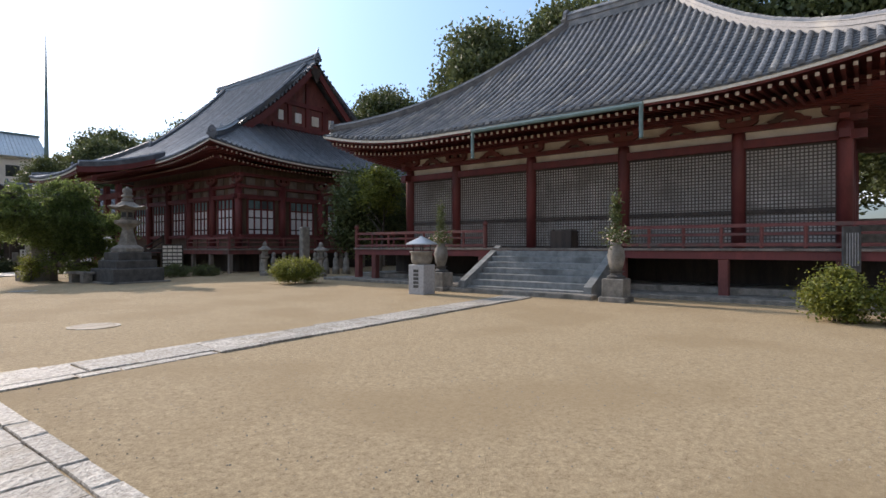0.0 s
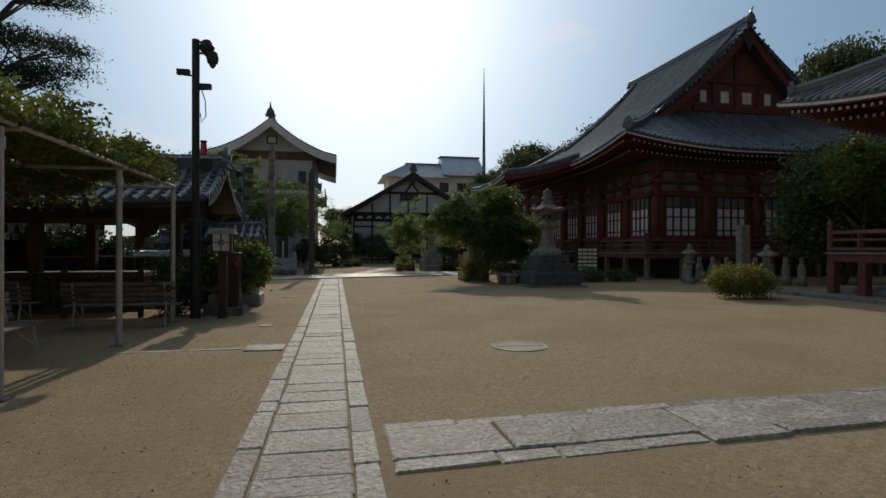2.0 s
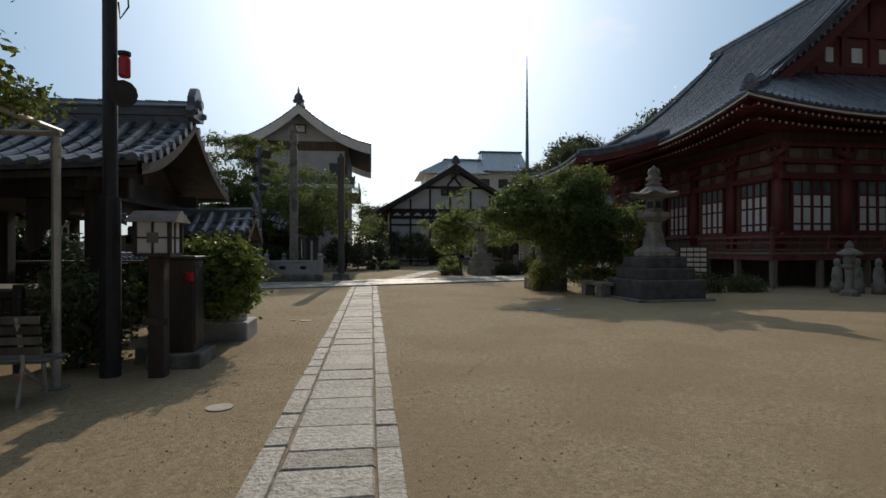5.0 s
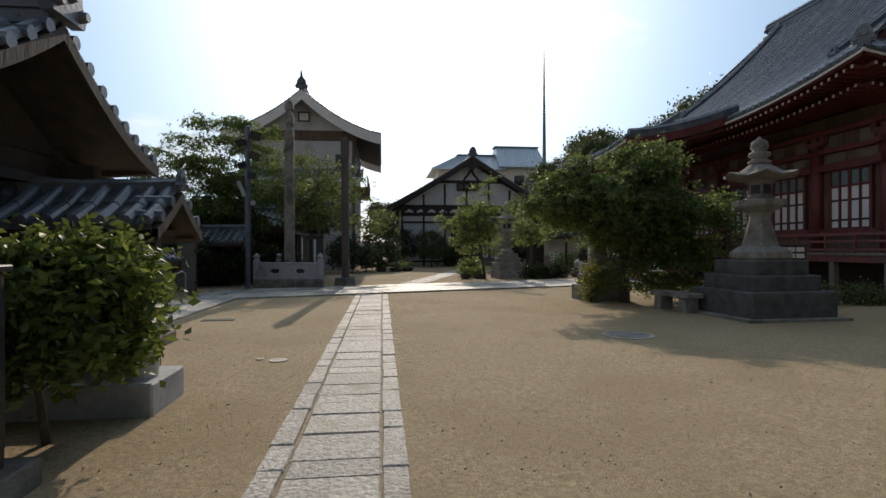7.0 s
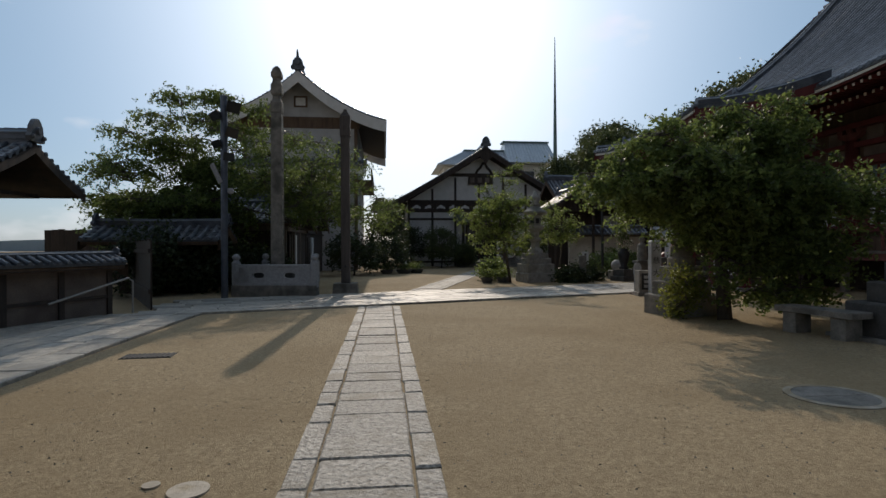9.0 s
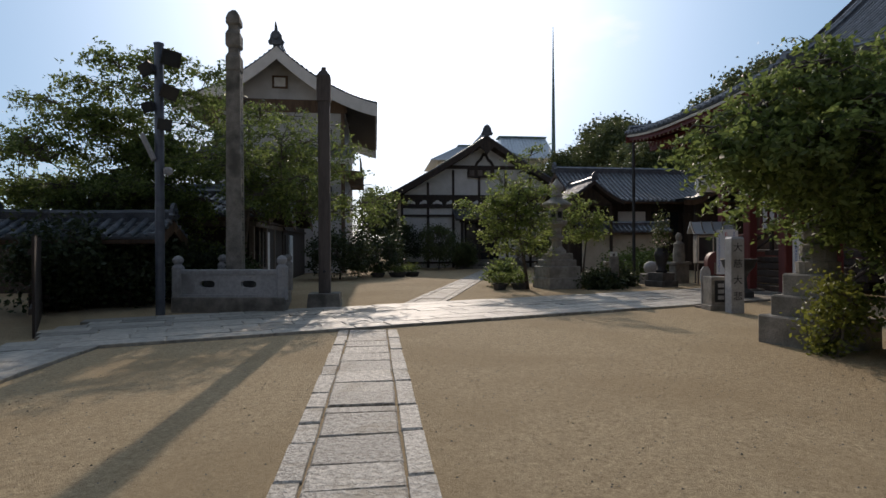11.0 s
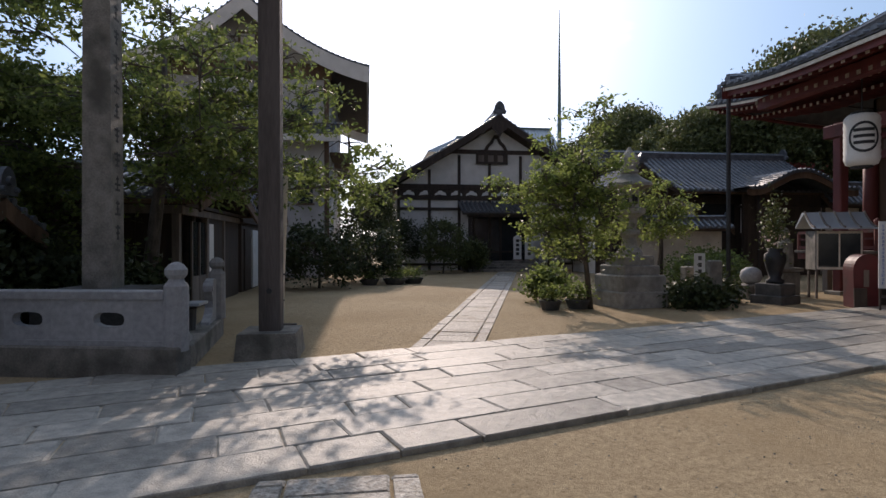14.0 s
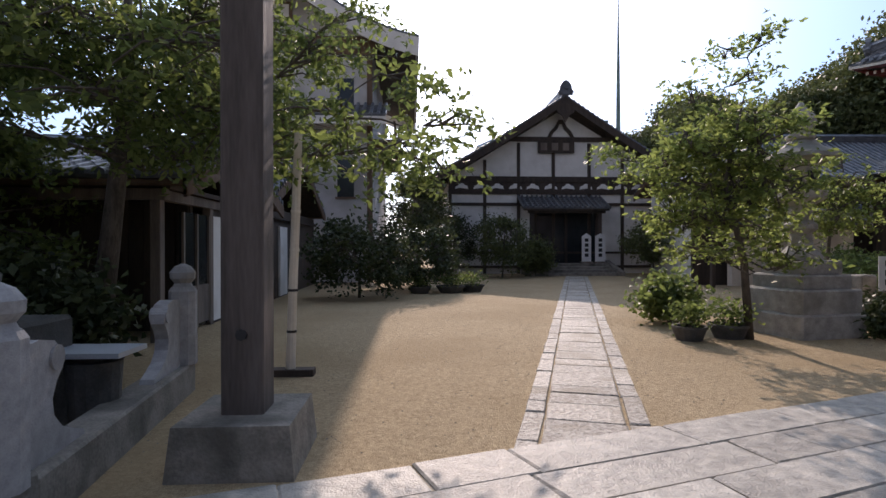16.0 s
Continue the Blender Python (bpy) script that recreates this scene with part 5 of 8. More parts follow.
# ---- paving ----
def slab(owner, corners, z0, z1, mat, name="slab", c=0.012):
    """A stone with four uneven corners and worn edges."""
    m = sum((Vector((*p, 0)) for p in corners), Vector()) / 4
    j = [Vector((p[0], p[1], 0)) + Vector((rng.uniform(-1, 1), rng.uniform(-1, 1), 0)) * 0.008 for p in corners]
    dz = rng.uniform(-0.004, 0.004)
    lo = [p + Vector((0, 0, z0)) for p in j]
    mi = [p + Vector((0, 0, z1 - c + dz)) for p in j]
    hi = [p + (m - p).normalized() * c * 1.6 + Vector((0, 0, z1 + dz + rng.uniform(-0.003, 0.003))) for p in j]
    s = Shape().add(lo + mi + hi, [(0, 1, 5, 4), (1, 2, 6, 5), (2, 3, 7, 6), (3, 0, 4, 7), (4, 5, 9, 8), (5, 6, 10, 9), (6, 7, 11, 10), (7, 4, 8, 11), (8, 9, 10, 11)])
    return part(name, s, mat, owner)


def lane(name, label, a, b, width, edge, seed, mat, crack=None):
    """A path of cross slabs between two lines of narrow edge stones, from a to b along its left side."""
    r = random.Random(seed)
    a, b = Vector((*a, 0)), Vector((*b, 0))
    d = (b - a).normalized()
    s = Vector((d.y, -d.x, 0))
    ow = thing(name, label, "path", kind="structure")
    L = (b - a).length

    def run(u0, u1, low, high):
        y = 0.0
        while y < L:
            h = min(r.uniform(low, high), L - y)
            split = crack is not None and y < crack < y + h
            if split:
                h = max(crack - y, 0.1)
            g = 0.004
            q = [a + s * u + d * w for u, w in ((u0 + g, y + g), (u1 - g, y + g), (u1 - g, y + h - g), (u0 + g, y + h - g))]
            slab(ow, [(p.x, p.y) for p in q], -0.05, 0.02 + r.uniform(-0.004, 0.005), mat)
            y += h + (0.05 if split else 0.0)
    run(0, edge, 0.35, 0.95)
    run(edge + 0.008, width - edge - 0.008, 0.28, 0.60)
    run(width - edge, width, 0.35, 0.95)
    return ow


lane("main_path", "straight path of rough grey granite slabs with narrow edge stones", (0.40, -8.0), (0.415, 31.2), 1.035, 0.185, 11, GRANITE, 34.45)
lane("garden_path", "granite slab path leading to the white hall", (1.56, 35.05), (8.62, 58.3), 1.07, 0.185, 12, GRANITE)
cross = thing("hall_path", "low path of pale granite slabs leading to the stone steps", "path", kind="structure")
rr_ = random.Random(5)
for v0, v1, low, high, top in ((0.0, 0.20, 0.45, 0.95, 0.016), (0.21, 0.86, 0.5, 1.1, 0.02), (0.87, 1.01, 0.5, 1.2, 0.010)):
    x = 1.52
    while x < 13.6:
        w_ = rr_.uniform(low, high)
        j_ = [rr_.uniform(-0.018, 0.018) for _ in range(4)]
        q = [(u, 7.02 + (u - 1.5) * 0.05 + vv) for u, vv in ((x + 0.006, v0 + j_[0]), (x + w_ - 0.006, v0 + j_[1]), (x + w_ - 0.006 + j_[3], v1), (x + 0.006 + j_[2], v1))]
        slab(cross, q, -0.05, top + rr_.uniform(-0.008, 0.006) + (0.018 if v0 == 0 and x > 4 else 0), GRANITE)
        x += w_
plaza = thing("cross_pavement", "broad pavement of smooth worn stone slabs", "pavement", kind="structure")
ca, sa = math.cos(radians(18)), math.sin(radians(18))
bed = [(0.42 + p * ca - t_ * sa, 31.2 + p * sa + t_ * ca) for p, t_ in ((-4.0, 0.05), (15.2, 0.05), (15.2, 3.55), (-4.0, 3.55))]
part("mortar_bed", Shape().hexa([(*p, -0.05) for p in bed], [(*p, 0.036) for p in bed]), RING, plaza)
for row_ in range(8):
    u, lean_ = -4.2 - rr_.uniform(0, 1), 0.0
    while u < 15.5:
        w_ = rr_.choice((rr_.uniform(0.45, 0.9), rr_.uniform(0.9, 1.7)))
        v0, v1 = row_ * 0.45 + 0.005, row_ * 0.45 + 0.445
        next_ = rr_.uniform(-0.04, 0.04)
        q = [(0.42 + p * ca - t_ * sa, 31.2 + p * sa + t_ * ca) for p, t_ in ((u + 0.006, v0), (u + w_ - 0.006, v0), (u + w_ - 0.006 + next_, v1), (u + 0.006 + lean_, v1))]
        slab(plaza, q, -0.05, 0.055 + rr_.uniform(-0.004, 0.004), PAVING)
        u, lean_ = u + w_, next_
for row_ in range(11):
    x0 = -3.06 - 0.5 * (row_ + 1)
    y = 21.0 + rr_.uniform(0, 1) + row_ * 0.35
    while y < 30.2 - row_ * 0.18:
        h = rr_.uniform(0.8, 1.8)
        y1 = min(y + h, 30.6 - 0.165 * row_)
        slab(plaza, [(x0 + 0.008, y + 0.01), (x0 + 0.492, y + 0.01), (x0 + 0.492, y1 - 0.01), (x0 + 0.008, y1 - 0.01)], -0.05, 0.05, PAVING)
        y += h
for q in ([(-2.0, 11.95), (-1.0, 11.95), (-1.0, 12.05), (-2.0, 12.05)], [(-0.98, 11.95), (-0.22, 11.95), (-0.22, 12.05), (-0.98, 12.05)], [(-0.2, 11.76), (0.37, 11.74), (0.37, 12.26), (-0.2, 12.24)]):
    slab(cross, q, -0.05, 0.014 if q[0][1] < 11.9 else 0.006, GRANITE if q[0][1] < 11.9 else RING, c=0.004)


def cover(name, label, x, y, r, ring, mat, h=0.012):
    c_ = thing(name, label, "manhole cover", (x, y, 0))
    if ring:
        part("concrete_ring", Shape().lathe([(r + ring, -0.02), (r + ring, h), (r, h + 0.002), (r, -0.02)], 0, 0, 40), RING, c_)
    s = Shape().lathe([(r - 0.006, -0.02), (r - 0.006, h)], 0, 0, 40)
    bars = []
    for k_ in (0,) if ring else ():
        y_ = k_ * r / 7
        e = math.sqrt(max(r * r * 0.85 - y_ * y_, 0))
        if e > 0.05:
            bars.append(((-e, y_ - r * 0.025, h), (e, y_ + r * 0.025, h + 0.003)))
    lid = part("lid", s, mat, c_)
    for a_, b_ in bars:
        part("rib", Shape().box(*a_, *b_), mat, lid)


cover("manhole_cover", "round iron manhole cover in a pale concrete ring", 3.92, 11.4, 0.37, 0.065, IRON_DUSTY)
cover("manhole_cover", "round iron manhole cover in a pale concrete ring", 5.5, 22.2, 0.37, 0.07, STONE)
cover("manhole_cover", "small round pale manhole lid", -0.14, 20.75, 0.13, 0, RING)
cover("manhole_cover", "tiny round pale manhole lid", -0.40, 20.85, 0.06, 0, RING)
cover("manhole_cover", "small round pale manhole lid", -0.2, 14.46, 0.13, 0, RING)
dr = thing("drain_grate", "rectangular iron drain grate", "drain", (-2.2, 25.2, 0), 4)
part("frame", Shape().box(-0.33, -0.16, -0.02, 0.33, 0.16, 0.01), STONE_DARK, dr)
for n_ in range(10):
    part("bar", Shape().box(-0.3 + n_ * 0.064, -0.14, 0.01, -0.275 + n_ * 0.064, 0.14, 0.02), BLACK, dr)

# loose grit on the trodden sand
gg = np.random.default_rng(77)
gx_, gy_ = gg.uniform(-7, 13, 52000), gg.uniform(-2, 44, 52000)
ok_ = ~((gx_ > 0.35) & (gx_ < 1.5) & (gy_ < 31.5)) & ~((gx_ > 1.4) & (gy_ > 6.9) & (gy_ < 8.8)) & ~((gy_ > 30.9 + 0.325 * gx_) & (gy_ < 35.2 + 0.325 * gx_))
gs_ = 0.0025 + 0.009 * gg.random(52000) ** 2.5
grit = Shape()
for x, y, r_ in zip(gx_[ok_], gy_[ok_], gs_[ok_]):
    grit.add([(x - r_, y - r_ * 0.6, 0), (x + r_, y - r_ * 0.5, 0), (x + r_ * 0.1, y + r_, 0), (x, y, r_ * 0.9)], [(0, 1, 3), (1, 2, 3), (2, 0, 3)])
solo("grit", grit, STONE, "small stones scattered over the sandy ground", "grit", kind="stuff")

# ---- trees ----
def crown(name, label, loc, centre, radius, tips, per_tip, leaf, mat, spread, seed, height, reach, limbs, r, low=-0.7, group="", category="tree", long=1.6, droop=0.3, shell=0.5):
    return tree(name, label, loc, r, wood_boughs(height, reach, limbs, r, seed), blob_tips(centre, radius, tips, seed, shell, low), leaf, mat, per_tip, spread, seed, group, category, long, droop)


def pad_tree(name, label, loc, pads, leaf, mat, seed, r, height, tips_per_area=16, per_tip=34, droop=0.45, long=1.9, lift=0.0):
    """A tree whose leaves hang in layered sprays: pads are (x, y, z, radius)."""
    g = np.random.default_rng(seed)
    t = thing(name, label, "tree", loc)
    w, cs = Shape(), []
    lean = (g.normal() * 0.15, g.normal() * 0.15)
    trunk = [(0, 0, 0), (lean[0], lean[1], height * 0.3), (lean[0] * 2.2, lean[1] * 0.5, height * 0.6), (lean[0] * 1.5, lean[1] * 2, height * 0.92)]
    w.tube(trunk, [r, r * 0.8, r * 0.55, r * 0.15], 10)
    nodes = [(np.array(trunk[i_]) + (np.array(trunk[i_ + 1]) - np.array(trunk[i_])) * f_, r * 0.42 * (1 - 0.22 * (i_ + f_))) for i_ in range(3) for f_ in (0.0, 0.35, 0.7) if i_ or f_ > 0.5]
    for px_, py_, pz_, pr in sorted(pads, key=lambda q: math.hypot(q[0], q[1]) + 0.4 * abs(q[2] - 0.5 * height)):
        c_ = np.array([px_, py_, pz_])
        b0, br = min(nodes, key=lambda q: np.linalg.norm(q[0] - c_) + (0.9 if q[0][2] > pz_ + 0.1 else 0))
        m1 = b0 + (c_ - b0) * 0.5 + g.normal(size=3) * 0.14 + (0, 0, 0.12)
        tr_ = max(br * 0.62, 0.012)
        w.tube([tuple(b0), tuple(b0 * 0.6 + m1 * 0.4 + g.normal(size=3) * 0.04), tuple(m1), tuple(c_)], [br * 0.8, br * 0.75, tr_, tr_ * 0.8], 6)
        nodes += [(m1, tr_), (c_, tr_ * 0.8)]
        for _ in range(max(5, int(tips_per_area * pr * pr))):
            a_, q_ = g.uniform(0, 2 * math.pi), pr * math.sqrt(g.random()) * g.uniform(0.75, 1.2)
            tip = c_ + (q_ * math.cos(a_), q_ * math.sin(a_), g.normal() * 0.14 * pr - 0.22 * q_ * q_ / pr + lift * q_)
            b_ = m1 + (c_ - m1) * g.random()
            m_ = (b_ + tip) / 2 + (0, 0, 0.1) + g.normal(size=3) * 0.05
            w.tube([tuple(b_), tuple(m_), tuple(tip)], [0.016, 0.011, 0.004], 4, False)
            d_ = tip - m_
            d_ /= max(np.linalg.norm(d_), 1e-6)
            for _s in range(4):
                o_ = m_ + (tip - m_) * g.uniform(0.2, 1.0)
                e_ = d_ * g.uniform(0.2, 0.8) + g.normal(size=3) * (0.6, 0.6, 0.22) + (0, 0, -0.12 + lift)
                e_ /= max(np.linalg.norm(e_), 1e-6)
                n_ = int(per_tip / 4 * g.uniform(0.6, 1.4))
                u_ = g.random((n_, 1)) * leaf * 5.0
                cs.append(o_ + e_ * u_ + g.normal(size=(n_, 3)) * leaf * 0.5)
    part("trunk", w, BARK, t, smooth=True)
    part("crown", leaves_mesh("crown", mat, np.concatenate(cs), leaf * 0.62, long, droop, seed), mat, t, kind="stuff")
    return t


def random_pads(centre, radius, n, size, seed, low=-1.0):
    g = np.random.default_rng(seed)
    out = []
    while len(out) < n:
        d = g.normal(size=3)
        d /= np.linalg.norm(d)
        k_ = g.random() ** 0.45
        p = np.array(centre) + d * k_ * np.array(radius)
        if d[2] * k_ > low:
            out.append((*p, size * g.uniform(0.7, 1.3) * (1.15 - 0.35 * max(d[2] * k_, 0))))
    return out


pad_tree("tree", "dense broad leafy green tree beside the stone lantern", (8.0, 27.7, 0), [q for q in random_pads((0.1, -0.1, 2.8), (2.2, 1.1, 1.8), 58, 0.95, 21, -0.75) if (q[0] > -1.2 or q[1] < -0.2) and (q[0] > 0.3 or q[2] > 2.0) and q[2] + 0.3 * q[3] < 4.55 - 0.5 * max(0.0, -q[0] - 0.8)] + [(1.0, -0.4, 0.7, 0.75), (1.5, 0.1, 0.6, 0.7), (0.9, 0.2, 1.3, 0.7), (0.3, -0.6, 1.5, 0.7), (0.5, -0.8, 0.6, 0.7), (0.2, -0.5, 1.0, 0.6), (1.4, -0.7, 1.2, 0.8), (0.8, -0.8, 1.9, 0.8), (1.9, -0.2, 1.6, 0.8), (0.0, -0.7, 2.2, 0.8), (-2.0, 0.1, 3.2, 0.7), (-1.6, -0.4, 3.5, 0.7), (-2.4, -0.2, 2.9, 0.6), (-2.7, -0.3, 2.7, 0.6), (-2.2, -0.6, 2.6, 0.6), (-2.4, -0.2, 3.15, 0.6), (-1.7, -0.2, 3.6, 0.7), (-3.0, -0.1, 2.8, 0.5), (-1.2, 0.1, 3.9, 0.7), (-1.9, 0.2, 2.5, 0.7)], 0.09, LEAF_CHERRY, 21, 0.15, 4.2, 24, 66)
pad_tree("tree", "young leafy green tree in the planted island", (6.4, 40.0, 0), [q for q in random_pads((-0.4, 0.0, 2.7), (1.35, 0.9, 1.7), 44, 0.5, 22, -0.9) if q[0] + 0.5 * q[3] < 0.75] + [(-0.6, -0.5, 1.3, 0.45), (0.2, -0.7, 1.25, 0.45), (0.3, -0.4, 1.2, 0.4), (-1.2, -0.2, 1.7, 0.45), (-1.9, 0, 2.5, 0.45), (-2.1, 0.1, 2.9, 0.35)] + [(0.2, 0, 4.85, 0.28), (-0.3, 0.2, 4.6, 0.3), (0.1, 0, 4.2, 0.35), (-1.1, 0, 3.9, 0.32), (-1.7, -0.3, 2.7, 0.4)], 0.085, LEAF_YOUNG, 22, 0.07, 4.2, 24, 30, droop=0.2, long=2.1, lift=0.35)
pad_tree("tree", "small leafy tree beside the stone pagoda", (9.2, 42.0, 0), random_pads((0, 0, 2.6), (0.8, 0.8, 1.35), 20, 0.45, 23, -0.8), 0.08, LEAF_YOUNG, 23, 0.05, 3.0, 26, 32, long=2.0, lift=0.2)
pad_tree("cherry_tree", "large spreading cherry tree with drooping leafy branches", (-3.2, 38.9, 0), [q for q in random_pads((-0.2, -0.3, 4.1), (3.9, 2.4, 2.2), 38, 1.0, 24, -0.62) if not (abs(q[0] + 1.0) < 0.75 and 2.6 < q[2] < 5.2)] + [(-1.5, 3.5, 5.5, 1.2), (-0.5, 4.2, 5.2, 1.2), (0.6, 3.6, 4.8, 1.1), (-2.4, 4.0, 6.0, 1.2), (1.6, 4.2, 4.4, 1.0), (3.4, -1.6, 2.9, 0.9), (4.3, -1.9, 3.1, 0.6), (3.0, -0.6, 4.0, 1.0), (4.2, 0.6, 3.0, 0.8), (4.6, -0.2, 2.5, 0.7), (2.6, -2.2, 3.4, 0.9), (1.8, -2.4, 4.6, 0.9), (3.2, 0.8, 4.9, 0.8), (-5.4, -1.5, 3.2, 0.9), (-4.8, -2.0, 4.6, 0.8), (0.6, -0.5, 2.7, 0.85), (1.4, -0.6, 2.55, 0.85), (2.2, -0.8, 2.5, 0.85), (0.9, -0.4, 3.5, 0.95), (1.8, -0.5, 3.3, 0.95), (2.6, -0.6, 3.1, 0.85), (0.2, -0.3, 4.4, 0.95), (1.2, -0.2, 4.3, 0.95), (2.2, 0.0, 4.4, 0.85), (3.4, -0.9, 2.6, 0.8), (4.2, -1.0, 2.5, 0.7), (4.7, -0.7, 3.0, 0.55), (-1.2, -0.6, 3.0, 1.0), (-2.0, -0.8, 2.6, 1.0), (0.4, 1.2, 3.2, 1.0), (1.3, 1.3, 3.0, 1.0), (2.3, 1.2, 3.1, 0.9), (0.2, 1.3, 4.6, 1.0), (1.2, 1.3, 4.8, 1.0), (2.2, 1.2, 4.3, 0.9), (0.7, 1.2, 5.9, 0.9), (-0.6, 1.2, 5.4, 1.0), (1.7, -0.4, 5.6, 0.8), (2.7, -0.3, 5.2, 0.7), (-2.8, -0.9, 3.4, 1.0), (-3.4, -0.6, 2.4, 1.0)], 0.092, LEAF_CHERRY, 24, 0.15, 6.6, 12, 36, droop=0.55, long=2.1)
pad_tree("tree", "dark broad tree behind the stone enclosure", (-6.3, 39.2, 0), random_pads((-0.3, 0, 3.6), (2.5, 2.1, 3.0), 40, 1.15, 25, -0.95) + [(-0.6, 0, 7.3, 1.0), (0.4, 0, 7.4, 0.9), (1.5, -0.2, 7.2, 0.9), (2.3, -0.3, 6.9, 0.8), (0.6, -0.4, 6.5, 1.1), (1.8, -0.4, 6.2, 1.0), (-1.6, 0, 6.6, 0.9), (-2.6, 0, 6.0, 0.9), (-3.3, 0, 4.8, 0.8), (-3.0, -0.4, 3.4, 0.9), (-2.4, -0.6, 2.0, 1.0)], 0.10, LEAF_CHERRY, 25, 0.15, 6.0, 20, 50, droop=0.5, long=2.0)
for i, (x, y, rx_, rz_, lab) in enumerate([(1.2, 50.2, 1.8, 1.7, "dark clipped evergreen bush beside the path"), (-0.6, 47.6, 1.7, 1.9, "dark evergreen bush below the white building"), (5.3, 57.6, 1.5, 2.6, "grey-green bush in front of the white hall"), (7.2, 58.8, 0.9, 1.5, "grey-green bush in front of the white hall"), (13.0, 58.0, 1.6, 2.6, "dark bush in front of the white hall"), (2.9, 60.0, 1.7, 2.9, "dark evergreen bush in front of the white hall"), (1.3, 54.2, 1.6, 4.3, "tall dark evergreen bush beside the white building"), (6.0, 41.9, 0.6, 0.72, "low leafy bush in the planted island"), (9.0, 39.9, 0.7, 0.42, "low dark bush in the planted island"), (10.2, 40.9, 0.6, 0.42, "low dark bush in the planted island"), (12.6, 44.5, 1.3, 1.0, "leafy bush beside the stone monuments"), (15.0, 48.0, 1.5, 1.3, "leafy bush beside the garden wall")]):
    crown("bush", lab, (x, y, 0), (0, 0, rz_ * 0.62), (rx_, rx_ * 0.85, rz_ * 0.62), 90 if i < 7 else 55, 60 if i < 7 else 42, 0.085, LEAF_WOOD if i in (2, 3, 4) else LEAF_EVERGREEN if i < 7 or 0 < i - 7 < 3 else LEAF_CHERRY, (0.2, 0.2, 0.16), 40 + i, rz_, rx_ * 0.7, 6, 0.05, low=-0.8, category="bush")


def shrub(name, label, loc, rx_, rz_, seed, n_=120, mat=None, per=70):
    return crown(name, label, loc, (0, 0, rz_ * 0.5), (rx_, rx_ * 0.9, rz_ * 0.56), n_, per, 0.045, mat or LEAF_SHRUB, (0.13, 0.13, 0.10), seed, rz_ * 0.9, rx_ * 0.7, 9, 0.03, low=-0.85, category="shrub", shell=0.5)


shrub("shrub", "rounded yellow-green shrub on the sandy ground", (13.4, 18.1, 0), 1.05, 1.0, 61, 150)
shrub("shrub", "rounded yellow-green shrub on the sandy ground", (13.15, 0.55, 0), 0.62, 0.95, 62)
shrub("shrub", "rounded yellow-green shrub on the sandy ground", (13.2, -0.75, 0), 0.7, 0.95, 63)
# wooded hill behind the halls
HILL = [(39.9, 26.6, 20.3, 5.0), (44, 18.5, 22.5, 6.0), (46, 11, 24, 6.5), (33, 37.5, 14.5, 3.6), (36.5, 35, 15.5, 3.8), (40, 38, 17, 4.2), (46, 2, 22, 6), (35, -3, 12, 4.5), (33, -9, 12, 5), (52, 22, 26, 7), (44, 66, 19, 6), (37, 60, 16, 5), (34, 70, 15, 5.5), (40, 82, 17, 6.5), (31, 84, 16.5, 5.5), (48, 92, 20, 7), (36, 98, 20, 6), (57, 78, 24, 7), (26, 88, 14, 4.5), (40, 49, 17, 5), (28, 72, 12, 4.5), (27.5, 61, 13.5, 4.0), (32, 62, 16.5, 4.6), (37.5, 64, 19.0, 5.2), (24, 62, 10.5, 3.2)]
wood_mesh = {}
for i, (x, y, h, r) in enumerate(HILL):
    kind_ = i % 4
    if kind_ not in wood_mesh:
        wood_mesh[kind_] = crown("hill_tree", "broad dark green woodland tree on the hill", (x, y, 0), (0, 0, 10.5), (6.0, 6.0, 7.2), 520, 85, 0.24, LEAF_WOOD, (0.7, 0.7, 0.45), 70 + kind_, 15, 4.5, 10, 0.4, low=-0.75, group="woodland on the hill", shell=0.55)
        wood_mesh[kind_].scale = (r / 6, r / 6, h / 17)
    else:
        t_ = copy_thing(wood_mesh[kind_], pose(x, y, 0, 0, 0, 77 * i))
        t_.scale = (r / 6, r / 6, h / 17)


# ---- left of the path: water pavilion, pergola, benches ----
tz = thing("water_pavilion", "dark open timber pavilion with tiled gable roof", "pavilion", (-5.3, 18.65, 0))
tr_ = part("roof", Shape().box(-3.3, -1.5, 2.2, 3.0, 1.5, 2.3), WOOD_DARK, tz, "blue-grey tiled gable roof")
gable_pair(tr_, -3.7, 3.55, -2.15, 2.15, 2.5, 3.62, "x", TILE, 0.62, True, 0.3, 0.085, 0.75, tile=0.34, row=0.24, bargeboard=WOOD_DARK, board_h=0.15, upturn=0.12)
for x in (-3.0, -0.2, 2.75):
    for y in (-1.45, 1.45):
        part("post", Shape().box(x - 0.12, y - 0.12, 0.12, x + 0.12, y + 0.12, 2.5, 0.015), WOOD_DARK, tz)
        part("post_footing", Shape().box(x - 0.22, y - 0.22, 0, x + 0.22, y + 0.22, 0.12, 0.02), STONE, tz)
for y in (-1.45, 1.45):
    part("beam", Shape().box(-3.4, y - 0.09, 2.22, 3.2, y + 0.09, 2.5, 0.01), WOOD_DARK, tz)
    part("low_rail", Shape().box(-3.0, y - 0.05, 0.55, 2.75, y + 0.05, 0.65), WOOD_DARK, tz)
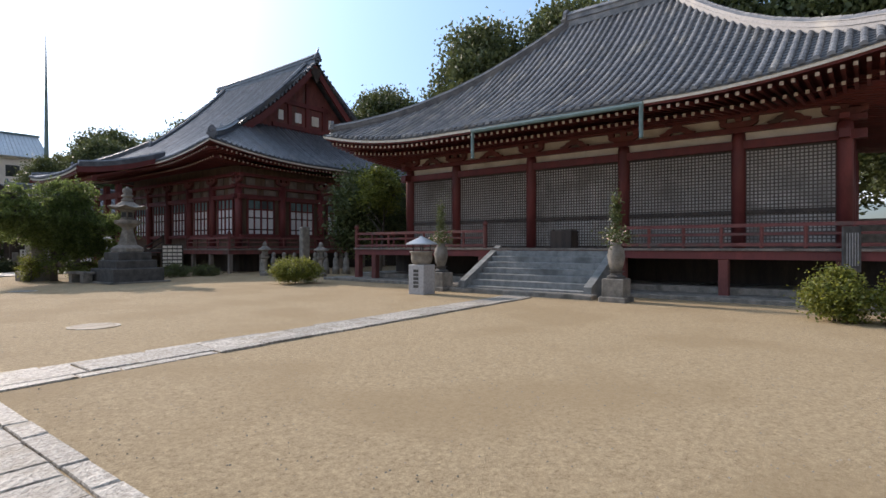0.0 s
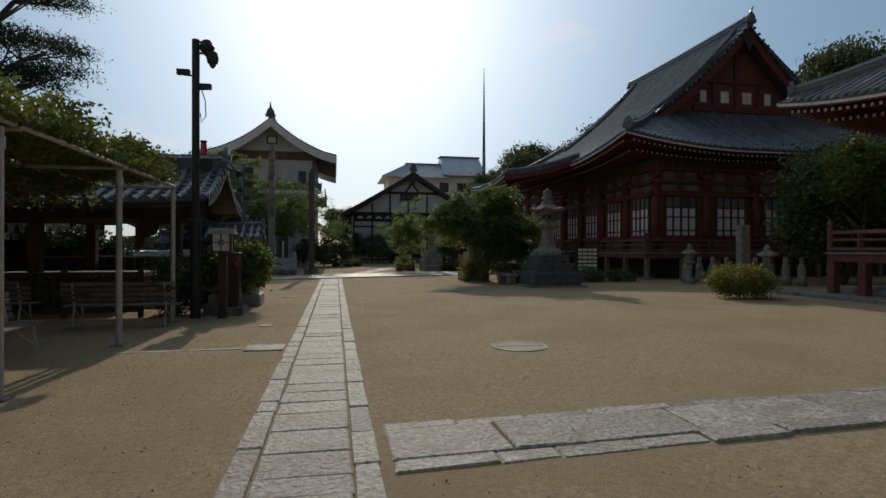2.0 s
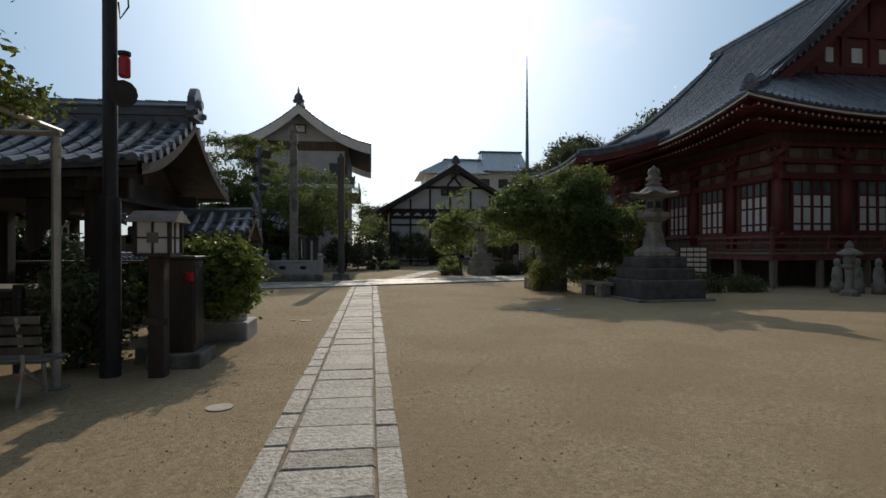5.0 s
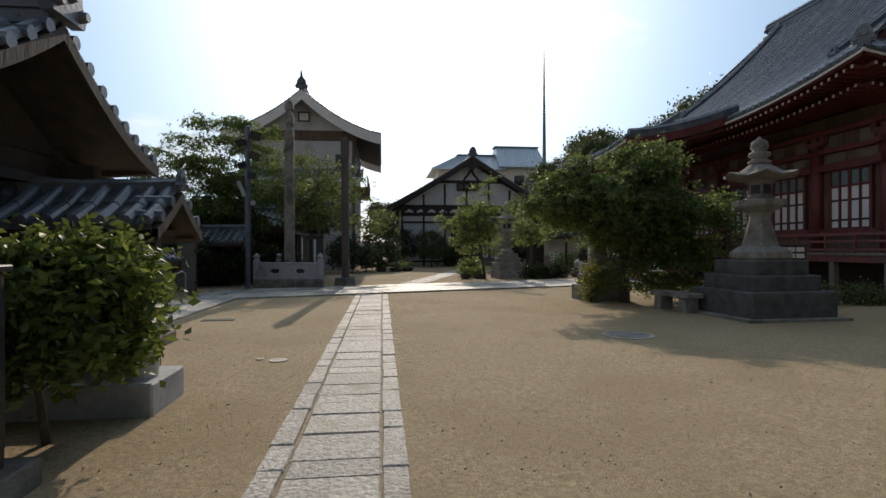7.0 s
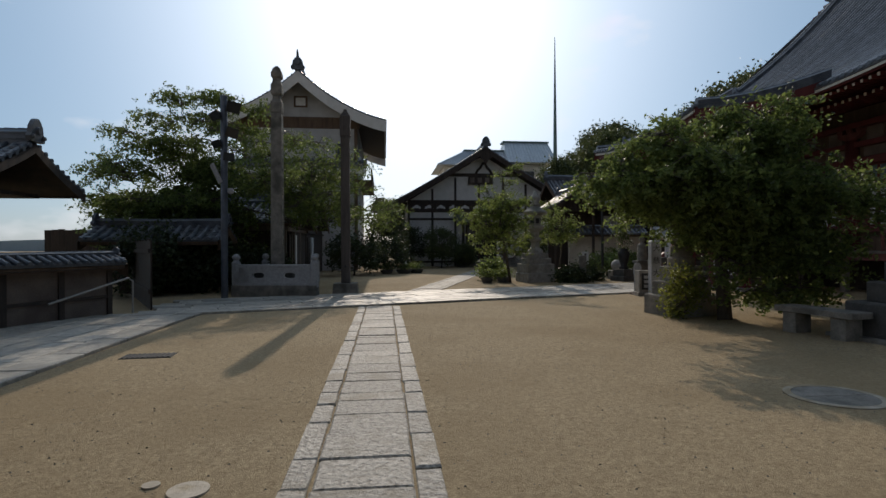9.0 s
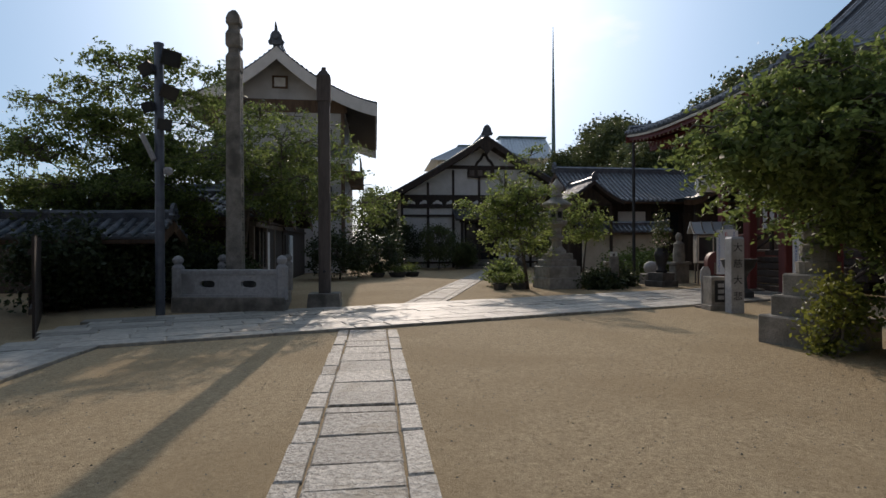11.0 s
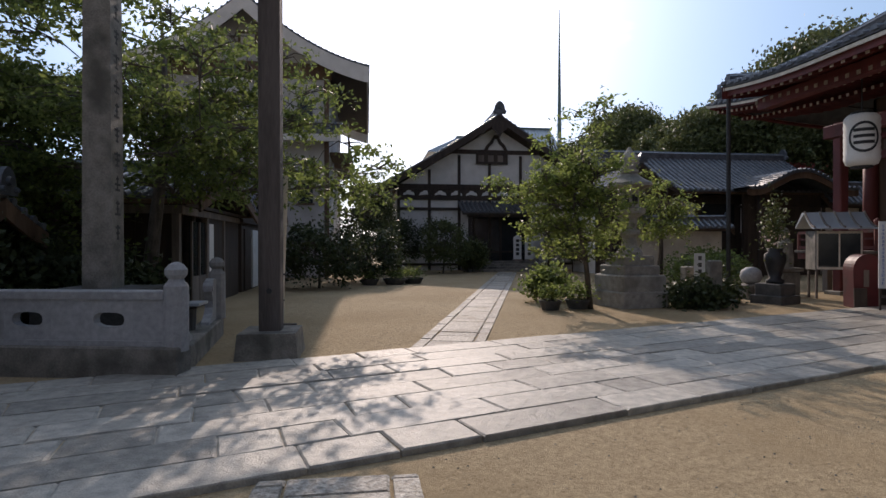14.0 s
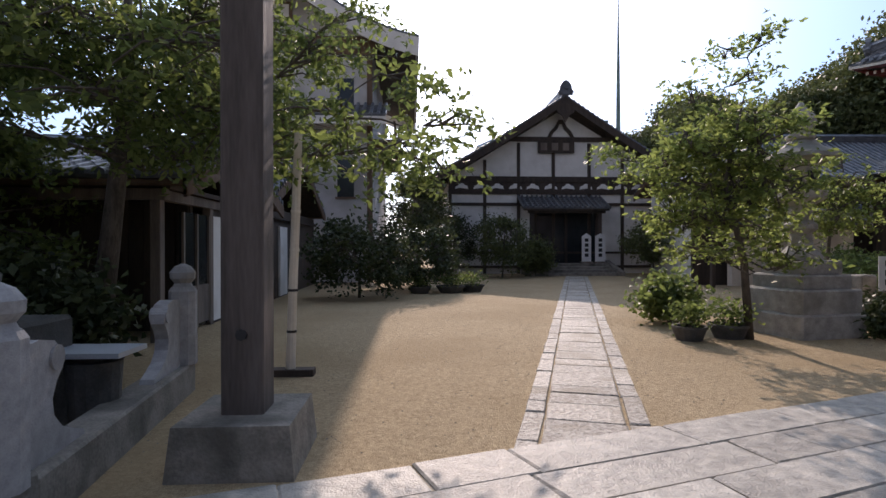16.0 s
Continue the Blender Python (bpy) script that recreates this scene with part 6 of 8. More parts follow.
for x in (-3.0, 2.75):
    part("beam", Shape().box(x - 0.09, -1.9, 2.3, x + 0.09, 1.9, 2.56, 0.01), WOOD_DARK, tz)
    part("gable_infill", Shape().prism([(-1.5, 0), (1.5, 0), (0, 0.92)], 0.06, (x, 0, 2.55), (0, 1, 0)), WOOD_DARK, tz)
    part("gable_strut", Shape().box(x - 0.07, -0.09, 2.56, x + 0.07, 0.09, 3.4), WOOD_WARM, tz)
for x in (1.9,):
    part("carved_bracket", Shape().prism([(0, 0), (0.75, 0), (0.7, -0.12), (0.5, -0.2), (0.42, -0.38), (0.2, -0.45), (0.12, -0.7), (0, -0.75)], 0.1, (1.87, -1.45, 2.22), (1, 0, 0)), WOOD_DARK, tz)
wb = thing("water_basin", "long dark stone water basin inside the pavilion", "basin", (-5.3, 18.65, 0))
part("basin", Shape().box(-1.6, -0.55, 0, 1.6, 0.55, 0.8, 0.04), STONE_DARK, wb)
part("rim", Shape().box(-1.7, -0.65, 0.8, 1.7, 0.65, 0.92, 0.02), STONE, wb)
# dark boarded counter closing the back of the pavilion
scr = thing("boarded_counter", "dark boarded timber counter behind the water pavilion", "counter", (-8.0, 20.75, 0))
for n_ in range(19):
    part("board", Shape().box(0.26 * n_, -0.02, 0, 0.26 * n_ + 0.245, 0.02, 1.22 + 0.008 * (n_ % 3)), WOOD_DARK, scr)
part("worktop", Shape().box(-0.05, -0.28, 1.24, 5.0, 0.06, 1.29, 0.01), WOOD_GREY, scr)
for n_ in range(4):
    part("post", Shape().box(1.6 * n_, 0.02, 0, 1.6 * n_ + 0.12, 0.14, 1.24, 0.01), WOOD_DARK, scr)
for i, (x, r_, h_) in enumerate(((-8.7, 0.8, 2.2), (-7.6, 0.75, 1.9), (-6.5, 0.7, 2.1), (-5.6, 0.6, 1.8))):
    crown("bush", "dark evergreen bush behind the water pavilion", (x, 21.8, 0), (0, 0, h_ * 0.55), (r_, r_ * 0.7, h_ * 0.55), 80, 60, 0.07, LEAF_EVERGREEN, (0.17, 0.17, 0.15), 160 + i, h_, r_ * 0.7, 6, 0.04, low=-0.9, category="bush", group="hedge behind the pavilion")
# small roofed stand behind the shrub
ss = thing("roofed_stand", "small dark stand under a little tiled roof", "stand", (-1.75, 19.2, 0))
sr_ = part("roof", Shape().box(-0.75, -0.4, 1.66, 0.72, 0.4, 1.72), WOOD_DARK, ss, "little tiled gable roof")
gable_pair(sr_, -0.95, 0.86, -0.63, 0.63, 1.72, 2.12, "x", TILE, 0.8, True, 0.24, 0.07, 0.3, tile=0.3, row=0.2, bargeboard=WOOD_DARK, board_h=0.12)
for x in (-0.7, 0.62):
    part("post", Shape().box(x - 0.06, -0.06, 0, x + 0.06, 0.06, 1.9, 0.01), WOOD_DARK, ss)
    part("arm", Shape().box(x - 0.05, -0.5, 1.58, x + 0.05, 0.5, 1.68), WOOD_DARK, ss)
part("ledge", Shape().box(-0.8, -0.3, 0.5, 0.75, 0.3, 0.62, 0.01), WOOD_GREY, ss)
part("ledge_body", Shape().box(-0.7, -0.22, 0, 0.5, 0.22, 0.5), WOOD_DARK, ss)
# pergola with wisteria
pg = thing("wisteria_pergola", "rusty steel pipe pergola overgrown with wisteria", "pergola", (-2.15, 9.85, 0))
for y in (-0.3, 2.76, 5.6, -2.9):
    part("post", Shape().tube([(0, y, 0), (0, y, 2.72)], 0.045, 10), STEEL, pg)
    part("pad", Shape().box(-0.1, y - 0.1, -0.02, 0.1, y + 0.1, 0.03, 0.01), STONE, pg)
    part("clamp", Shape().tube([(0, y, 2.5), (0, y, 2.62)], 0.058, 10), STEEL, pg)
    part("post", Shape().tube([(-4.2, y, 0), (-4.2, y, 2.72)], 0.045, 10), STEEL, pg)
for y in (0.0, 2.85, 5.6, -2.9):
    part("cross_pipe", Shape().tube([(0.05, y, 2.76), (-4.3, y, 2.76)], 0.03, 8), STEEL, pg)
for x in (0, -1.4, -2.8, -4.2):
    part("long_pipe", Shape().tube([(x, -3.0, 2.80), (x, 5.7, 2.80)], 0.032, 8), STEEL, pg)
g_ = np.random.default_rng(8)
ws, wtip = Shape(), []
for x, y in ((-3.3, 3.6), (-3.0, 0.4)):
    ws.tube([(x, y, 0), (x + 0.2, y - 0.15, 0.9), (x - 0.15, y + 0.1, 1.8), (x + 0.25, y, 2.75)], [0.22, 0.17, 0.14, 0.10], 10)
for n_ in range(46):
    y0, x0 = g_.uniform(-2.9, 5.2), g_.uniform(-4.2, -0.1)
    a_ = g_.uniform(0, 6.28)
    ws.tube([(x0, y0, 2.8), (x0 + 0.6 * math.cos(a_), y0 + 0.6 * math.sin(a_), 2.95 + g_.uniform(0, 0.3)), (x0 + 1.2 * math.cos(a_), y0 + 1.2 * math.sin(a_), 2.9)], [0.02, 0.014, 0.006], 4)
part("vine", ws, BARK, pg, "twisted woody vine", smooth=True)
cs_ = []
for n_ in range(7600):
    y0, x0 = g_.uniform(-3.2, 5.45), -4.5 + 4.55 * g_.random() ** 0.8
    h_ = 2.78 + 0.72 * g_.random() ** 1.4 * (0.45 + 0.55 * math.sin(y0 * 1.3 + x0 * 1.7) ** 2)
    if g_.random() < 0.12:
        h_ = 2.74 - g_.uniform(0.0, 0.22)
    d_ = np.array([g_.normal(), g_.normal(), -0.45])
    d_ /= np.linalg.norm(d_)
    for m in range(22):
        cs_.append(np.array([x0, y0, h_]) + d_ * m * 0.022 + g_.normal(size=3) * 0.045)
for n_ in range(260):
    x0, y0 = ((-3.3, 3.6), (-3.0, 0.4))[n_ % 2]
    a_, q_ = g_.uniform(0, 6.28), 0.85 * g_.random()
    h_ = 2.75 - 0.8 * g_.random() ** 1.6 * (1.1 - q_)
    for m in range(20):
        cs_.append(np.array([x0 + q_ * math.cos(a_), y0 + q_ * math.sin(a_), h_]) + g_.normal(size=3) * (0.1, 0.1, 0.08))
shoots = Shape()
for y0, z0, l_ in ((5.2, 3.15, 1.6), (4.8, 3.3, 1.3), (5.3, 3.0, 1.9), (4.2, 3.4, 1.0), (5.35, 3.3, 1.2)):
    pts_ = [(-0.9 + l_ * 0.25 * q, y0 + l_ * q * 0.9, z0 + 0.35 * math.sin(q * 2.4) * l_ * 0.4) for q in (0, 0.25, 0.5, 0.75, 1)]
    shoots.tube(pts_, [0.008, 0.007, 0.006, 0.005, 0.003], 4)
    for q in np.linspace(0, 0.85, int(l_ * 46)):
        i_ = min(int(q * 4), 3)
        p_ = np.array(pts_[i_]) + (np.array(pts_[i_ + 1]) - np.array(pts_[i_])) * (q * 4 - i_)
        cs_.append(p_ + g_.normal(size=3) * 0.05)
part("trailing_shoot", shoots, BARK, pg)
cs_ = np.array(cs_)
cs_ = cs_[(cs_[:, 2] > 2.80) | (cs_[:, 0] < -1.3)]
part("foliage", leaves_mesh("foliage", LEAF_WISTERIA, cs_, 0.042, 2.3, 0.35, 9), LEAF_WISTERIA, pg, "yellow-green wisteria leaves", kind="stuff")


def bench(loc, rz, length, mat, label):
    b = thing("park_bench", label, "bench", loc, rz, group="benches under the pergola")
    for n_ in range(4):
        part("seat_slat", Shape().box(-length / 2, -0.2 + 0.105 * n_, 0.40, length / 2, -0.11 + 0.105 * n_, 0.43, 0.006), mat, b)
    for n_ in range(4):
        part("back_slat", Shape().box(-length / 2, 0.24 + 0.015 * n_, 0.5 + 0.1 * n_, length / 2, 0.262 + 0.015 * n_, 0.57 + 0.1 * n_, 0.005), mat, b)
    for x in (-length / 2 + 0.2, length / 2 - 0.2):
        part("leg", Shape().tube([(x, -0.17, 0), (x, -0.12, 0.40)], 0.022, 6), STEEL, b)
        part("leg", Shape().tube([(x, 0.3, 0), (x, 0.2, 0.40), (x, 0.3, 0.86)], 0.022, 6), STEEL, b)
        part("brace", Shape().tube([(x, -0.16, 0.08), (x, 0.22, 0.38)], 0.016, 6), STEEL, b)


bench((-2.9, 15.0, 0), 180, 2.0, WOOD_GREY, "weathered pale slatted park bench under the pergola")
bench((-3.3, 11.6, 0), 90, 1.8, WOOD_GREY, "old grey slatted park bench under the pergola")
bench((-5.6, 15.6, 0), 180, 1.8, WOOD_GREY, "old grey slatted park bench under the pergola")
# dark rail fence behind the benches
fn = thing("timber_fence", "dark low timber rail fence behind the benches", "fence", (-7.6, 16.35, 0))
for z in (0.12, 0.5, 0.92):
    part("rail", Shape().box(0, -0.03, z, 4.6, 0.03, z + 0.08, 0.008), WOOD_DARK, fn)
for n_ in range(4):
    part("post", Shape().box(1.5 * n_, -0.05, 0, 1.5 * n_ + 0.1, 0.05, 1.08, 0.01), WOOD_DARK, fn)
for n_ in range(30):
    part("baluster", Shape().box(0.12 + 0.15 * n_, -0.02, 0.2, 0.17 + 0.15 * n_, 0.02, 0.92), WOOD_DARK, fn)
# tall lamp and camera pole
lp = thing("lamp_pole", "dark steel pole with floodlights and cameras", "pole", (-1.84, 15.98, 0))
lp.scale = (0.95, 0.95, 0.965)
part("pole", Shape().tube([(0, 0, 0), (0, 0, 2.2), (0, 0, 2.21), (0, 0, 6.25)], [0.12, 0.12, 0.085, 0.085], 12), BLACK, lp)
for h_, o, s_ in ((6.0, 0.24, 1.0), (5.75, 0.36, 0.8)):
    lm = part("floodlight", Shape().lathe([(0.05, h_ - 0.05), (0.14 * s_, h_), (0.17 * s_, h_ + 0.1), (0.1, h_ + 0.24), (0.03, h_ + 0.27)], o, 0.0, 14), BLACK, lp)
    part("arm", Shape().tube([(0.05, 0, h_ + 0.2), (o, 0, h_ + 0.22)], 0.025, 6), BLACK, lm)
    part("lens", Shape().lathe([(0.02, h_ - 0.12), (0.09 * s_, h_ - 0.06), (0.11 * s_, h_ - 0.01)], o, 0, 12), GLASS_DARK, lm)
for h_, o in ((5.45, -0.24), (5.15, 0.22)):
    cm = part("security_camera", Shape().box(o - 0.16, -0.06, h_, o + 0.12, 0.06, h_ + 0.12, 0.01), BLACK, lp)
    part("arm", Shape().tube([(0, 0, h_ - 0.02), (o, 0, h_)], 0.02, 6), BLACK, cm)
part("cable", Shape().tube([(0.1, 0, 5.2), (0.2, 0, 4.9), (0.22, 0, 4.55), (0.12, 0, 4.4), (0.1, 0, 4.6)], 0.012, 5), BLACK, lp)
RED_LAMP = material("red_lamp_plastic", (0.35, 0.01, 0.02), (0.5, 0.02, 0.03), 0.25, 4, 0.0)
al = part("alarm_lamp", Shape().lathe([(0.06, 3.68), (0.07, 3.7), (0.07, 3.9), (0.05, 3.95)], 0.17, 0, 12), RED_LAMP, lp, "red alarm lamp")
part("cap", Shape().lathe([(0.075, 3.95), (0.075, 3.99)], 0.17, 0, 12), BLACK, al)
sp = part("loudspeaker", Shape().lathe([(0.05, 0), (0.06, 0.15), (0.16, 0.34)], 0, 0, 12), BLACK, lp)
sp.matrix_basis = pose(0.1, -0.05, 3.45, 100, 0, 35)
# paper-sided lantern on a post, with a dark cabinet beside it
wl_ = thing("wooden_lantern", "wooden post lantern with white paper sides", "lantern", (-1.27, 15.9, 0))
part("post", Shape().box(-0.09, -0.09, 0, 0.09, 0.09, 1.42, 0.01), WOOD_DARK, wl_)
part("post_board", Shape().box(-0.14, -0.12, 0.62, 0.14, -0.09, 0.7), WOOD_DARK, wl_)
bx = part("lamp_box", Shape().box(-0.2, -0.2, 1.42, 0.2, 0.2, 1.46), WOOD_DARK, wl_)
part("paper", Shape().box(-0.175, -0.175, 1.46, 0.175, 0.175, 1.82), PAPER, bx, "white paper sides")
for x, y in ((-0.19, -0.19), (0.19, -0.19), (0.19, 0.19), (-0.19, 0.19)):
    part("corner", Shape().box(x - 0.02, y - 0.02, 1.46, x + 0.02, y + 0.02, 1.82), WOOD_DARK, bx)
for y in (-0.182, 0.182):
    part("bar", Shape().box(-0.19, y - 0.008, 1.63, 0.19, y + 0.008, 1.65), WOOD_DARK, bx)
    part("bar", Shape().box(-0.012, y - 0.008, 1.46, 0.012, y + 0.008, 1.82), WOOD_DARK, bx)
    part("crest", Shape().box(-0.06, y - 0.01, 1.58, 0.06, y + 0.01, 1.70), STONE, bx)
for x in (-0.182, 0.182):
    part("bar", Shape().box(x - 0.008, -0.19, 1.63, x + 0.008, 0.19, 1.65), WOOD_DARK, bx)
    part("bar", Shape().box(x - 0.008, -0.012, 1.46, x + 0.008, 0.012, 1.82), WOOD_DARK, bx)
part("lantern_roof", Shape().hexa([(-0.28, -0.28, 1.82), (0.28, -0.28, 1.82), (0.28, 0.28, 1.82), (-0.28, 0.28, 1.82)], [(-0.26, -0.03, 1.96), (0.26, -0.03, 1.96), (0.26, 0.03, 1.96), (-0.26, 0.03, 1.96)]), WOOD_GREY, wl_, "grey weathered roof")
hc = thing("hydrant_cabinet", "dark cabinet on a concrete base with a small red lamp", "cabinet", (-1.24, 16.62, 0))
part("base", Shape().box(-0.32, -0.36, 0, 0.32, 0.36, 0.18, 0.015), STONE, hc)
part("body", Shape().box(-0.2, -0.2, 0.18, 0.2, 0.2, 1.38, 0.015), WOOD_DARK, hc)
part("door", Shape().box(0.202, -0.17, 0.3, 0.214, 0.17, 1.28), BLACK, hc)
part("top", Shape().box(-0.23, -0.23, 1.38, 0.23, 0.23, 1.42, 0.01), BLACK, hc)
part("red_lamp", Shape().lathe([(0.05, 1.1), (0.06, 1.12), (0.05, 1.2), (0.02, 1.22)], 0.16, -0.23, 10), RED_LAMP, hc)
# stone-edged planter and its shrub
PAIL = material("pale_bucket", (0.50, 0.50, 0.49), (0.62, 0.62, 0.60), 0.45, 3.0, 0.05, stain=(0.40, 0.38, 0.34), stain_scale=2.0)
pl = thing("stone_planter", "low grey stone planter block", "planter", (-1.35, 18.75, 0))
part("block", Shape().box(-0.75, -0.4, 0, 0.55, 0.4, 0.3, 0.02), STONE_PALE, pl)
part("can", Shape().lathe([(0.16, 0.3), (0.19, 0.72), (0.2, 0.73), (0.205, 0.76), (0.195, 0.79), (0.205, 0.82), (0.19, 0.82), (0.17, 0.5)], 0.32, -0.1, 20), PAIL, pl, "pale grey bucket")
crown("shrub", "glossy bright green shrub beside the path", (-1.34, 17.75, 0), (0, 0, 1.02), (0.98, 0.92, 0.68), 330, 38, 0.052, LEAF_GLOSSY, (0.11, 0.11, 0.09), 64, 1.4, 0.7, 12, 0.035, low=-0.75, category="shrub", long=2.0, droop=-0.15)
st2 = thing("stone_block", "grey stone block beside the path", "stone", (-1.55, 16.9, 0))
part("block", Shape().box(-0.3, -0.25, 0, 0.3, 0.25, 0.22, 0.02), STONE, st2)
shrub("shrub", "dark green shrub beside the lamp pole", (-2.4, 16.5, 0), 0.55, 1.25, 65, 70, LEAF_WOOD, 60)

# ---- beyond: enclosure, pillar, poles ----
ec = thing("stone_enclosure", "pale stone balustrade round a stone pillar", "balustrade", (-1.11, 34.15, 0), -12)
part("plinth", Shape().box(-2.62, 0, 0, 0.1, 0.3, 0.36, 0.02), STONE, ec)
SIDE = pose(0, 0.15, 0, 0, 0, 18.5)
part("plinth", Shape().box(-0.2, 0.16, 0, 0.1, 3.1, 0.3, 0.02), STONE, ec).matrix_basis = SIDE
part("plinth", Shape().box(-2.62, 0.3, 0, -2.3, 2.5, 0.3, 0.02), STONE_PALE, ec)


def holed_panel(owner, x0, x1, z0, z1, y0, y1, holes, rx_, rz_):
    """An upright stone panel with oval holes right through it."""
    nseg = 16
    xs_ = sorted([x0, x1] + [h_ + e * (rx_ + 0.1) for h_ in holes for e in (-1, 1)])
    zc = (z0 + z1) / 2
    edges = list(zip(xs_, xs_[1:]))
    for a_, b_ in edges:
        hole = next((h_ for h_ in holes if a_ < h_ < b_), None)
        if hole is None:
            part("panel", Shape().box(a_, y0, z0, b_, y1, z1), STONE_PALE, owner)
            continue
        ang = [2 * math.pi * q / nseg for q in range(nseg)]
        inner = [(hole + rx_ * math.copysign(abs(math.cos(t)) ** 0.7, math.cos(t)), zc + rz_ * math.copysign(abs(math.sin(t)) ** 0.7, math.sin(t))) for t in ang]
        outer = []
        for t in ang:
            c_, s_ = math.cos(t), math.sin(t)
            m_ = 1 / max(abs(c_), abs(s_))
            outer.append((hole + (b_ - a_) / 2 * c_ * m_, zc + (z1 - z0) / 2 * s_ * m_))
        v = [(x, y, z) for y in (y0, y1) for ring in (inner, outer) for x, z in ring]
        f = []
        for q in range(nseg):
            r = (q + 1) % nseg
            f += [(q, nseg + q, nseg + r, r), (2 * nseg + q, 2 * nseg + r, 3 * nseg + r, 3 * nseg + q), (q, r, 2 * nseg + r, 2 * nseg + q), (nseg + q, 3 * nseg + q, 3 * nseg + r, nseg + r)]
        part("panel", Shape().add(v, f), STONE_PALE, owner)


holed_panel(ec, -2.42, -0.1, 0.42, 0.9, 0.09, 0.2, (-1.78, -0.78), 0.19, 0.085)
part("top_rail", Shape().box(-2.42, 0.06, 0.9, -0.1, 0.23, 1.0, 0.015), STONE_PALE, ec)
part("bottom_rail", Shape().box(-2.42, 0.06, 0.36, -0.1, 0.23, 0.42), STONE_PALE, ec)
for x, y in ((-2.52, 0.15), (0.0, 0.15), (-0.93, 2.97), (-2.52, 2.3)):
    s = Shape().lathe([(0.135, 0.3), (0.135, 1.05), (0.11, 1.09)], x, y, 10)
    s.lathe([(0.10, 1.09), (0.08, 1.13), (0.12, 1.18), (0.125, 1.24), (0.08, 1.30), (0.02, 1.33)], x, y, 10)
    part("post", s, STONE_PALE, ec, smooth=False)
for y0, y1 in ((0.12, 0.85), (2.86, 2.1)):
    scroll = ((0.0, 0.97), (0.22, 0.99), (0.38, 0.96), (0.47, 0.88), (0.47, 0.79), (0.40, 0.72), (0.355, 0.63), (0.37, 0.53), (0.46, 0.44), (0.6, 0.38), (0.72, 0.34), (0.74, 0.30), (0.0, 0.30))
    part("scrolled_panel", Shape().prism([(y0 + (y1 - y0) * q_ / 0.74, z_) for q_, z_ in scroll], 0.12, (-0.04, 0, 0), (0, 1, 0)), STONE_PALE, ec, "scroll-shaped side panel").matrix_basis = SIDE
    part("scroll_boss", Shape().tube([(-0.115, y0 + (y1 - y0) * 0.53, 0.86), (0.035, y0 + (y1 - y0) * 0.53, 0.86)], 0.075, 12), STONE_PALE, ec).matrix_basis = SIDE
pot = thing("bucket", "old dark bucket inside the stone enclosure", "bucket", (-1.55, 35.95, 0.0))
part("body", Shape().lathe([(0.17, 0), (0.2, 0.6), (0.21, 0.61), (0.19, 0.61)], 0, 0, 14), STONE_DARK, pot)
part("lid", Shape().box(-0.3, -0.22, 0.66, 0.3, 0.22, 0.7), METAL_ROOF, pot, "loose sheet of metal")
part("support", Shape().box(-0.1, -0.1, 0.6, 0.1, 0.1, 0.66), STONE_DARK, pot)
sp_ = thing("stone_pillar", "tall square inscribed stone pillar", "pillar", (-2.42, 35.55, 0))
part("base", Shape().box(-0.6, -0.6, 0, 0.6, 0.6, 0.95, 0.03), STONE_DARK, sp_)
part("shaft", Shape().hexa([(-0.185, -0.185, 0.95), (0.185, -0.185, 0.95), (0.185, 0.185, 0.95), (-0.185, 0.185, 0.95)], [(-0.165, -0.165, 5.9), (0.165, -0.165, 5.9), (0.165, 0.165, 5.9), (-0.165, 0.165, 5.9)]), STONE, sp_)
for z0, z1 in ((5.9, 6.38), (6.5, 6.95)):
    part("head_block", Shape().lathe([(0.2, z0), (0.245, z0 + 0.05), (0.245, z1 - 0.12), (0.17, z1), (0.17, z1 + 0.12)], 0, 0, 4, turn=math.pi / 4), STONE, sp_)
part("cap", Shape().lathe([(0.17, 7.05), (0.235, 7.1), (0.235, 7.22), (0.16, 7.38), (0.05, 7.47)], 0, 0, 4, turn=math.pi / 4), STONE, sp_)
for n_ in range(14):
    z_, x_ = 1.6 + 0.33 * n_, 0.184 - 0.0015 * n_
    for k_ in range(3):
        w_ = 0.035 + 0.05 * ((n_ * 7 + k_ * 5) % 4) / 3
        part("carved_mark", Shape().box(x_ - 0.02, -w_, z_ + 0.075 * k_, x_ + 0.001, w_, z_ + 0.075 * k_ + 0.03), STONE_DARK, sp_)
    part("carved_mark", Shape().box(x_ - 0.02, -0.015, z_, x_ + 0.001, 0.015, z_ + 0.2), STONE_DARK, sp_)
tp = thing("timber_post", "tall square weathered timber post on a stone block", "post", (-0.21, 35.45, 0))
part("block", Shape().hexa([(-0.41, -0.42, 0), (0.41, -0.42, 0), (0.41, 0.42, 0), (-0.41, 0.42, 0)], [(-0.375, -0.39, 0.35), (0.375, -0.39, 0.35), (0.375, 0.39, 0.35), (-0.375, 0.39, 0.35)]), STONE, tp, "worn stone block")
part("shaft", Shape().box(-0.145, -0.145, 0.35, 0.145, 0.145, 5.4, 0.012), POST_DARK, tp)
part("head", Shape().box(-0.17, -0.17, 5.2, 0.17, 0.17, 5.86, 0.02), POST_DARK, tp)
part("tip", Shape().lathe([(0.22, 5.86), (0.09, 6.0), (0.07, 6.08)], 0, 0, 4, turn=math.pi / 4), POST_DARK, tp)
part("bolt", Shape().tube([(0, -0.17, 0.9), (0, -0.15, 0.9)], 0.04, 8), BLACK, tp)
bp_ = thing("bamboo_prop", "yellowed bamboo prop tied under a branch", "prop", (-0.47, 37.95, 0))
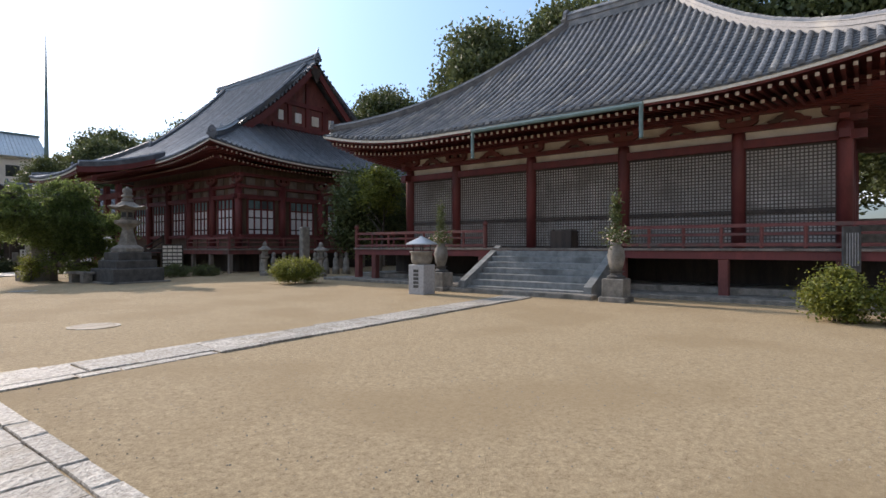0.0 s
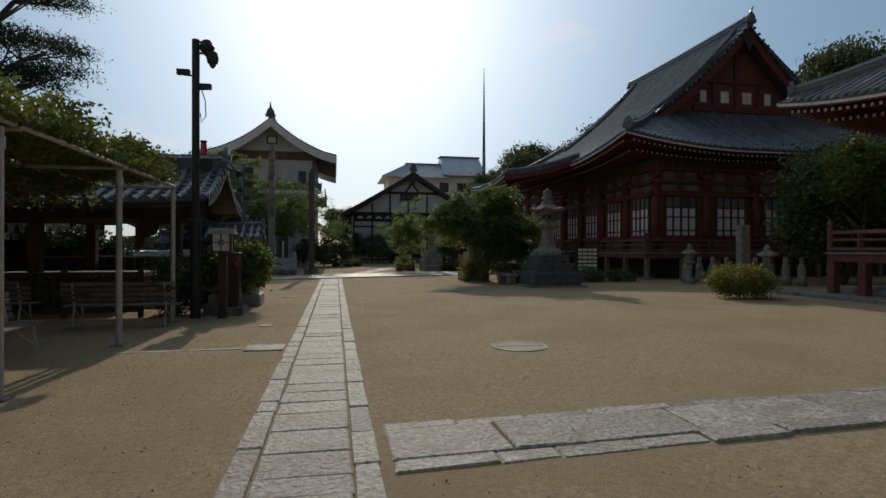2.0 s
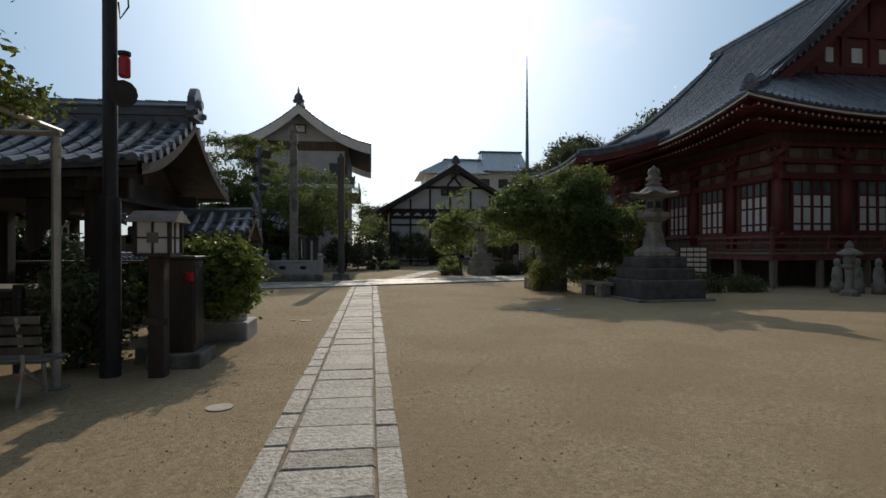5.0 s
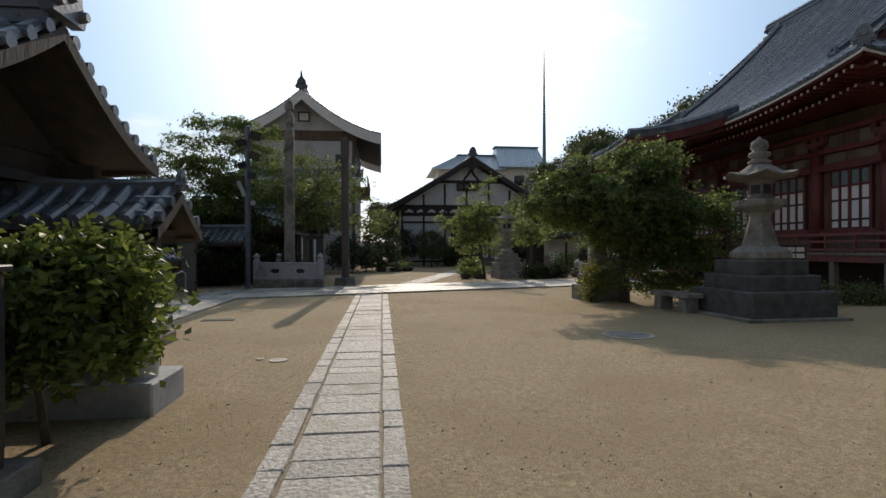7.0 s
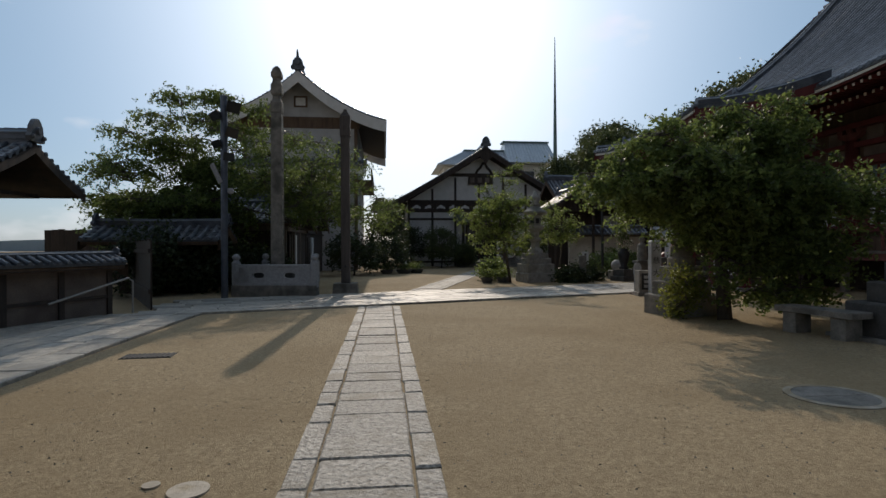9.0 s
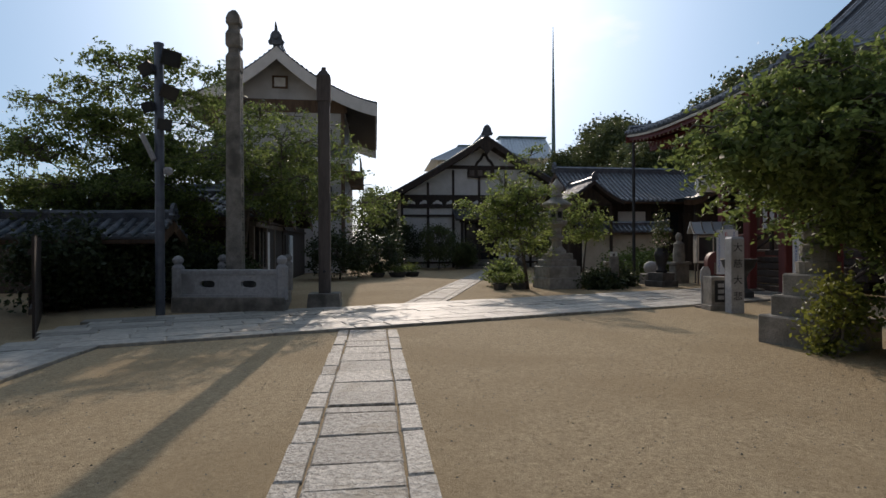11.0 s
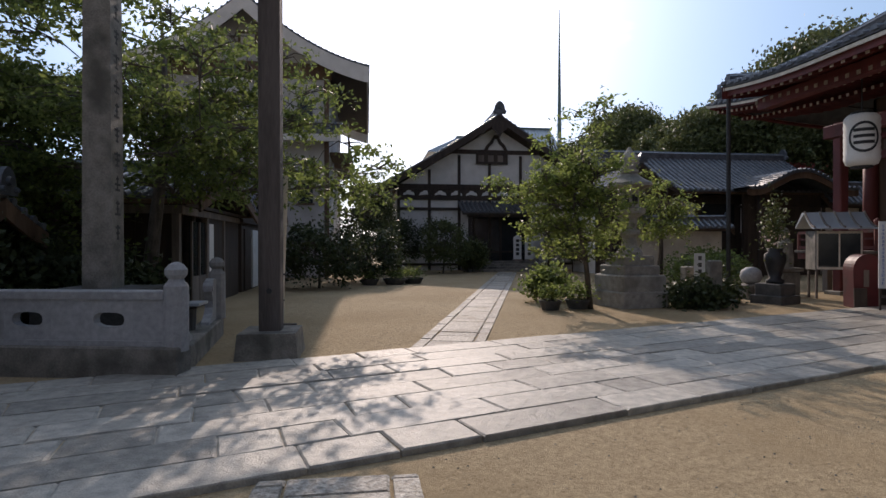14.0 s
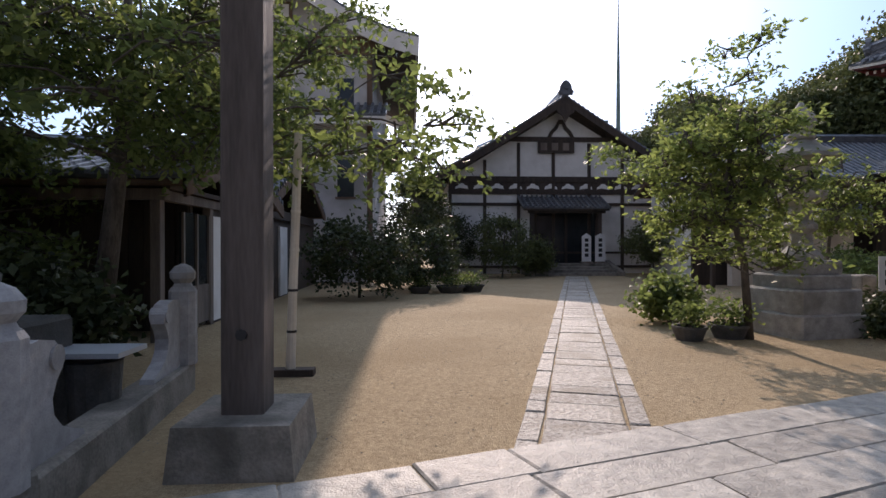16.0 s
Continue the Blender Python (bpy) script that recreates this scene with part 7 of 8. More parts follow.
part("cane", Shape().tube([(0, 0, 0), (0.03, 0, 1.0), (0.07, 0, 2.0), (0.1, 0, 2.9)], [0.055, 0.052, 0.05, 0.046], 10), CREAM, bp_)
for z in (0.5, 0.98, 1.45, 1.9, 2.35):
    part("joint", Shape().tube([(0.035 * z, 0, z), (0.035 * z, 0, z + 0.03)], 0.058, 10), BLACK if z in (0.5, 0.98) else CREAM, bp_)
part("foot", Shape().box(-0.28, -0.09, 0, 0.28, 0.09, 0.08, 0.01), WOOD_DARK, bp_)
cp_ = thing("camera_pole", "steel pole with floodlights and a dome camera", "pole", (-3.75, 34.3, 0))
part("pole", Shape().tube([(0, 0, 0), (0, 0, 6.1)], 0.10, 14), POLE_STEEL, cp_)
part("cap", Shape().lathe([(0.11, 6.08), (0.11, 6.12), (0.03, 6.15)], 0, 0, 12), POLE_STEEL, cp_)
for h_, o, tilt, k_ in ((5.76, 0.32, 12, 1.0), (5.5, -0.18, -22, 0.8), (5.0, 0.27, 18, 0.9), (4.66, -0.15, -15, 0.65), (4.28, 0.18, 10, 0.75)):
    q_ = part("floodlight", Shape().hexa([(-0.2 * k_, -0.12, -0.17 * k_), (0.2 * k_, -0.12, -0.17 * k_), (0.13 * k_, 0.1, -0.1 * k_), (-0.13 * k_, 0.1, -0.1 * k_)], [(-0.2 * k_, -0.12, 0.17 * k_), (0.2 * k_, -0.12, 0.17 * k_), (0.13 * k_, 0.1, 0.1 * k_), (-0.13 * k_, 0.1, 0.1 * k_)]), BLACK, cp_)
    q_.matrix_basis = pose(o, -0.1, h_, 18, tilt, tilt)
    part("glass", Shape().box(-0.17 * k_, -0.132, -0.14 * k_, 0.17 * k_, -0.122, 0.14 * k_), GLASS_DARK, q_)
    part("arm", Shape().tube([(0, 0, h_ - 0.1), (o, -0.05, h_ - 0.05)], 0.028, 6), POLE_STEEL, cp_)
lg = part("light_panel", Shape().box(-0.04, -0.2, -0.3, 0.03, 0.2, 0.3, 0.01), STONE_PALE, cp_, "long pale light panel")
lg.matrix_basis = pose(-0.2, -0.1, 3.76, 0, -24, 25)
dm_ = part("dome_camera", Shape().lathe([(0.02, 3.14), (0.09, 3.18), (0.1, 3.26), (0.07, 3.32)], 0.2, -0.05, 12), STONE_PALE, cp_, "white dome camera")
part("arm", Shape().tube([(0, 0, 3.3), (0.2, -0.05, 3.3)], 0.02, 6), STONE_PALE, dm_)
# low tiled wall, gate roofs and rack on the far left
lwall = thing("boundary_wall", "low grey boundary wall with dark posts and tiled coping", "wall", (-6.9, 26.0, 0), 68.0)
# body plaster is darkened to carry the shade on this wall
part("body", Shape().box(0, -0.1, 0, 4.6, 0.1, 1.12), PLASTER_DARK, lwall)
for n_ in range(5):
    part("post", Shape().box(1.14 * n_ - 0.06, -0.14, 0, 1.14 * n_ + 0.06, 0.14, 1.12), WOOD_DARK, lwall)
part("rail", Shape().box(0, -0.13, 0.4, 4.6, 0.13, 0.47), WOOD_DARK, lwall)
cpx = part("coping", Shape().box(-0.1, -0.2, 1.12, 4.7, 0.2, 1.15), WOOD_DARK, lwall)
gable_pair(cpx, -0.2, 4.8, -0.34, 0.34, 1.16, 1.32, "x", TILE, 0.9, False, 0.2, 0.05, 0.3)
gt = thing("gate", "dark timber gate with a two-tier tiled roof", "gate", (-11.5, 32.6, 0))
gt.scale = (1, 1, 1.08)
gtr = part("roof", Shape().box(-2.6, -1.6, 2.75, 2.6, 1.6, 2.85), WOOD_DARK, gt, "dark tiled gate roof")
gable_pair(gtr, -3.4, 3.4, -2.4, 2.4, 2.95, 3.95, "x", TILE, 0.7, False, 0.3, 0.08, 0.8, bargeboard=WOOD_DARK, board_h=0.22)
for x in (-2.4, 0.2):
    for y in (-1.4, 1.4):
        part("post", Shape().box(x - 0.15, y - 0.15, 0, x + 0.15, y + 0.15, 2.85), WOOD_DARK, gt)
gs = thing("side_gate", "small dark gate with tiled roof beside the trees", "gate", (-6.4, 36.6, 0))
gsr = part("roof", Shape().box(-1.6, -0.8, 1.6, 1.6, 0.8, 1.7), WOOD_DARK, gs)
gable_pair(gsr, -2.1, 2.1, -1.1, 1.1, 1.75, 2.25, "x", TILE, 0.8, False, 0.3, 0.08, 0.6)
part("door", Shape().box(-1.4, -0.05, 0, 1.4, 0.05, 1.6), WOOD_DARK, gs)
hr = thing("handrail", "bent steel pipe handrail beside the steps", "handrail", (-4.55, 30.1, 0))
part("rail", Shape().tube([(0, 0, 0.07), (0, 0, 0.78), (-0.06, -0.08, 0.85), (-0.9, -1.5, 0.42)], 0.022, 8), STEEL, hr)
rk = thing("plaque_rack", "dark rack crowded with small wooden plaques", "rack", (-6.0, 25.2, 0), 70)
part("frame", Shape().box(-0.8, -0.08, 0.05, 0.8, 0.08, 1.05), WOOD_DARK, rk)
part("top", Shape().box(-0.95, -0.25, 1.05, 0.95, 0.25, 1.12), WOOD_GREY, rk)
for r_ in range(6):
    for c_ in range(11):
        pc = part("plaque", Shape().box(-0.06, -0.012, -0.06, 0.06, 0.012, 0.05), CREAM if rng.random() < 0.25 else WOOD_GREY, rk)
        pc.matrix_basis = pose(-0.7 + 0.14 * c_, -0.11, 0.2 + 0.145 * r_, rng.uniform(-20, 10), rng.uniform(-12, 12), rng.uniform(-15, 15))

# ---- right of the path: stone lantern, monuments ----
tl = thing("stone_lantern", "large weathered stone lantern on a stepped dark base", "stone lantern", (9.72, 24.55, 0), 3)
for a_, z0, z1 in ((1.02, 0.0, 0.60), (0.82, 0.60, 0.93), (0.66, 0.93, 1.25)):
    part("base_step", Shape().box(-a_, -a_, z0, a_, a_, z1, 0.03), STONE_DARK, tl)
part("edge_kerb", Shape().box(-1.2, -1.2, 0, 1.2, 1.2, 0.06, 0.01), STONE, tl)
part("foot", Shape().lathe([(0.62, 1.25), (0.66, 1.30), (0.66, 1.42), (0.5, 1.52), (0.42, 1.55)], 0, 0, 6), STONE, tl)
part("shaft", Shape().lathe([(0.40, 1.55), (0.34, 1.75), (0.26, 2.05), (0.22, 2.2), (0.26, 2.3)], 0, 0, 6), STONE, tl)
part("platform", Shape().lathe([(0.26, 2.3), (0.50, 2.42), (0.54, 2.46), (0.54, 2.58), (0.40, 2.60)], 0, 0, 6), STONE, tl)
fbx = part("fire_box", Shape().lathe([(0.32, 2.60), (0.32, 2.65), (0.26, 2.67), (0.26, 2.95), (0.32, 2.97), (0.32, 3.02)], 0, 0, 6), STONE, tl)
# black plates paint the dark hollows on the six sides
for q in range(6):
    a_ = math.pi / 6 + q * math.pi / 3
    part("opening", Shape().box(-0.09, -0.01, 2.72, 0.09, 0.012, 2.92), BLACK, fbx).matrix_basis = pose(0.228 * math.cos(a_), 0.228 * math.sin(a_), 0, 0, 0, math.degrees(a_) + 90)
sroof = Shape()
vv, ff = [], []
for r_, z in ((0.30, 3.02), (0.72, 3.06), (0.76, 3.10), (0.48, 3.20), (0.28, 3.34), (0.22, 3.38)):
    for q in range(24):
        a_ = 2 * math.pi * q / 24
        c_ = abs(math.cos(a_ * 3))
        rr2 = r_ * (0.90 + 0.12 * c_)
        vv.append((rr2 * math.cos(a_), rr2 * math.sin(a_), z + (0.10 * c_ ** 3 if r_ > 0.7 else 0)))
ff = [(i * 24 + q, i * 24 + (q + 1) % 24, (i + 1) * 24 + (q + 1) % 24, (i + 1) * 24 + q) for i in range(5) for q in range(24)] + [tuple(range(23, -1, -1)), tuple(range(120, 144))]
part("cap_stone", sroof.add(vv, ff), STONE, tl, "flaring stone cap")
part("finial", Shape().lathe([(0.22, 3.38), (0.24, 3.46), (0.16, 3.50), (0.16, 3.54), (0.24, 3.60), (0.2, 3.66), (0.13, 3.68), (0.19, 3.78), (0.16, 3.9), (0.05, 3.97), (0.02, 4.02)], 0, 0, 16), STONE, tl, smooth=True)
sb = thing("stone_bench", "low grey stone slab bench under the tree", "bench", (8.32, 25.62, 0), 98)
part("slab", Shape().box(-0.72, -0.22, 0.36, 0.72, 0.22, 0.46, 0.015), STONE, sb)
for x in (-0.45, 0.45):
    part("leg", Shape().box(x - 0.13, -0.18, 0, x + 0.13, 0.18, 0.36, 0.015), STONE, sb)
sm = thing("stepped_monument", "stepped grey stone pedestal with a round stone on top", "monument", (7.66, 28.76, 0), 14)
for a_, z0, z1 in ((0.56, 0.0, 0.43), (0.44, 0.43, 0.74), (0.33, 0.74, 1.07)):
    part("step", Shape().box(-a_, -a_, z0, a_, a_, z1, 0.025), STONE, sm)
part("drum", Shape().lathe([(0.28, 1.06), (0.29, 1.25), (0.24, 1.26), (0.23, 1.5), (0.20, 1.52)], 0, 0, 18), STONE, sm)
part("top_stone", Shape().lathe([(0.14, 1.52), (0.2, 1.62), (0.18, 1.78), (0.08, 1.88), (0.02, 1.9)], 0, 0, 12), STONE, sm, smooth=True)
ms = thing("inscribed_pillar", "pale square stone pillar with four carved characters", "pillar", (9.05, 32.62, 0), -8)
part("shaft", Shape().box(-0.145, -0.145, 0, 0.145, 0.145, 1.66, 0.01), STONE_PALE, ms)
part("cap", Shape().hexa([(-0.14, -0.14, 1.66), (0.14, -0.14, 1.66), (0.14, 0.14, 1.66), (-0.14, 0.14, 1.66)], [(-0.12, -0.12, 1.70), (0.12, -0.12, 1.70), (0.12, 0.12, 1.70), (-0.12, 0.12, 1.70)]), STONE_PALE, ms)


def letters(text, size, mat, parent, m, name="letter", label=""):
    """One flat carved or painted character in the built-in font."""
    cu = bpy.data.curves.new("letter", "FONT")
    cu.body, cu.size, cu.extrude, cu.align_x, cu.align_y = text, size, 0.002, "CENTER", "CENTER"
    ob = bpy.data.objects.new("letter", cu)
    scene.collection.objects.link(ob)
    me = bpy.data.meshes.new_from_object(ob.evaluated_get(bpy.context.evaluated_depsgraph_get()))
    bpy.data.objects.remove(ob)
    me.materials.clear()
    me.materials.append(mat)
    o2 = new(name, me)
    o2.parent = parent
    o2.matrix_basis = m
    return tagged(o2, label)


for n_, ch in enumerate("大慈大悲"):
    letters(ch, 0.21, BLACK, ms, pose(0, -0.147, 1.45 - 0.36 * n_, 90, 0, 0))
mb = thing("stone_box", "grey stone offertory box with a black inset panel", "stone box", (9.0, 33.2, 0), -8)
part("base", Shape().box(-0.25, -0.25, 0, 0.25, 0.25, 0.12, 0.01), STONE, mb)
part("body", Shape().box(-0.21, -0.21, 0.12, 0.21, 0.21, 0.78, 0.01), STONE, mb)
part("panel", Shape().box(-0.14, -0.222, 0.2, 0.14, -0.208, 0.7), BLACK, mb, "black inset panel")
for n_ in range(3):
    part("carved_mark", Shape().box(-0.07, -0.227, 0.26 + 0.14 * n_, 0.07, -0.22, 0.35 + 0.14 * n_), STONE_PALE, mb)
bs = thing("standing_board", "small pale cut-out board standing by the stone box", "sign", (9.0, 33.62, 0))
part("board", Shape().prism([(-0.11, 0.05), (0.11, 0.05), (0.11, 0.58), (0.135, 0.7), (0.12, 0.9), (0.055, 1.0), (-0.055, 1.0), (-0.12, 0.9), (-0.135, 0.7), (-0.11, 0.58)], 0.03, (0, 0, 0), (1, 0, 0)), STONE_PALE, bs)
part("foot", Shape().box(-0.2, -0.15, 0, 0.2, 0.15, 0.05), WOOD_GREY, bs)
iu = thing("incense_burner", "round black iron incense burner before the porch", "incense burner", (11.3, 35.6, 0))
part("stand", Shape().lathe([(0.38, 0), (0.38, 0.2), (0.22, 0.3), (0.2, 0.6), (0.26, 0.75)], 0, 0, 16), STONE_DARK, iu)
part("bowl", Shape().lathe([(0.26, 0.75), (0.40, 0.9), (0.44, 1.05), (0.48, 1.1), (0.48, 1.13), (0.42, 1.12), (0.3, 1.05)], 0, 0, 24), BLACK, iu, smooth=True)
INK_RED = material("red_ink", (0.5, 0.05, 0.06), (0.6, 0.1, 0.1), 0.8, 6, 0)
INK_BLUE = material("blue_ink", (0.07, 0.14, 0.4), (0.12, 0.2, 0.5), 0.8, 6, 0)


def banner(loc, rz, label):
    """A paper notice on two legs with columns of brush marks."""
    nb = thing("notice_banner", label, "sign", loc, rz, group="notices before the porch")
    part("sheet", Shape().box(-0.32, -0.015, 0.55, 0.32, 0.015, 2.05), PAPER, nb)
    for c_, m_, n0 in ((-0.03, INK_RED, 8), (0.2, INK_BLUE, 15), (-0.24, INK_BLUE, 16)):
        for n_ in range(n0):
            h_ = 1.36 / n0
            z_ = 0.63 + n_ * h_
            mark = Shape()
            for q in range(3):
                w_ = h_ * rng.uniform(0.2, 0.36)
                zz = z_ + h_ * (0.12 + 0.27 * q)
                mark.box(c_ - w_, -0.02, zz, c_ + w_, -0.016, zz + h_ * 0.085)
            x_ = c_ + h_ * rng.uniform(-0.15, 0.15)
            mark.box(x_ - h_ * 0.045, -0.021, z_ + h_ * 0.08, x_ + h_ * 0.045, -0.017, z_ + h_ * 0.78)
            part("writing_mark", mark, m_, nb)
    for x in (-0.3, 0.26):
        part("leg", Shape().box(x, 0.02, 0, x + 0.04, 0.05, 2.0), WOOD_DARK, nb)
        part("foot", Shape().box(x - 0.02, -0.2, 0, x + 0.06, 0.22, 0.05), WOOD_DARK, nb)


banner((12.72, 38.15, 0), -35, "white vertical notice with red and blue brush writing")
banner((12.55, 34.6, 0), -50, "white vertical notice with brush writing before the steps")
MAROON = material("maroon_paint", (0.065, 0.008, 0.010), (0.11, 0.014, 0.017), 0.55, 4.0, 0.15, stain=(0.05, 0.012, 0.012), stain_scale=2.0, fine=40.0)
ob_ = thing("red_box", "round-topped maroon box with a grey plate beside the porch", "box", (13.08, 39.35, 0), -20)
part("body", Shape().prism([(-0.31, 0), (0.31, 0), (0.33, 0.78)] + [(0.33 * math.cos(math.pi * q / 16), 0.8 + 0.33 * math.sin(math.pi * q / 16)) for q in range(17)] + [(-0.33, 0.78)], 0.5, (0, 0, 0), (1, 0, 0)), MAROON, ob_)
part("slot_plate", Shape().box(-0.09, -0.262, 0.45, 0.03, -0.252, 0.8, 0.003), WOOD_GREY, ob_, "grey wooden plate")
part("leaning_board", Shape().hexa([(-0.36, -0.36, 0), (-0.06, -0.36, 0), (-0.06, -0.33, 0), (-0.36, -0.33, 0)], [(-0.33, -0.285, 0.42), (-0.03, -0.285, 0.42), (-0.03, -0.256, 0.42), (-0.33, -0.256, 0.42)]), WOOD_DARK, ob_, "dark board leaning on the front")
ob_.scale = (0.92, 1, 1.15)
rc = thing("display_case", "glazed display case with a pale curved metal roof", "display case", (14.35, 41.5, 0), -20)
part("leg", Shape().box(-0.75, -0.3, 0, -0.68, -0.23, 0.75), WOOD_GREY, rc)
for x, y in ((0.68, -0.3), (0.68, 0.23), (-0.75, 0.23)):
    part("leg", Shape().box(x, y, 0, x + 0.07, y + 0.07, 0.75), WOOD_GREY, rc)
part("case", Shape().box(-0.8, -0.35, 0.75, 0.8, 0.35, 1.75, 0.01), STONE, rc)
part("glass", Shape().box(-0.72, -0.36, 0.85, 0.72, -0.352, 1.68), GLASS_DARK, rc)
for x in (-0.76, -0.02, 0.72):
    part("frame_bar", Shape().box(x, -0.38, 0.78, x + 0.05, -0.352, 1.75), TIP, rc)
for z in (0.76, 1.68):
    part("frame_bar", Shape().box(-0.76, -0.376, z, 0.77, -0.354, z + 0.06), TIP, rc)
# concave roof: the slope steepens towards its ridge
CURVE = [(-0.75 + 0.7 * q / 6, 1.82 + 0.42 * (q / 6) ** 1.7) for q in range(7)]
SECTION = CURVE + [(0.1, 2.24), (0.6, 1.87), (0.6, 1.83)] + [(y, z - 0.035) for y, z in reversed(CURVE)]
rcr = part("case_roof", Shape().prism(SECTION, 2.1, (0, 0, 0), (0, 1, 0)), METAL_ROOF, rc, "pale metal roof")
for n_ in range(5):
    part("seam", Shape().tube([(-1.02 + 0.51 * n_, y, z + 0.015) for y, z in CURVE], 0.035, 6), WOOD_GREY, rcr)
rc.scale = (0.74, 0.9, 1.1)
# paper lantern under the porch
pn = thing("paper_lantern", "large white paper lantern with a black crest, hung under the porch", "lantern", (12.2, 38.5, 3.3))
part("paper", Shape().lathe([(0.2, 0.0), (0.30, 0.04), (0.33, 0.12)] + [(0.335 + (0.012 if q % 2 else 0), 0.12 + 0.07 * q) for q in range(1, 14)] + [(0.33, 1.1), (0.28, 1.16), (0.2, 1.18)], 0, 0, 24), WHITE, pn, smooth=True)
for z in (0.0, 1.18):
    part("rim", Shape().lathe([(0.2, z - 0.04), (0.21, z - 0.04), (0.21, z + 0.04), (0.2, z + 0.04)], 0, 0, 20), BLACK, pn)
part("cord", Shape().tube([(0, 0, 1.2), (0, 0, 2.0)], 0.015, 6), BLACK, pn)
crest = Shape()
to_cam = math.atan2(24.5 - 38.6, 1.1 - 12.2)
for q in range(40):
    a_ = 2 * math.pi * q / 40
    pts_ = []
    for e in (0, 1):
        t = a_ + e * 2 * math.pi / 40
        for r_ in (0.25, 0.30):
            th, z = to_cam + r_ * math.cos(t) / 0.352, 0.62 + r_ * 1.15 * math.sin(t)
            pts_.append((0.354 * math.cos(th), 0.354 * math.sin(th), z))
    crest.add(pts_, [(0, 1, 3, 2)])
for z in (-0.12, 0.02, 0.16):
    bar_ = Shape()
    for q in range(10):
        w_ = 0.2
        t0, t1 = to_cam + (-w_ + 2 * w_ * q / 10) / 0.352, to_cam + (-w_ + 2 * w_ * (q + 1) / 10) / 0.352
        bar_.add([(0.354 * math.cos(t), 0.354 * math.sin(t), 0.62 + z + d_) for t in (t0, t1) for d_ in (-0.035, 0.035)], [(0, 1, 3, 2)])
    part("crest_bar", bar_, BLACK, pn)
part("crest", crest, BLACK, pn, "black round crest ring")
rp = thing("rain_pipe_post", "dark steel rain pipe at the porch corner", "rain pipe", (11.2, 41.68, 0))
part("pipe", Shape().tube([(0, 0, 0), (0, 0, 5.75)], 0.06, 10), BLACK, rp)
part("bracket", Shape().tube([(0, 0, 5.7), (0.3, -0.2, 5.75)], 0.05, 8), BLACK, rp)
# stone pagoda and smaller stones in the planted island
pa = thing("stone_pagoda", "tall pale stone lantern pagoda on a stepped base", "stone pagoda", (7.66, 40.55, 0), 10)
for a_, z0, z1 in ((0.66, 0.0, 0.40), (0.62, 0.40, 0.80), (0.52, 0.80, 1.04), (0.43, 1.04, 1.27)):
    part("base_step", Shape().box(-a_, -a_, z0, a_, a_, z1 - 0.006, 0.03), PAGODA_STONE, pa)
part("body", Shape().lathe([(0.34, 1.27), (0.33, 1.36), (0.2, 1.5), (0.17, 1.72), (0.26, 1.8), (0.26, 1.88), (0.17, 1.95), (0.2, 2.2)], 0, 0, 12), PAGODA_STONE, pa)
part("platform", Shape().lathe([(0.2, 2.2), (0.38, 2.32), (0.40, 2.44), (0.27, 2.47)], 0, 0, 8), PAGODA_STONE, pa)
fb_ = part("fire_box", Shape().lathe([(0.25, 2.47), (0.25, 2.86), (0.31, 2.9)], 0, 0, 6), PAGODA_STONE, pa)
# the hollows' darkness is put on as black plates
for q in range(6):
    a_ = math.pi / 6 + q * math.pi / 3
    part("opening", Shape().box(-0.08, -0.01, 2.55, 0.08, 0.012, 2.78), BLACK, fb_).matrix_basis = pose(0.219 * math.cos(a_), 0.219 * math.sin(a_), 0, 0, 0, math.degrees(a_) + 90)
part("cap_stone", Shape().lathe([(0.3, 2.9), (0.60, 3.0), (0.58, 3.07), (0.34, 3.2), (0.2, 3.32)], 0, 0, 6), PAGODA_STONE, pa)
part("finial", Shape().lathe([(0.2, 3.32), (0.24, 3.4), (0.14, 3.46), (0.25, 3.6), (0.22, 3.74), (0.1, 3.87), (0.03, 3.99)], 0, 0, 12), PAGODA_STONE, pa, smooth=True)
for x, y, w_, h_ in ((9.6, 40.0, 0.3, 1.15), (10.5, 42.5, 0.34, 0.9), (12.8, 46.0, 0.3, 1.1)):
    ts = thing("standing_stone", "narrow upright grey inscribed stone", "stone", (x, y, 0), rng.uniform(-20, 20), group="stones of the planted island")
    part("stone", Shape().box(-w_ / 2, -w_ / 2, 0, w_ / 2, w_ / 2, h_, 0.03), STONE, ts)
rs = thing("round_stone", "round pale stone resting on a stone block", "stone", (11.95, 41.75, 0))
part("block", Shape().box(-0.35, -0.3, 0, 0.35, 0.3, 0.42, 0.03), STONE, rs)
part("ball", Shape().lathe([(0.12, 0.42), (0.24, 0.5), (0.29, 0.64), (0.25, 0.8), (0.13, 0.89), (0.02, 0.91)], 0, 0, 18), STONE_PALE, rs, smooth=True)
sw = thing("stake_sign", "small white upright sign on a stake among the bushes", "sign", (10.45, 41.9, 0), -15)
part("stake", Shape().box(-0.03, -0.03, 0, 0.03, 0.03, 0.8), WOOD_GREY, sw)
part("board", Shape().box(-0.15, -0.055, 0.6, 0.15, -0.03, 1.3, 0.006), PAPER, sw)
for n_ in range(3):
    part("writing_mark", Shape().box(-0.04, -0.06, 0.72 + 0.19 * n_, 0.05, -0.055, 0.84 + 0.19 * n_), STONE_DARK, sw)
figure = Shape().box(-0.3, -0.26, 0, 0.3, 0.26, 0.75, 0.03).box(-0.36, -0.32, 0.75, 0.36, 0.32, 0.86, 0.02)
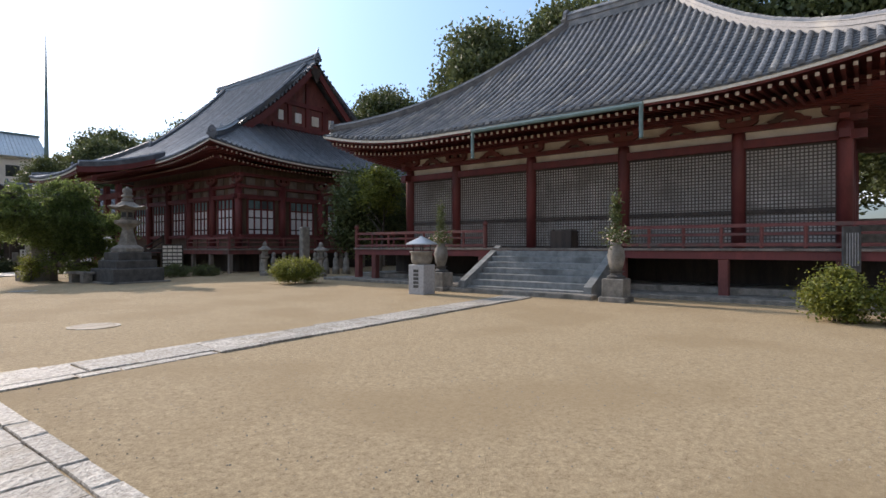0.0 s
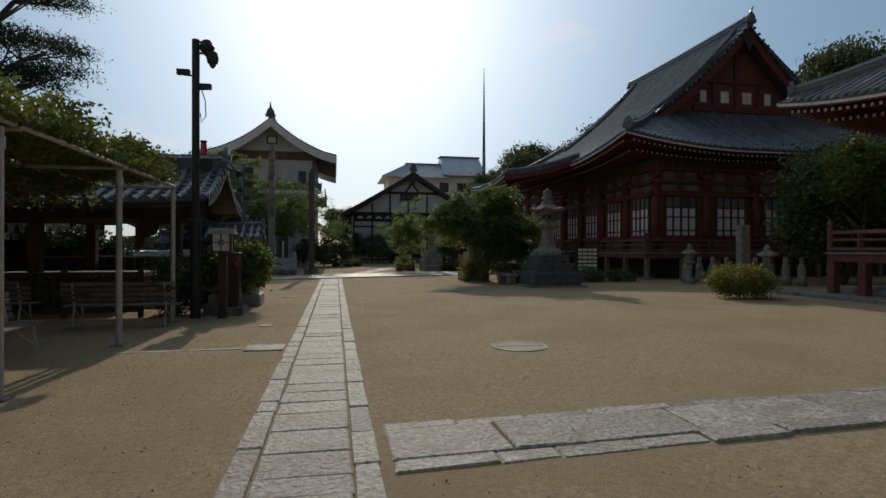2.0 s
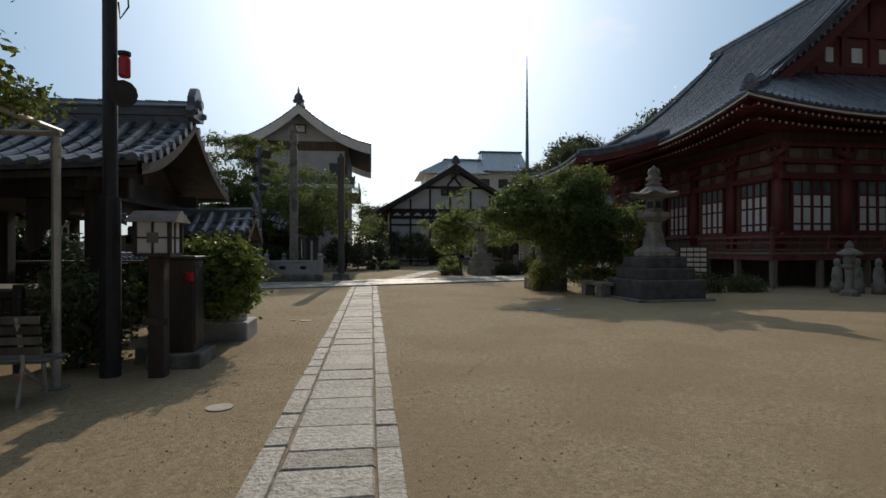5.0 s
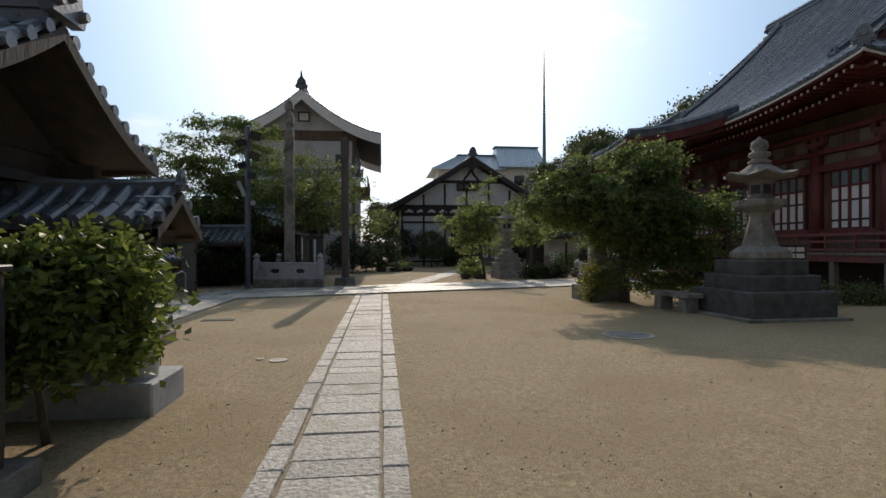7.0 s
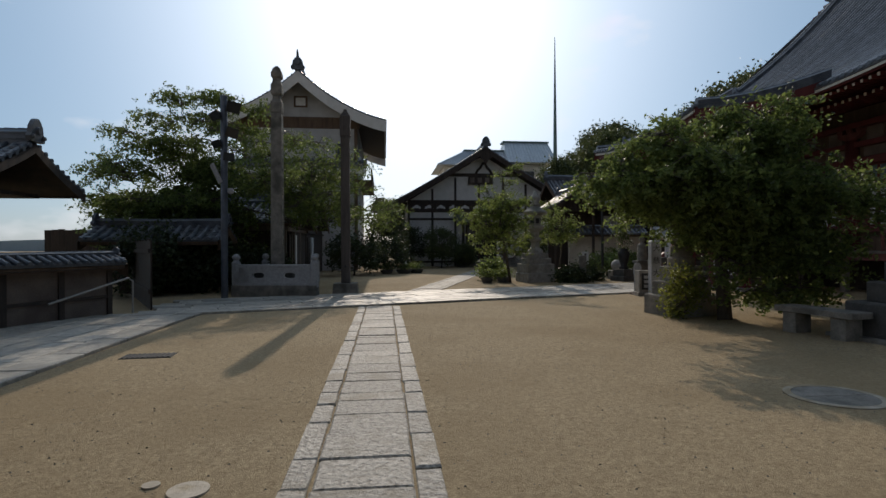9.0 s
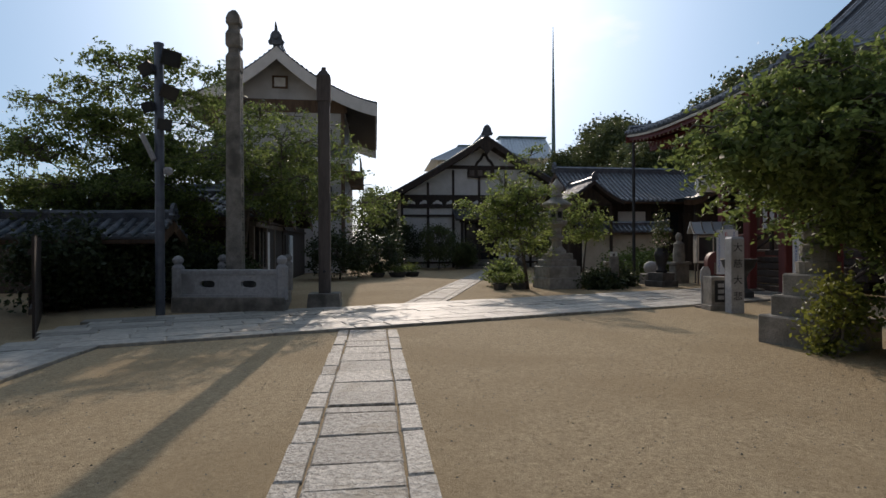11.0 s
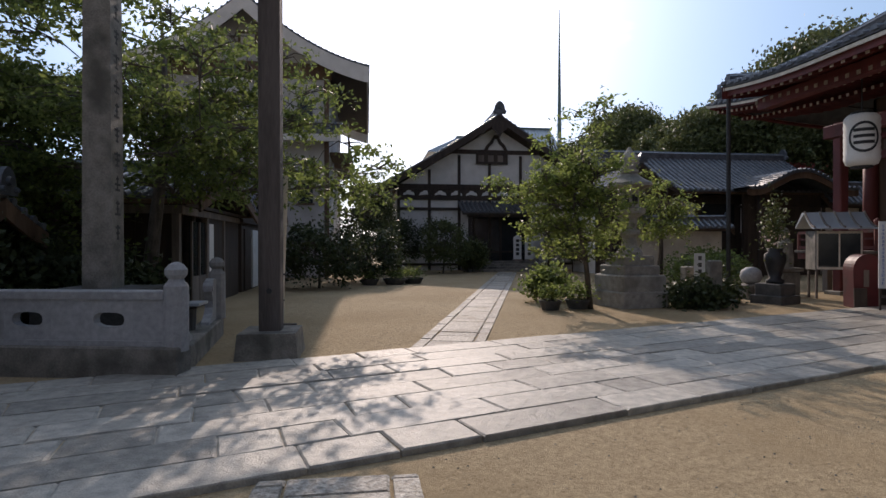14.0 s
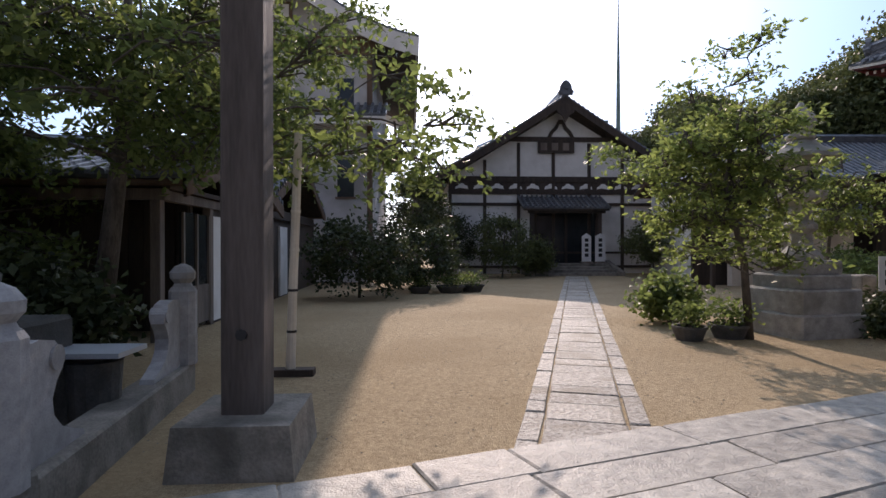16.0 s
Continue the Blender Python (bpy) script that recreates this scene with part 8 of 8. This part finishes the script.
figure.lathe([(0.22, 0.86), (0.24, 1.1), (0.2, 1.45), (0.21, 1.6), (0.1, 1.7), (0.09, 1.74), (0.13, 1.8), (0.13, 1.92), (0.08, 2.02), (0.02, 2.05)], 0, 0, 14)
fg = solo("stone_statue", figure, STONE, "weathered stone statue on a square pedestal", "statue")
fg.matrix_world = pose(13.4, 42.2, 0)
un = thing("flower_urn", "dark bronze urn with flowers on a black stone plinth", "urn", (11.72, 40.55, 0), 20)
part("plinth", Shape().box(-0.42, -0.42, 0, 0.42, 0.42, 0.22, 0.02), STONE_DARK, un)
part("plinth_upper", Shape().box(-0.34, -0.34, 0.22, 0.34, 0.34, 0.52, 0.02), STONE_DARK, un)
part("urn", Shape().lathe([(0.2, 0.52), (0.22, 0.6), (0.14, 0.66), (0.2, 0.9), (0.26, 1.15), (0.25, 1.28), (0.17, 1.36), (0.2, 1.44)], 0, 0, 18), BLACK, un, smooth=True)
part("sprays", leaves_mesh("sprays", LEAF_WOOD, np.concatenate([np.random.default_rng(5).normal(size=(900, 3)) * (0.16, 0.16, 0.35) + (0, 0, 2.0)]), 0.05, 2.2, -0.2, 3), LEAF_WOOD, un, kind="stuff")
FLOWER = leaf_material("pale_petals", (0.7, 0.45, 0.5), (0.85, 0.8, 0.6), 0.3)
part("bloom", leaves_mesh("flowers", FLOWER, np.random.default_rng(6).normal(size=(70, 3)) * (0.17, 0.17, 0.12) + (0, 0, 1.72), 0.06, 1.0, 0, 4), FLOWER, un, kind="stuff")
for x, y, r_ in ((5.4, 40.0, 0.26), (6.15, 40.15, 0.3), (2.2, 49.2, 0.45), (2.95, 49.6, 0.4), (1.2, 49.0, 0.35)):
    fp = thing("plant_pot", "shallow dark clay plant pot on the ground", "plant pot", (x, y, 0), group="plant pots")
    part("pot", Shape().lathe([(r_ * 0.75, 0), (r_, 0.18), (r_ * 1.06, 0.19), (r_ * 1.06, 0.23), (r_ * 0.94, 0.23), (r_ * 0.9, 0.17)], 0, 0, 16), STONE_DARK, fp)
    g2 = np.random.default_rng(int(x * 100))
    part("plant", leaves_mesh("plant", LEAF_CHERRY, g2.normal(size=(500, 3)) * (r_ * 0.6, r_ * 0.6, 0.12) + (0, 0, 0.42), 0.05, 1.6, 0, 2), LEAF_CHERRY, fp, kind="stuff")
    part("stem", Shape().tube([(0, 0, 0.15), (0.05, 0, 0.4)], [0.03, 0.015], 6), BARK, fp)

# ---- in front of the halls ----
for y, lab in ((11.35, "bronze flower vase with tall sprays on a stone pedestal"), (5.35, "bronze flower vase with tall sprays on a stone pedestal")):
    fv = thing("flower_vase", lab, "vase", (14.3, y, 0), group="vases beside the steps")
    part("pedestal", Shape().box(-0.36, -0.36, 0, 0.36, 0.36, 0.14, 0.02), STONE, fv)
    part("pedestal_block", Shape().box(-0.29, -0.29, 0.14, 0.29, 0.29, 0.62, 0.02), STONE, fv)
    part("stand", Shape().lathe([(0.24, 0.62), (0.25, 0.68), (0.16, 0.72), (0.16, 0.78), (0.24, 0.82)], 0, 0, 14), STONE_DARK, fv)
    part("vase", Shape().lathe([(0.14, 0.82), (0.2, 1.0), (0.235, 1.22), (0.2, 1.42), (0.13, 1.5), (0.16, 1.58)], 0, 0, 18), STONE, fv, smooth=True)
    g2 = np.random.default_rng(int(y * 10))
    part("spray", leaves_mesh("spray", LEAF_WOOD, np.concatenate([g2.normal(size=(500, 3)) * (0.07, 0.07, 0.3) + (0, 0, 2.3), g2.normal(size=(300, 3)) * (0.2, 0.2, 0.12) + (0, 0, 1.75)]), 0.05, 2.2, -0.3, 3), LEAF_WOOD, fv, kind="stuff")
    part("bloom", leaves_mesh("flowers", FLOWER, g2.normal(size=(60, 3)) * (0.13, 0.13, 0.08) + (-0.08, 0, 1.76), 0.05, 1.0, 0, 4), FLOWER, fv, kind="stuff")
ib = thing("incense_stand", "pale inscribed stone pedestal with a covered incense bowl", "incense burner", (12.95, 11.05, 0), 3)
part("pedestal", Shape().box(-0.3, -0.3, 0, 0.3, 0.3, 0.92, 0.02), STONE_PALE, ib)
for n_ in range(5):
    part("carved_mark", Shape().box(-0.304, -0.1, 0.2 + 0.12 * n_, -0.298, 0.1, 0.29 + 0.12 * n_), STONE_DARK, ib)
part("bowl", Shape().lathe([(0.24, 0.92), (0.3, 0.97), (0.34, 1.1), (0.33, 1.26), (0.38, 1.30), (0.38, 1.34)], 0, 0, 20), STONE, ib, smooth=True)
for q in range(4):
    a_ = math.pi / 4 + q * math.pi / 2
    part("cover_post", Shape().tube([(0.27 * math.cos(a_), 0.27 * math.sin(a_), 1.3), (0.27 * math.cos(a_), 0.27 * math.sin(a_), 1.55)], 0.02, 6), BLACK, ib)
part("cover", Shape().lathe([(0.50, 1.54), (0.5, 1.57), (0.28, 1.68), (0.1, 1.76), (0.04, 1.8)], 0, 0, 20), METAL_ROOF, ib)
sg = thing("notice_sign", "dark upright notice board on a post", "sign", (16.2, 0.35, 0), -40)
part("post", Shape().box(-0.1, -0.05, 0, 0.1, 0.05, 0.95, 0.01), WOOD_GREY, sg)
part("board", Shape().box(-0.26, -0.03, 0.85, 0.26, 0.03, 1.95, 0.01), STONE_DARK, sg)
for n_ in range(5):
    part("writing_mark", Shape().box(-0.18 + 0.08 * n_, -0.036, 1.0, -0.15 + 0.08 * n_, -0.03, 1.8), STONE_PALE, sg)
ox = thing("offering_box", "dark slatted wooden offering box on the veranda", "offering box", (17.3, 8.3, DECK1))
part("body", Shape().box(-0.3, -0.4, 0, 0.3, 0.4, 0.6, 0.02), WOOD_DARK, ox)
for n_ in range(5):
    part("slat", Shape().box(-0.27, -0.36 + 0.17 * n_, 0.6, 0.27, -0.31 + 0.17 * n_, 0.64), WOOD_GREY, ox)


def toro(loc, h, label, mat=None):
    t = thing("stone_lantern", label, "stone lantern", loc, rng.uniform(0, 60), group="small stone lanterns beside the hall")
    m = mat or STONE
    k_ = h / 1.7
    part("foot", Shape().lathe([(0.28 * k_, 0), (0.28 * k_, 0.12 * k_), (0.15 * k_, 0.2 * k_)], 0, 0, 6), m, t)
    part("shaft", Shape().lathe([(0.13 * k_, 0.2 * k_), (0.11 * k_, 0.5 * k_), (0.13 * k_, 0.8 * k_)], 0, 0, 10), m, t)
    part("fire_box", Shape().lathe([(0.13 * k_, 0.8 * k_), (0.25 * k_, 0.9 * k_), (0.25 * k_, 0.97 * k_), (0.17 * k_, 0.98 * k_), (0.17 * k_, 1.22 * k_)], 0, 0, 6), m, t)
    part("cap_stone", Shape().lathe([(0.17 * k_, 1.22 * k_), (0.36 * k_, 1.27 * k_), (0.34 * k_, 1.32 * k_), (0.12 * k_, 1.46 * k_), (0.13 * k_, 1.54 * k_), (0.08 * k_, 1.64 * k_), (0.01, 1.7 * k_)], 0, 0, 6), m, t)


toro((17.3, 21.3, 0), 1.7, "small weathered stone lantern beside the hall")
toro((16.2, 24.4, 0), 1.75, "stone lantern with a pale metal cap beside the hall")
for n_ in range(9):
    js = thing("stone_figure", "small grey stone figure in a row beside the hall", "statue", (16.9 + 0.36 * n_, 25.6 - 0.42 * n_, 0), group="row of small stone figures")
    part("figure", Shape().lathe([(0.2, 0), (0.2, 0.35), (0.15, 0.37), (0.17, 0.6), (0.13, 0.85), (0.07, 0.9), (0.11, 0.98), (0.1, 1.1), (0.03, 1.17)], 0, 0, 12), STONE, js, smooth=True)
tpp = thing("stone_pillar", "tall narrow inscribed stone beside the hall", "pillar", (17.0, 22.2, 0))
part("stone", Shape().box(-0.22, -0.16, 0, 0.22, 0.16, 2.45, 0.04), STONE, tpp)
wr = thing("plaque_rack", "slanting rack hung with pale wooden plaques", "rack", (13.3, 28.2, 0), -35)
part("frame", Shape().box(-0.5, -0.04, 0.2, 0.5, 0.04, 1.6), WOOD_DARK, wr)
for r_ in range(6):
    for c_ in range(4):
        part("plaque", Shape().box(-0.44 + 0.23 * c_, -0.07, 0.45 + 0.19 * r_, -0.24 + 0.23 * c_, -0.045, 0.58 + 0.19 * r_), TIP, wr)
shrub("shrub", "low dark green shrub at the foot of the hall", (12.6, 26.6, 0), 0.8, 0.55, 66, 70, LEAF_WOOD, 50)
shrub("shrub", "low dark green shrub at the foot of the hall", (14.0, 26.4, 0), 0.7, 0.5, 67, 60, LEAF_WOOD, 50)
crown("tree", "yellow-green leafy tree between the halls", (20.7, 20.6, 0), (0, 0, 4.3), (1.2, 1.1, 1.5), 70, 80, 0.10, LEAF_SHRUB, (0.25, 0.25, 0.2), 68, 5.0, 1.3, 7, 0.1)
crown("tree", "dark evergreen tree between the halls", (22.6, 23.0, 0), (0, 0, 3.4), (3.2, 2.0, 3.0), 240, 90, 0.12, LEAF_WOOD, (0.35, 0.35, 0.3), 69, 5.0, 2.4, 8, 0.14, low=-0.9)
shrub("fern_plant", "bright green leafy sapling beside the stone pedestal", (7.2, 27.9, 0), 0.35, 1.1, 70, 40, LEAF_SHRUB, 45)
# pine behind the pavilion
pine = thing("pine_tree", "old pine with crooked limbs and flat needle pads", "tree", (-8.6, 18.6, 0))
pw, pads = Shape(), []
pw.tube([(0, 0, 0), (0.3, 0.1, 2.5), (-0.2, 0, 4.5), (0.4, 0.2, 6.2), (0.3, 0, 8.2)], [0.3, 0.26, 0.22, 0.16, 0.08], 10)
g3 = np.random.default_rng(31)
for z0, dx, dy, up_ in ((4.6, 2.7, -0.6, 0.9), (5.6, 2.4, 0.6, 1.0), (6.2, 2.6, -1.2, 1.6), (5.2, -3.0, 0.5, 1.0), (6.8, 1.8, 1.2, 1.6), (7.4, 1.4, -0.8, 1.3), (4.9, 1.0, -2.8, 1.0), (6.4, -2.0, -1.2, 1.5), (7.9, 0.2, 0.2, 0.9)):
    mid_ = (dx * 0.5 + 0.2, dy * 0.5, z0 + up_ * 0.2)
    end_ = (dx, dy, z0 + up_)
    pw.tube([(0.1, 0, z0), mid_, (dx * 0.75, dy * 0.75 + 0.2, z0 + up_ * 0.75), end_], [0.12, 0.09, 0.06, 0.03], 7)
    for q in range(7):
        a_ = g3.uniform(0, 6.28)
        r_ = g3.uniform(0.2, 1.1)
        e_ = (end_[0] + r_ * math.cos(a_) - 0.5 * dx * 0.2, end_[1] + r_ * math.sin(a_), end_[2] + g3.uniform(-0.2, 0.3))
        pw.tube([mid_ if q % 2 else (dx * 0.75, dy * 0.75 + 0.2, z0 + up_ * 0.75), e_], [0.035, 0.012], 5)
        pads.append(e_)
nd = np.concatenate([np.array(p) + g3.normal(size=(620, 3)) * (0.3, 0.3, 0.10) + (0, 0, 0.08) for p in pads])
part("trunk", pw, BARK, pine, smooth=True)
part("crown", leaves_mesh("crown", LEAF_PINE, nd, 0.028, 4.5, -0.5, 33), LEAF_PINE, pine, kind="stuff")
# distant town and hills over the low wall
# distance haze is put into the hills' colour as pale blue-grey
HAZE = material("hazy_distant_woods", (0.30, 0.38, 0.44), (0.38, 0.46, 0.52), 1.0, 0.02, 0.0, fine=0.2, vary=0, spec=0.0)
hz = thing("far_hills", "hazy blue-grey hills on the horizon", "hills", kind="structure")
for x0, y0, w_, h_ in ((-330, 520, 190, 11), (-190, 620, 160, 9), (-470, 420, 180, 13), (60, 760, 220, 12)):
    vs_, n_ = [], 26
    for q in range(n_ + 1):
        t = q / n_
        e = h_ * math.sin(math.pi * t) ** 0.8 * (0.75 + 0.25 * math.sin(7 * t + x0))
        vs_ += [(x0 + w_ * (t - 0.5) * 2, y0, 0), (x0 + w_ * (t - 0.5) * 2, y0, max(e, 0.1)), (x0 + w_ * (t - 0.5) * 2, y0 + 60, 0)]
    part("hill", Shape().add(vs_, [(3 * q, 3 * q + 3, 3 * q + 4, 3 * q + 1) for q in range(n_)] + [(3 * q + 1, 3 * q + 4, 3 * q + 5, 3 * q + 2) for q in range(n_)]), HAZE, hz)

# dark stalls behind the pavilion, and fences added behind the trees
sl_ = thing("stall", "dark timber stall with white crested curtains", "stall", (-9.2, 13.5, 0))
part("back", Shape().box(-2.2, -6.0, 0, -2.0, 15.5, 3.0), WOOD_DARK, sl_)
part("floor", Shape().box(-2.0, -6.0, 0, 1.0, 15.5, 0.5), WOOD_DARK, sl_)
slr = part("roof", Shape().box(-2.0, -6.0, 2.5, 1.2, 15.5, 2.6), WOOD_DARK, sl_)
gable_pair(slr, -3.0, 1.9, -6.4, 15.9, 2.65, 3.9, "y", TILE, 0.85, False, 0.3, 0.08, 0.6)
for n_ in range(9):
    part("post", Shape().box(0.9, -5.9 + 2.5 * n_, 0, 1.1, -5.7 + 2.5 * n_, 2.6), WOOD_DARK, sl_)
    if n_ < 8:
        part("counter", Shape().box(0.7, -5.7 + 2.5 * n_, 0.5, 1.0, -3.4 + 2.5 * n_, 0.95), WOOD_GREY, sl_)
        part("back_panel", Shape().box(-2.0, -5.5 + 2.5 * n_, 0.9, -1.96, -3.6 + 2.5 * n_, 1.9), PLASTER_DARK, sl_)
        for m in range(4):
            cu_ = part("curtain", Shape().box(0.98, -5.6 + 2.5 * n_ + 0.55 * m, 1.75, 1.0, -5.1 + 2.5 * n_ + 0.55 * m, 2.4), PALE_BOARD, sl_, "pale crested curtain")
            part("crest", Shape().lathe([(0.13, 0), (0.13, 0.006)], 0, 0, 14), BLACK, cu_).matrix_basis = pose(1.002, -5.35 + 2.5 * n_ + 0.55 * m, 2.08, 0, 90, 0)
fe = thing("timber_fence", "added dark boarded timber fence behind the trees", "fence", (-4.6, 31.2, 0), 118)
for n_ in range(24):
    part("board", Shape().box(0.25 * n_, -0.02, 0, 0.25 * n_ + 0.235, 0.02, 1.7 + 0.02 * (n_ % 3)), WOOD_DARK, fe)
for z in (0.4, 1.4):
    part("rail", Shape().box(0, 0.02, z, 6.0, 0.07, z + 0.1), WOOD_DARK, fe)
# added dark boards stand for the tree shadow behind the enclosure
fe2 = thing("timber_fence", "added dark boarded timber fence behind the trees", "fence", (-13.0, 41.5, 0), 0)
for n_ in range(36):
    part("board", Shape().box(0.27 * n_, -0.02, 0, 0.27 * n_ + 0.255, 0.02, 2.3 + 0.02 * (n_ % 3)), WOOD_DARK, fe2)
for z in (0.4, 1.8):
    part("rail", Shape().box(0, 0.02, z, 9.7, 0.07, z + 0.1), WOOD_DARK, fe2)
for i, (x, y, r_, h_) in enumerate(((-5.2, 36.6, 1.2, 1.9), (-6.6, 35.6, 1.3, 2.2), (-4.4, 37.8, 1.0, 1.6), (-3.2, 37.6, 0.8, 1.3))):
    crown("bush", "dark evergreen bush behind the stone enclosure", (x, y, 0), (0, 0, h_ * 0.55), (r_, r_ * 0.85, h_ * 0.55), 100, 60, 0.08, LEAF_EVERGREEN, (0.2, 0.2, 0.16), 140 + i, h_, r_ * 0.7, 6, 0.05, low=-0.9, category="bush")
pad_tree("tree", "green tree between the two white buildings", (3.2, 70.0, 0), random_pads((0, 0, 5.0), (3.2, 2.5, 2.8), 24, 1.4, 150, -0.9), 0.2, LEAF_WOOD, 150, 0.2, 7.0, 10, 40)
crown("maple_tree", "red-leaved maple behind the bowed gable", (27.0, 57.6, 0), (0, 0, 5.1), (1.9, 1.6, 1.7), 90, 60, 0.11, LEAF_RED, (0.3, 0.3, 0.22), 71, 5.6, 1.5, 7, 0.1)
bw = thing("grey_wall", "plain grey wall beyond the hall", "wall", (31.0, 0, 0))
part("body", Shape().box(0, -14, 0, 0.2, 5, 2.7), STONE, bw)
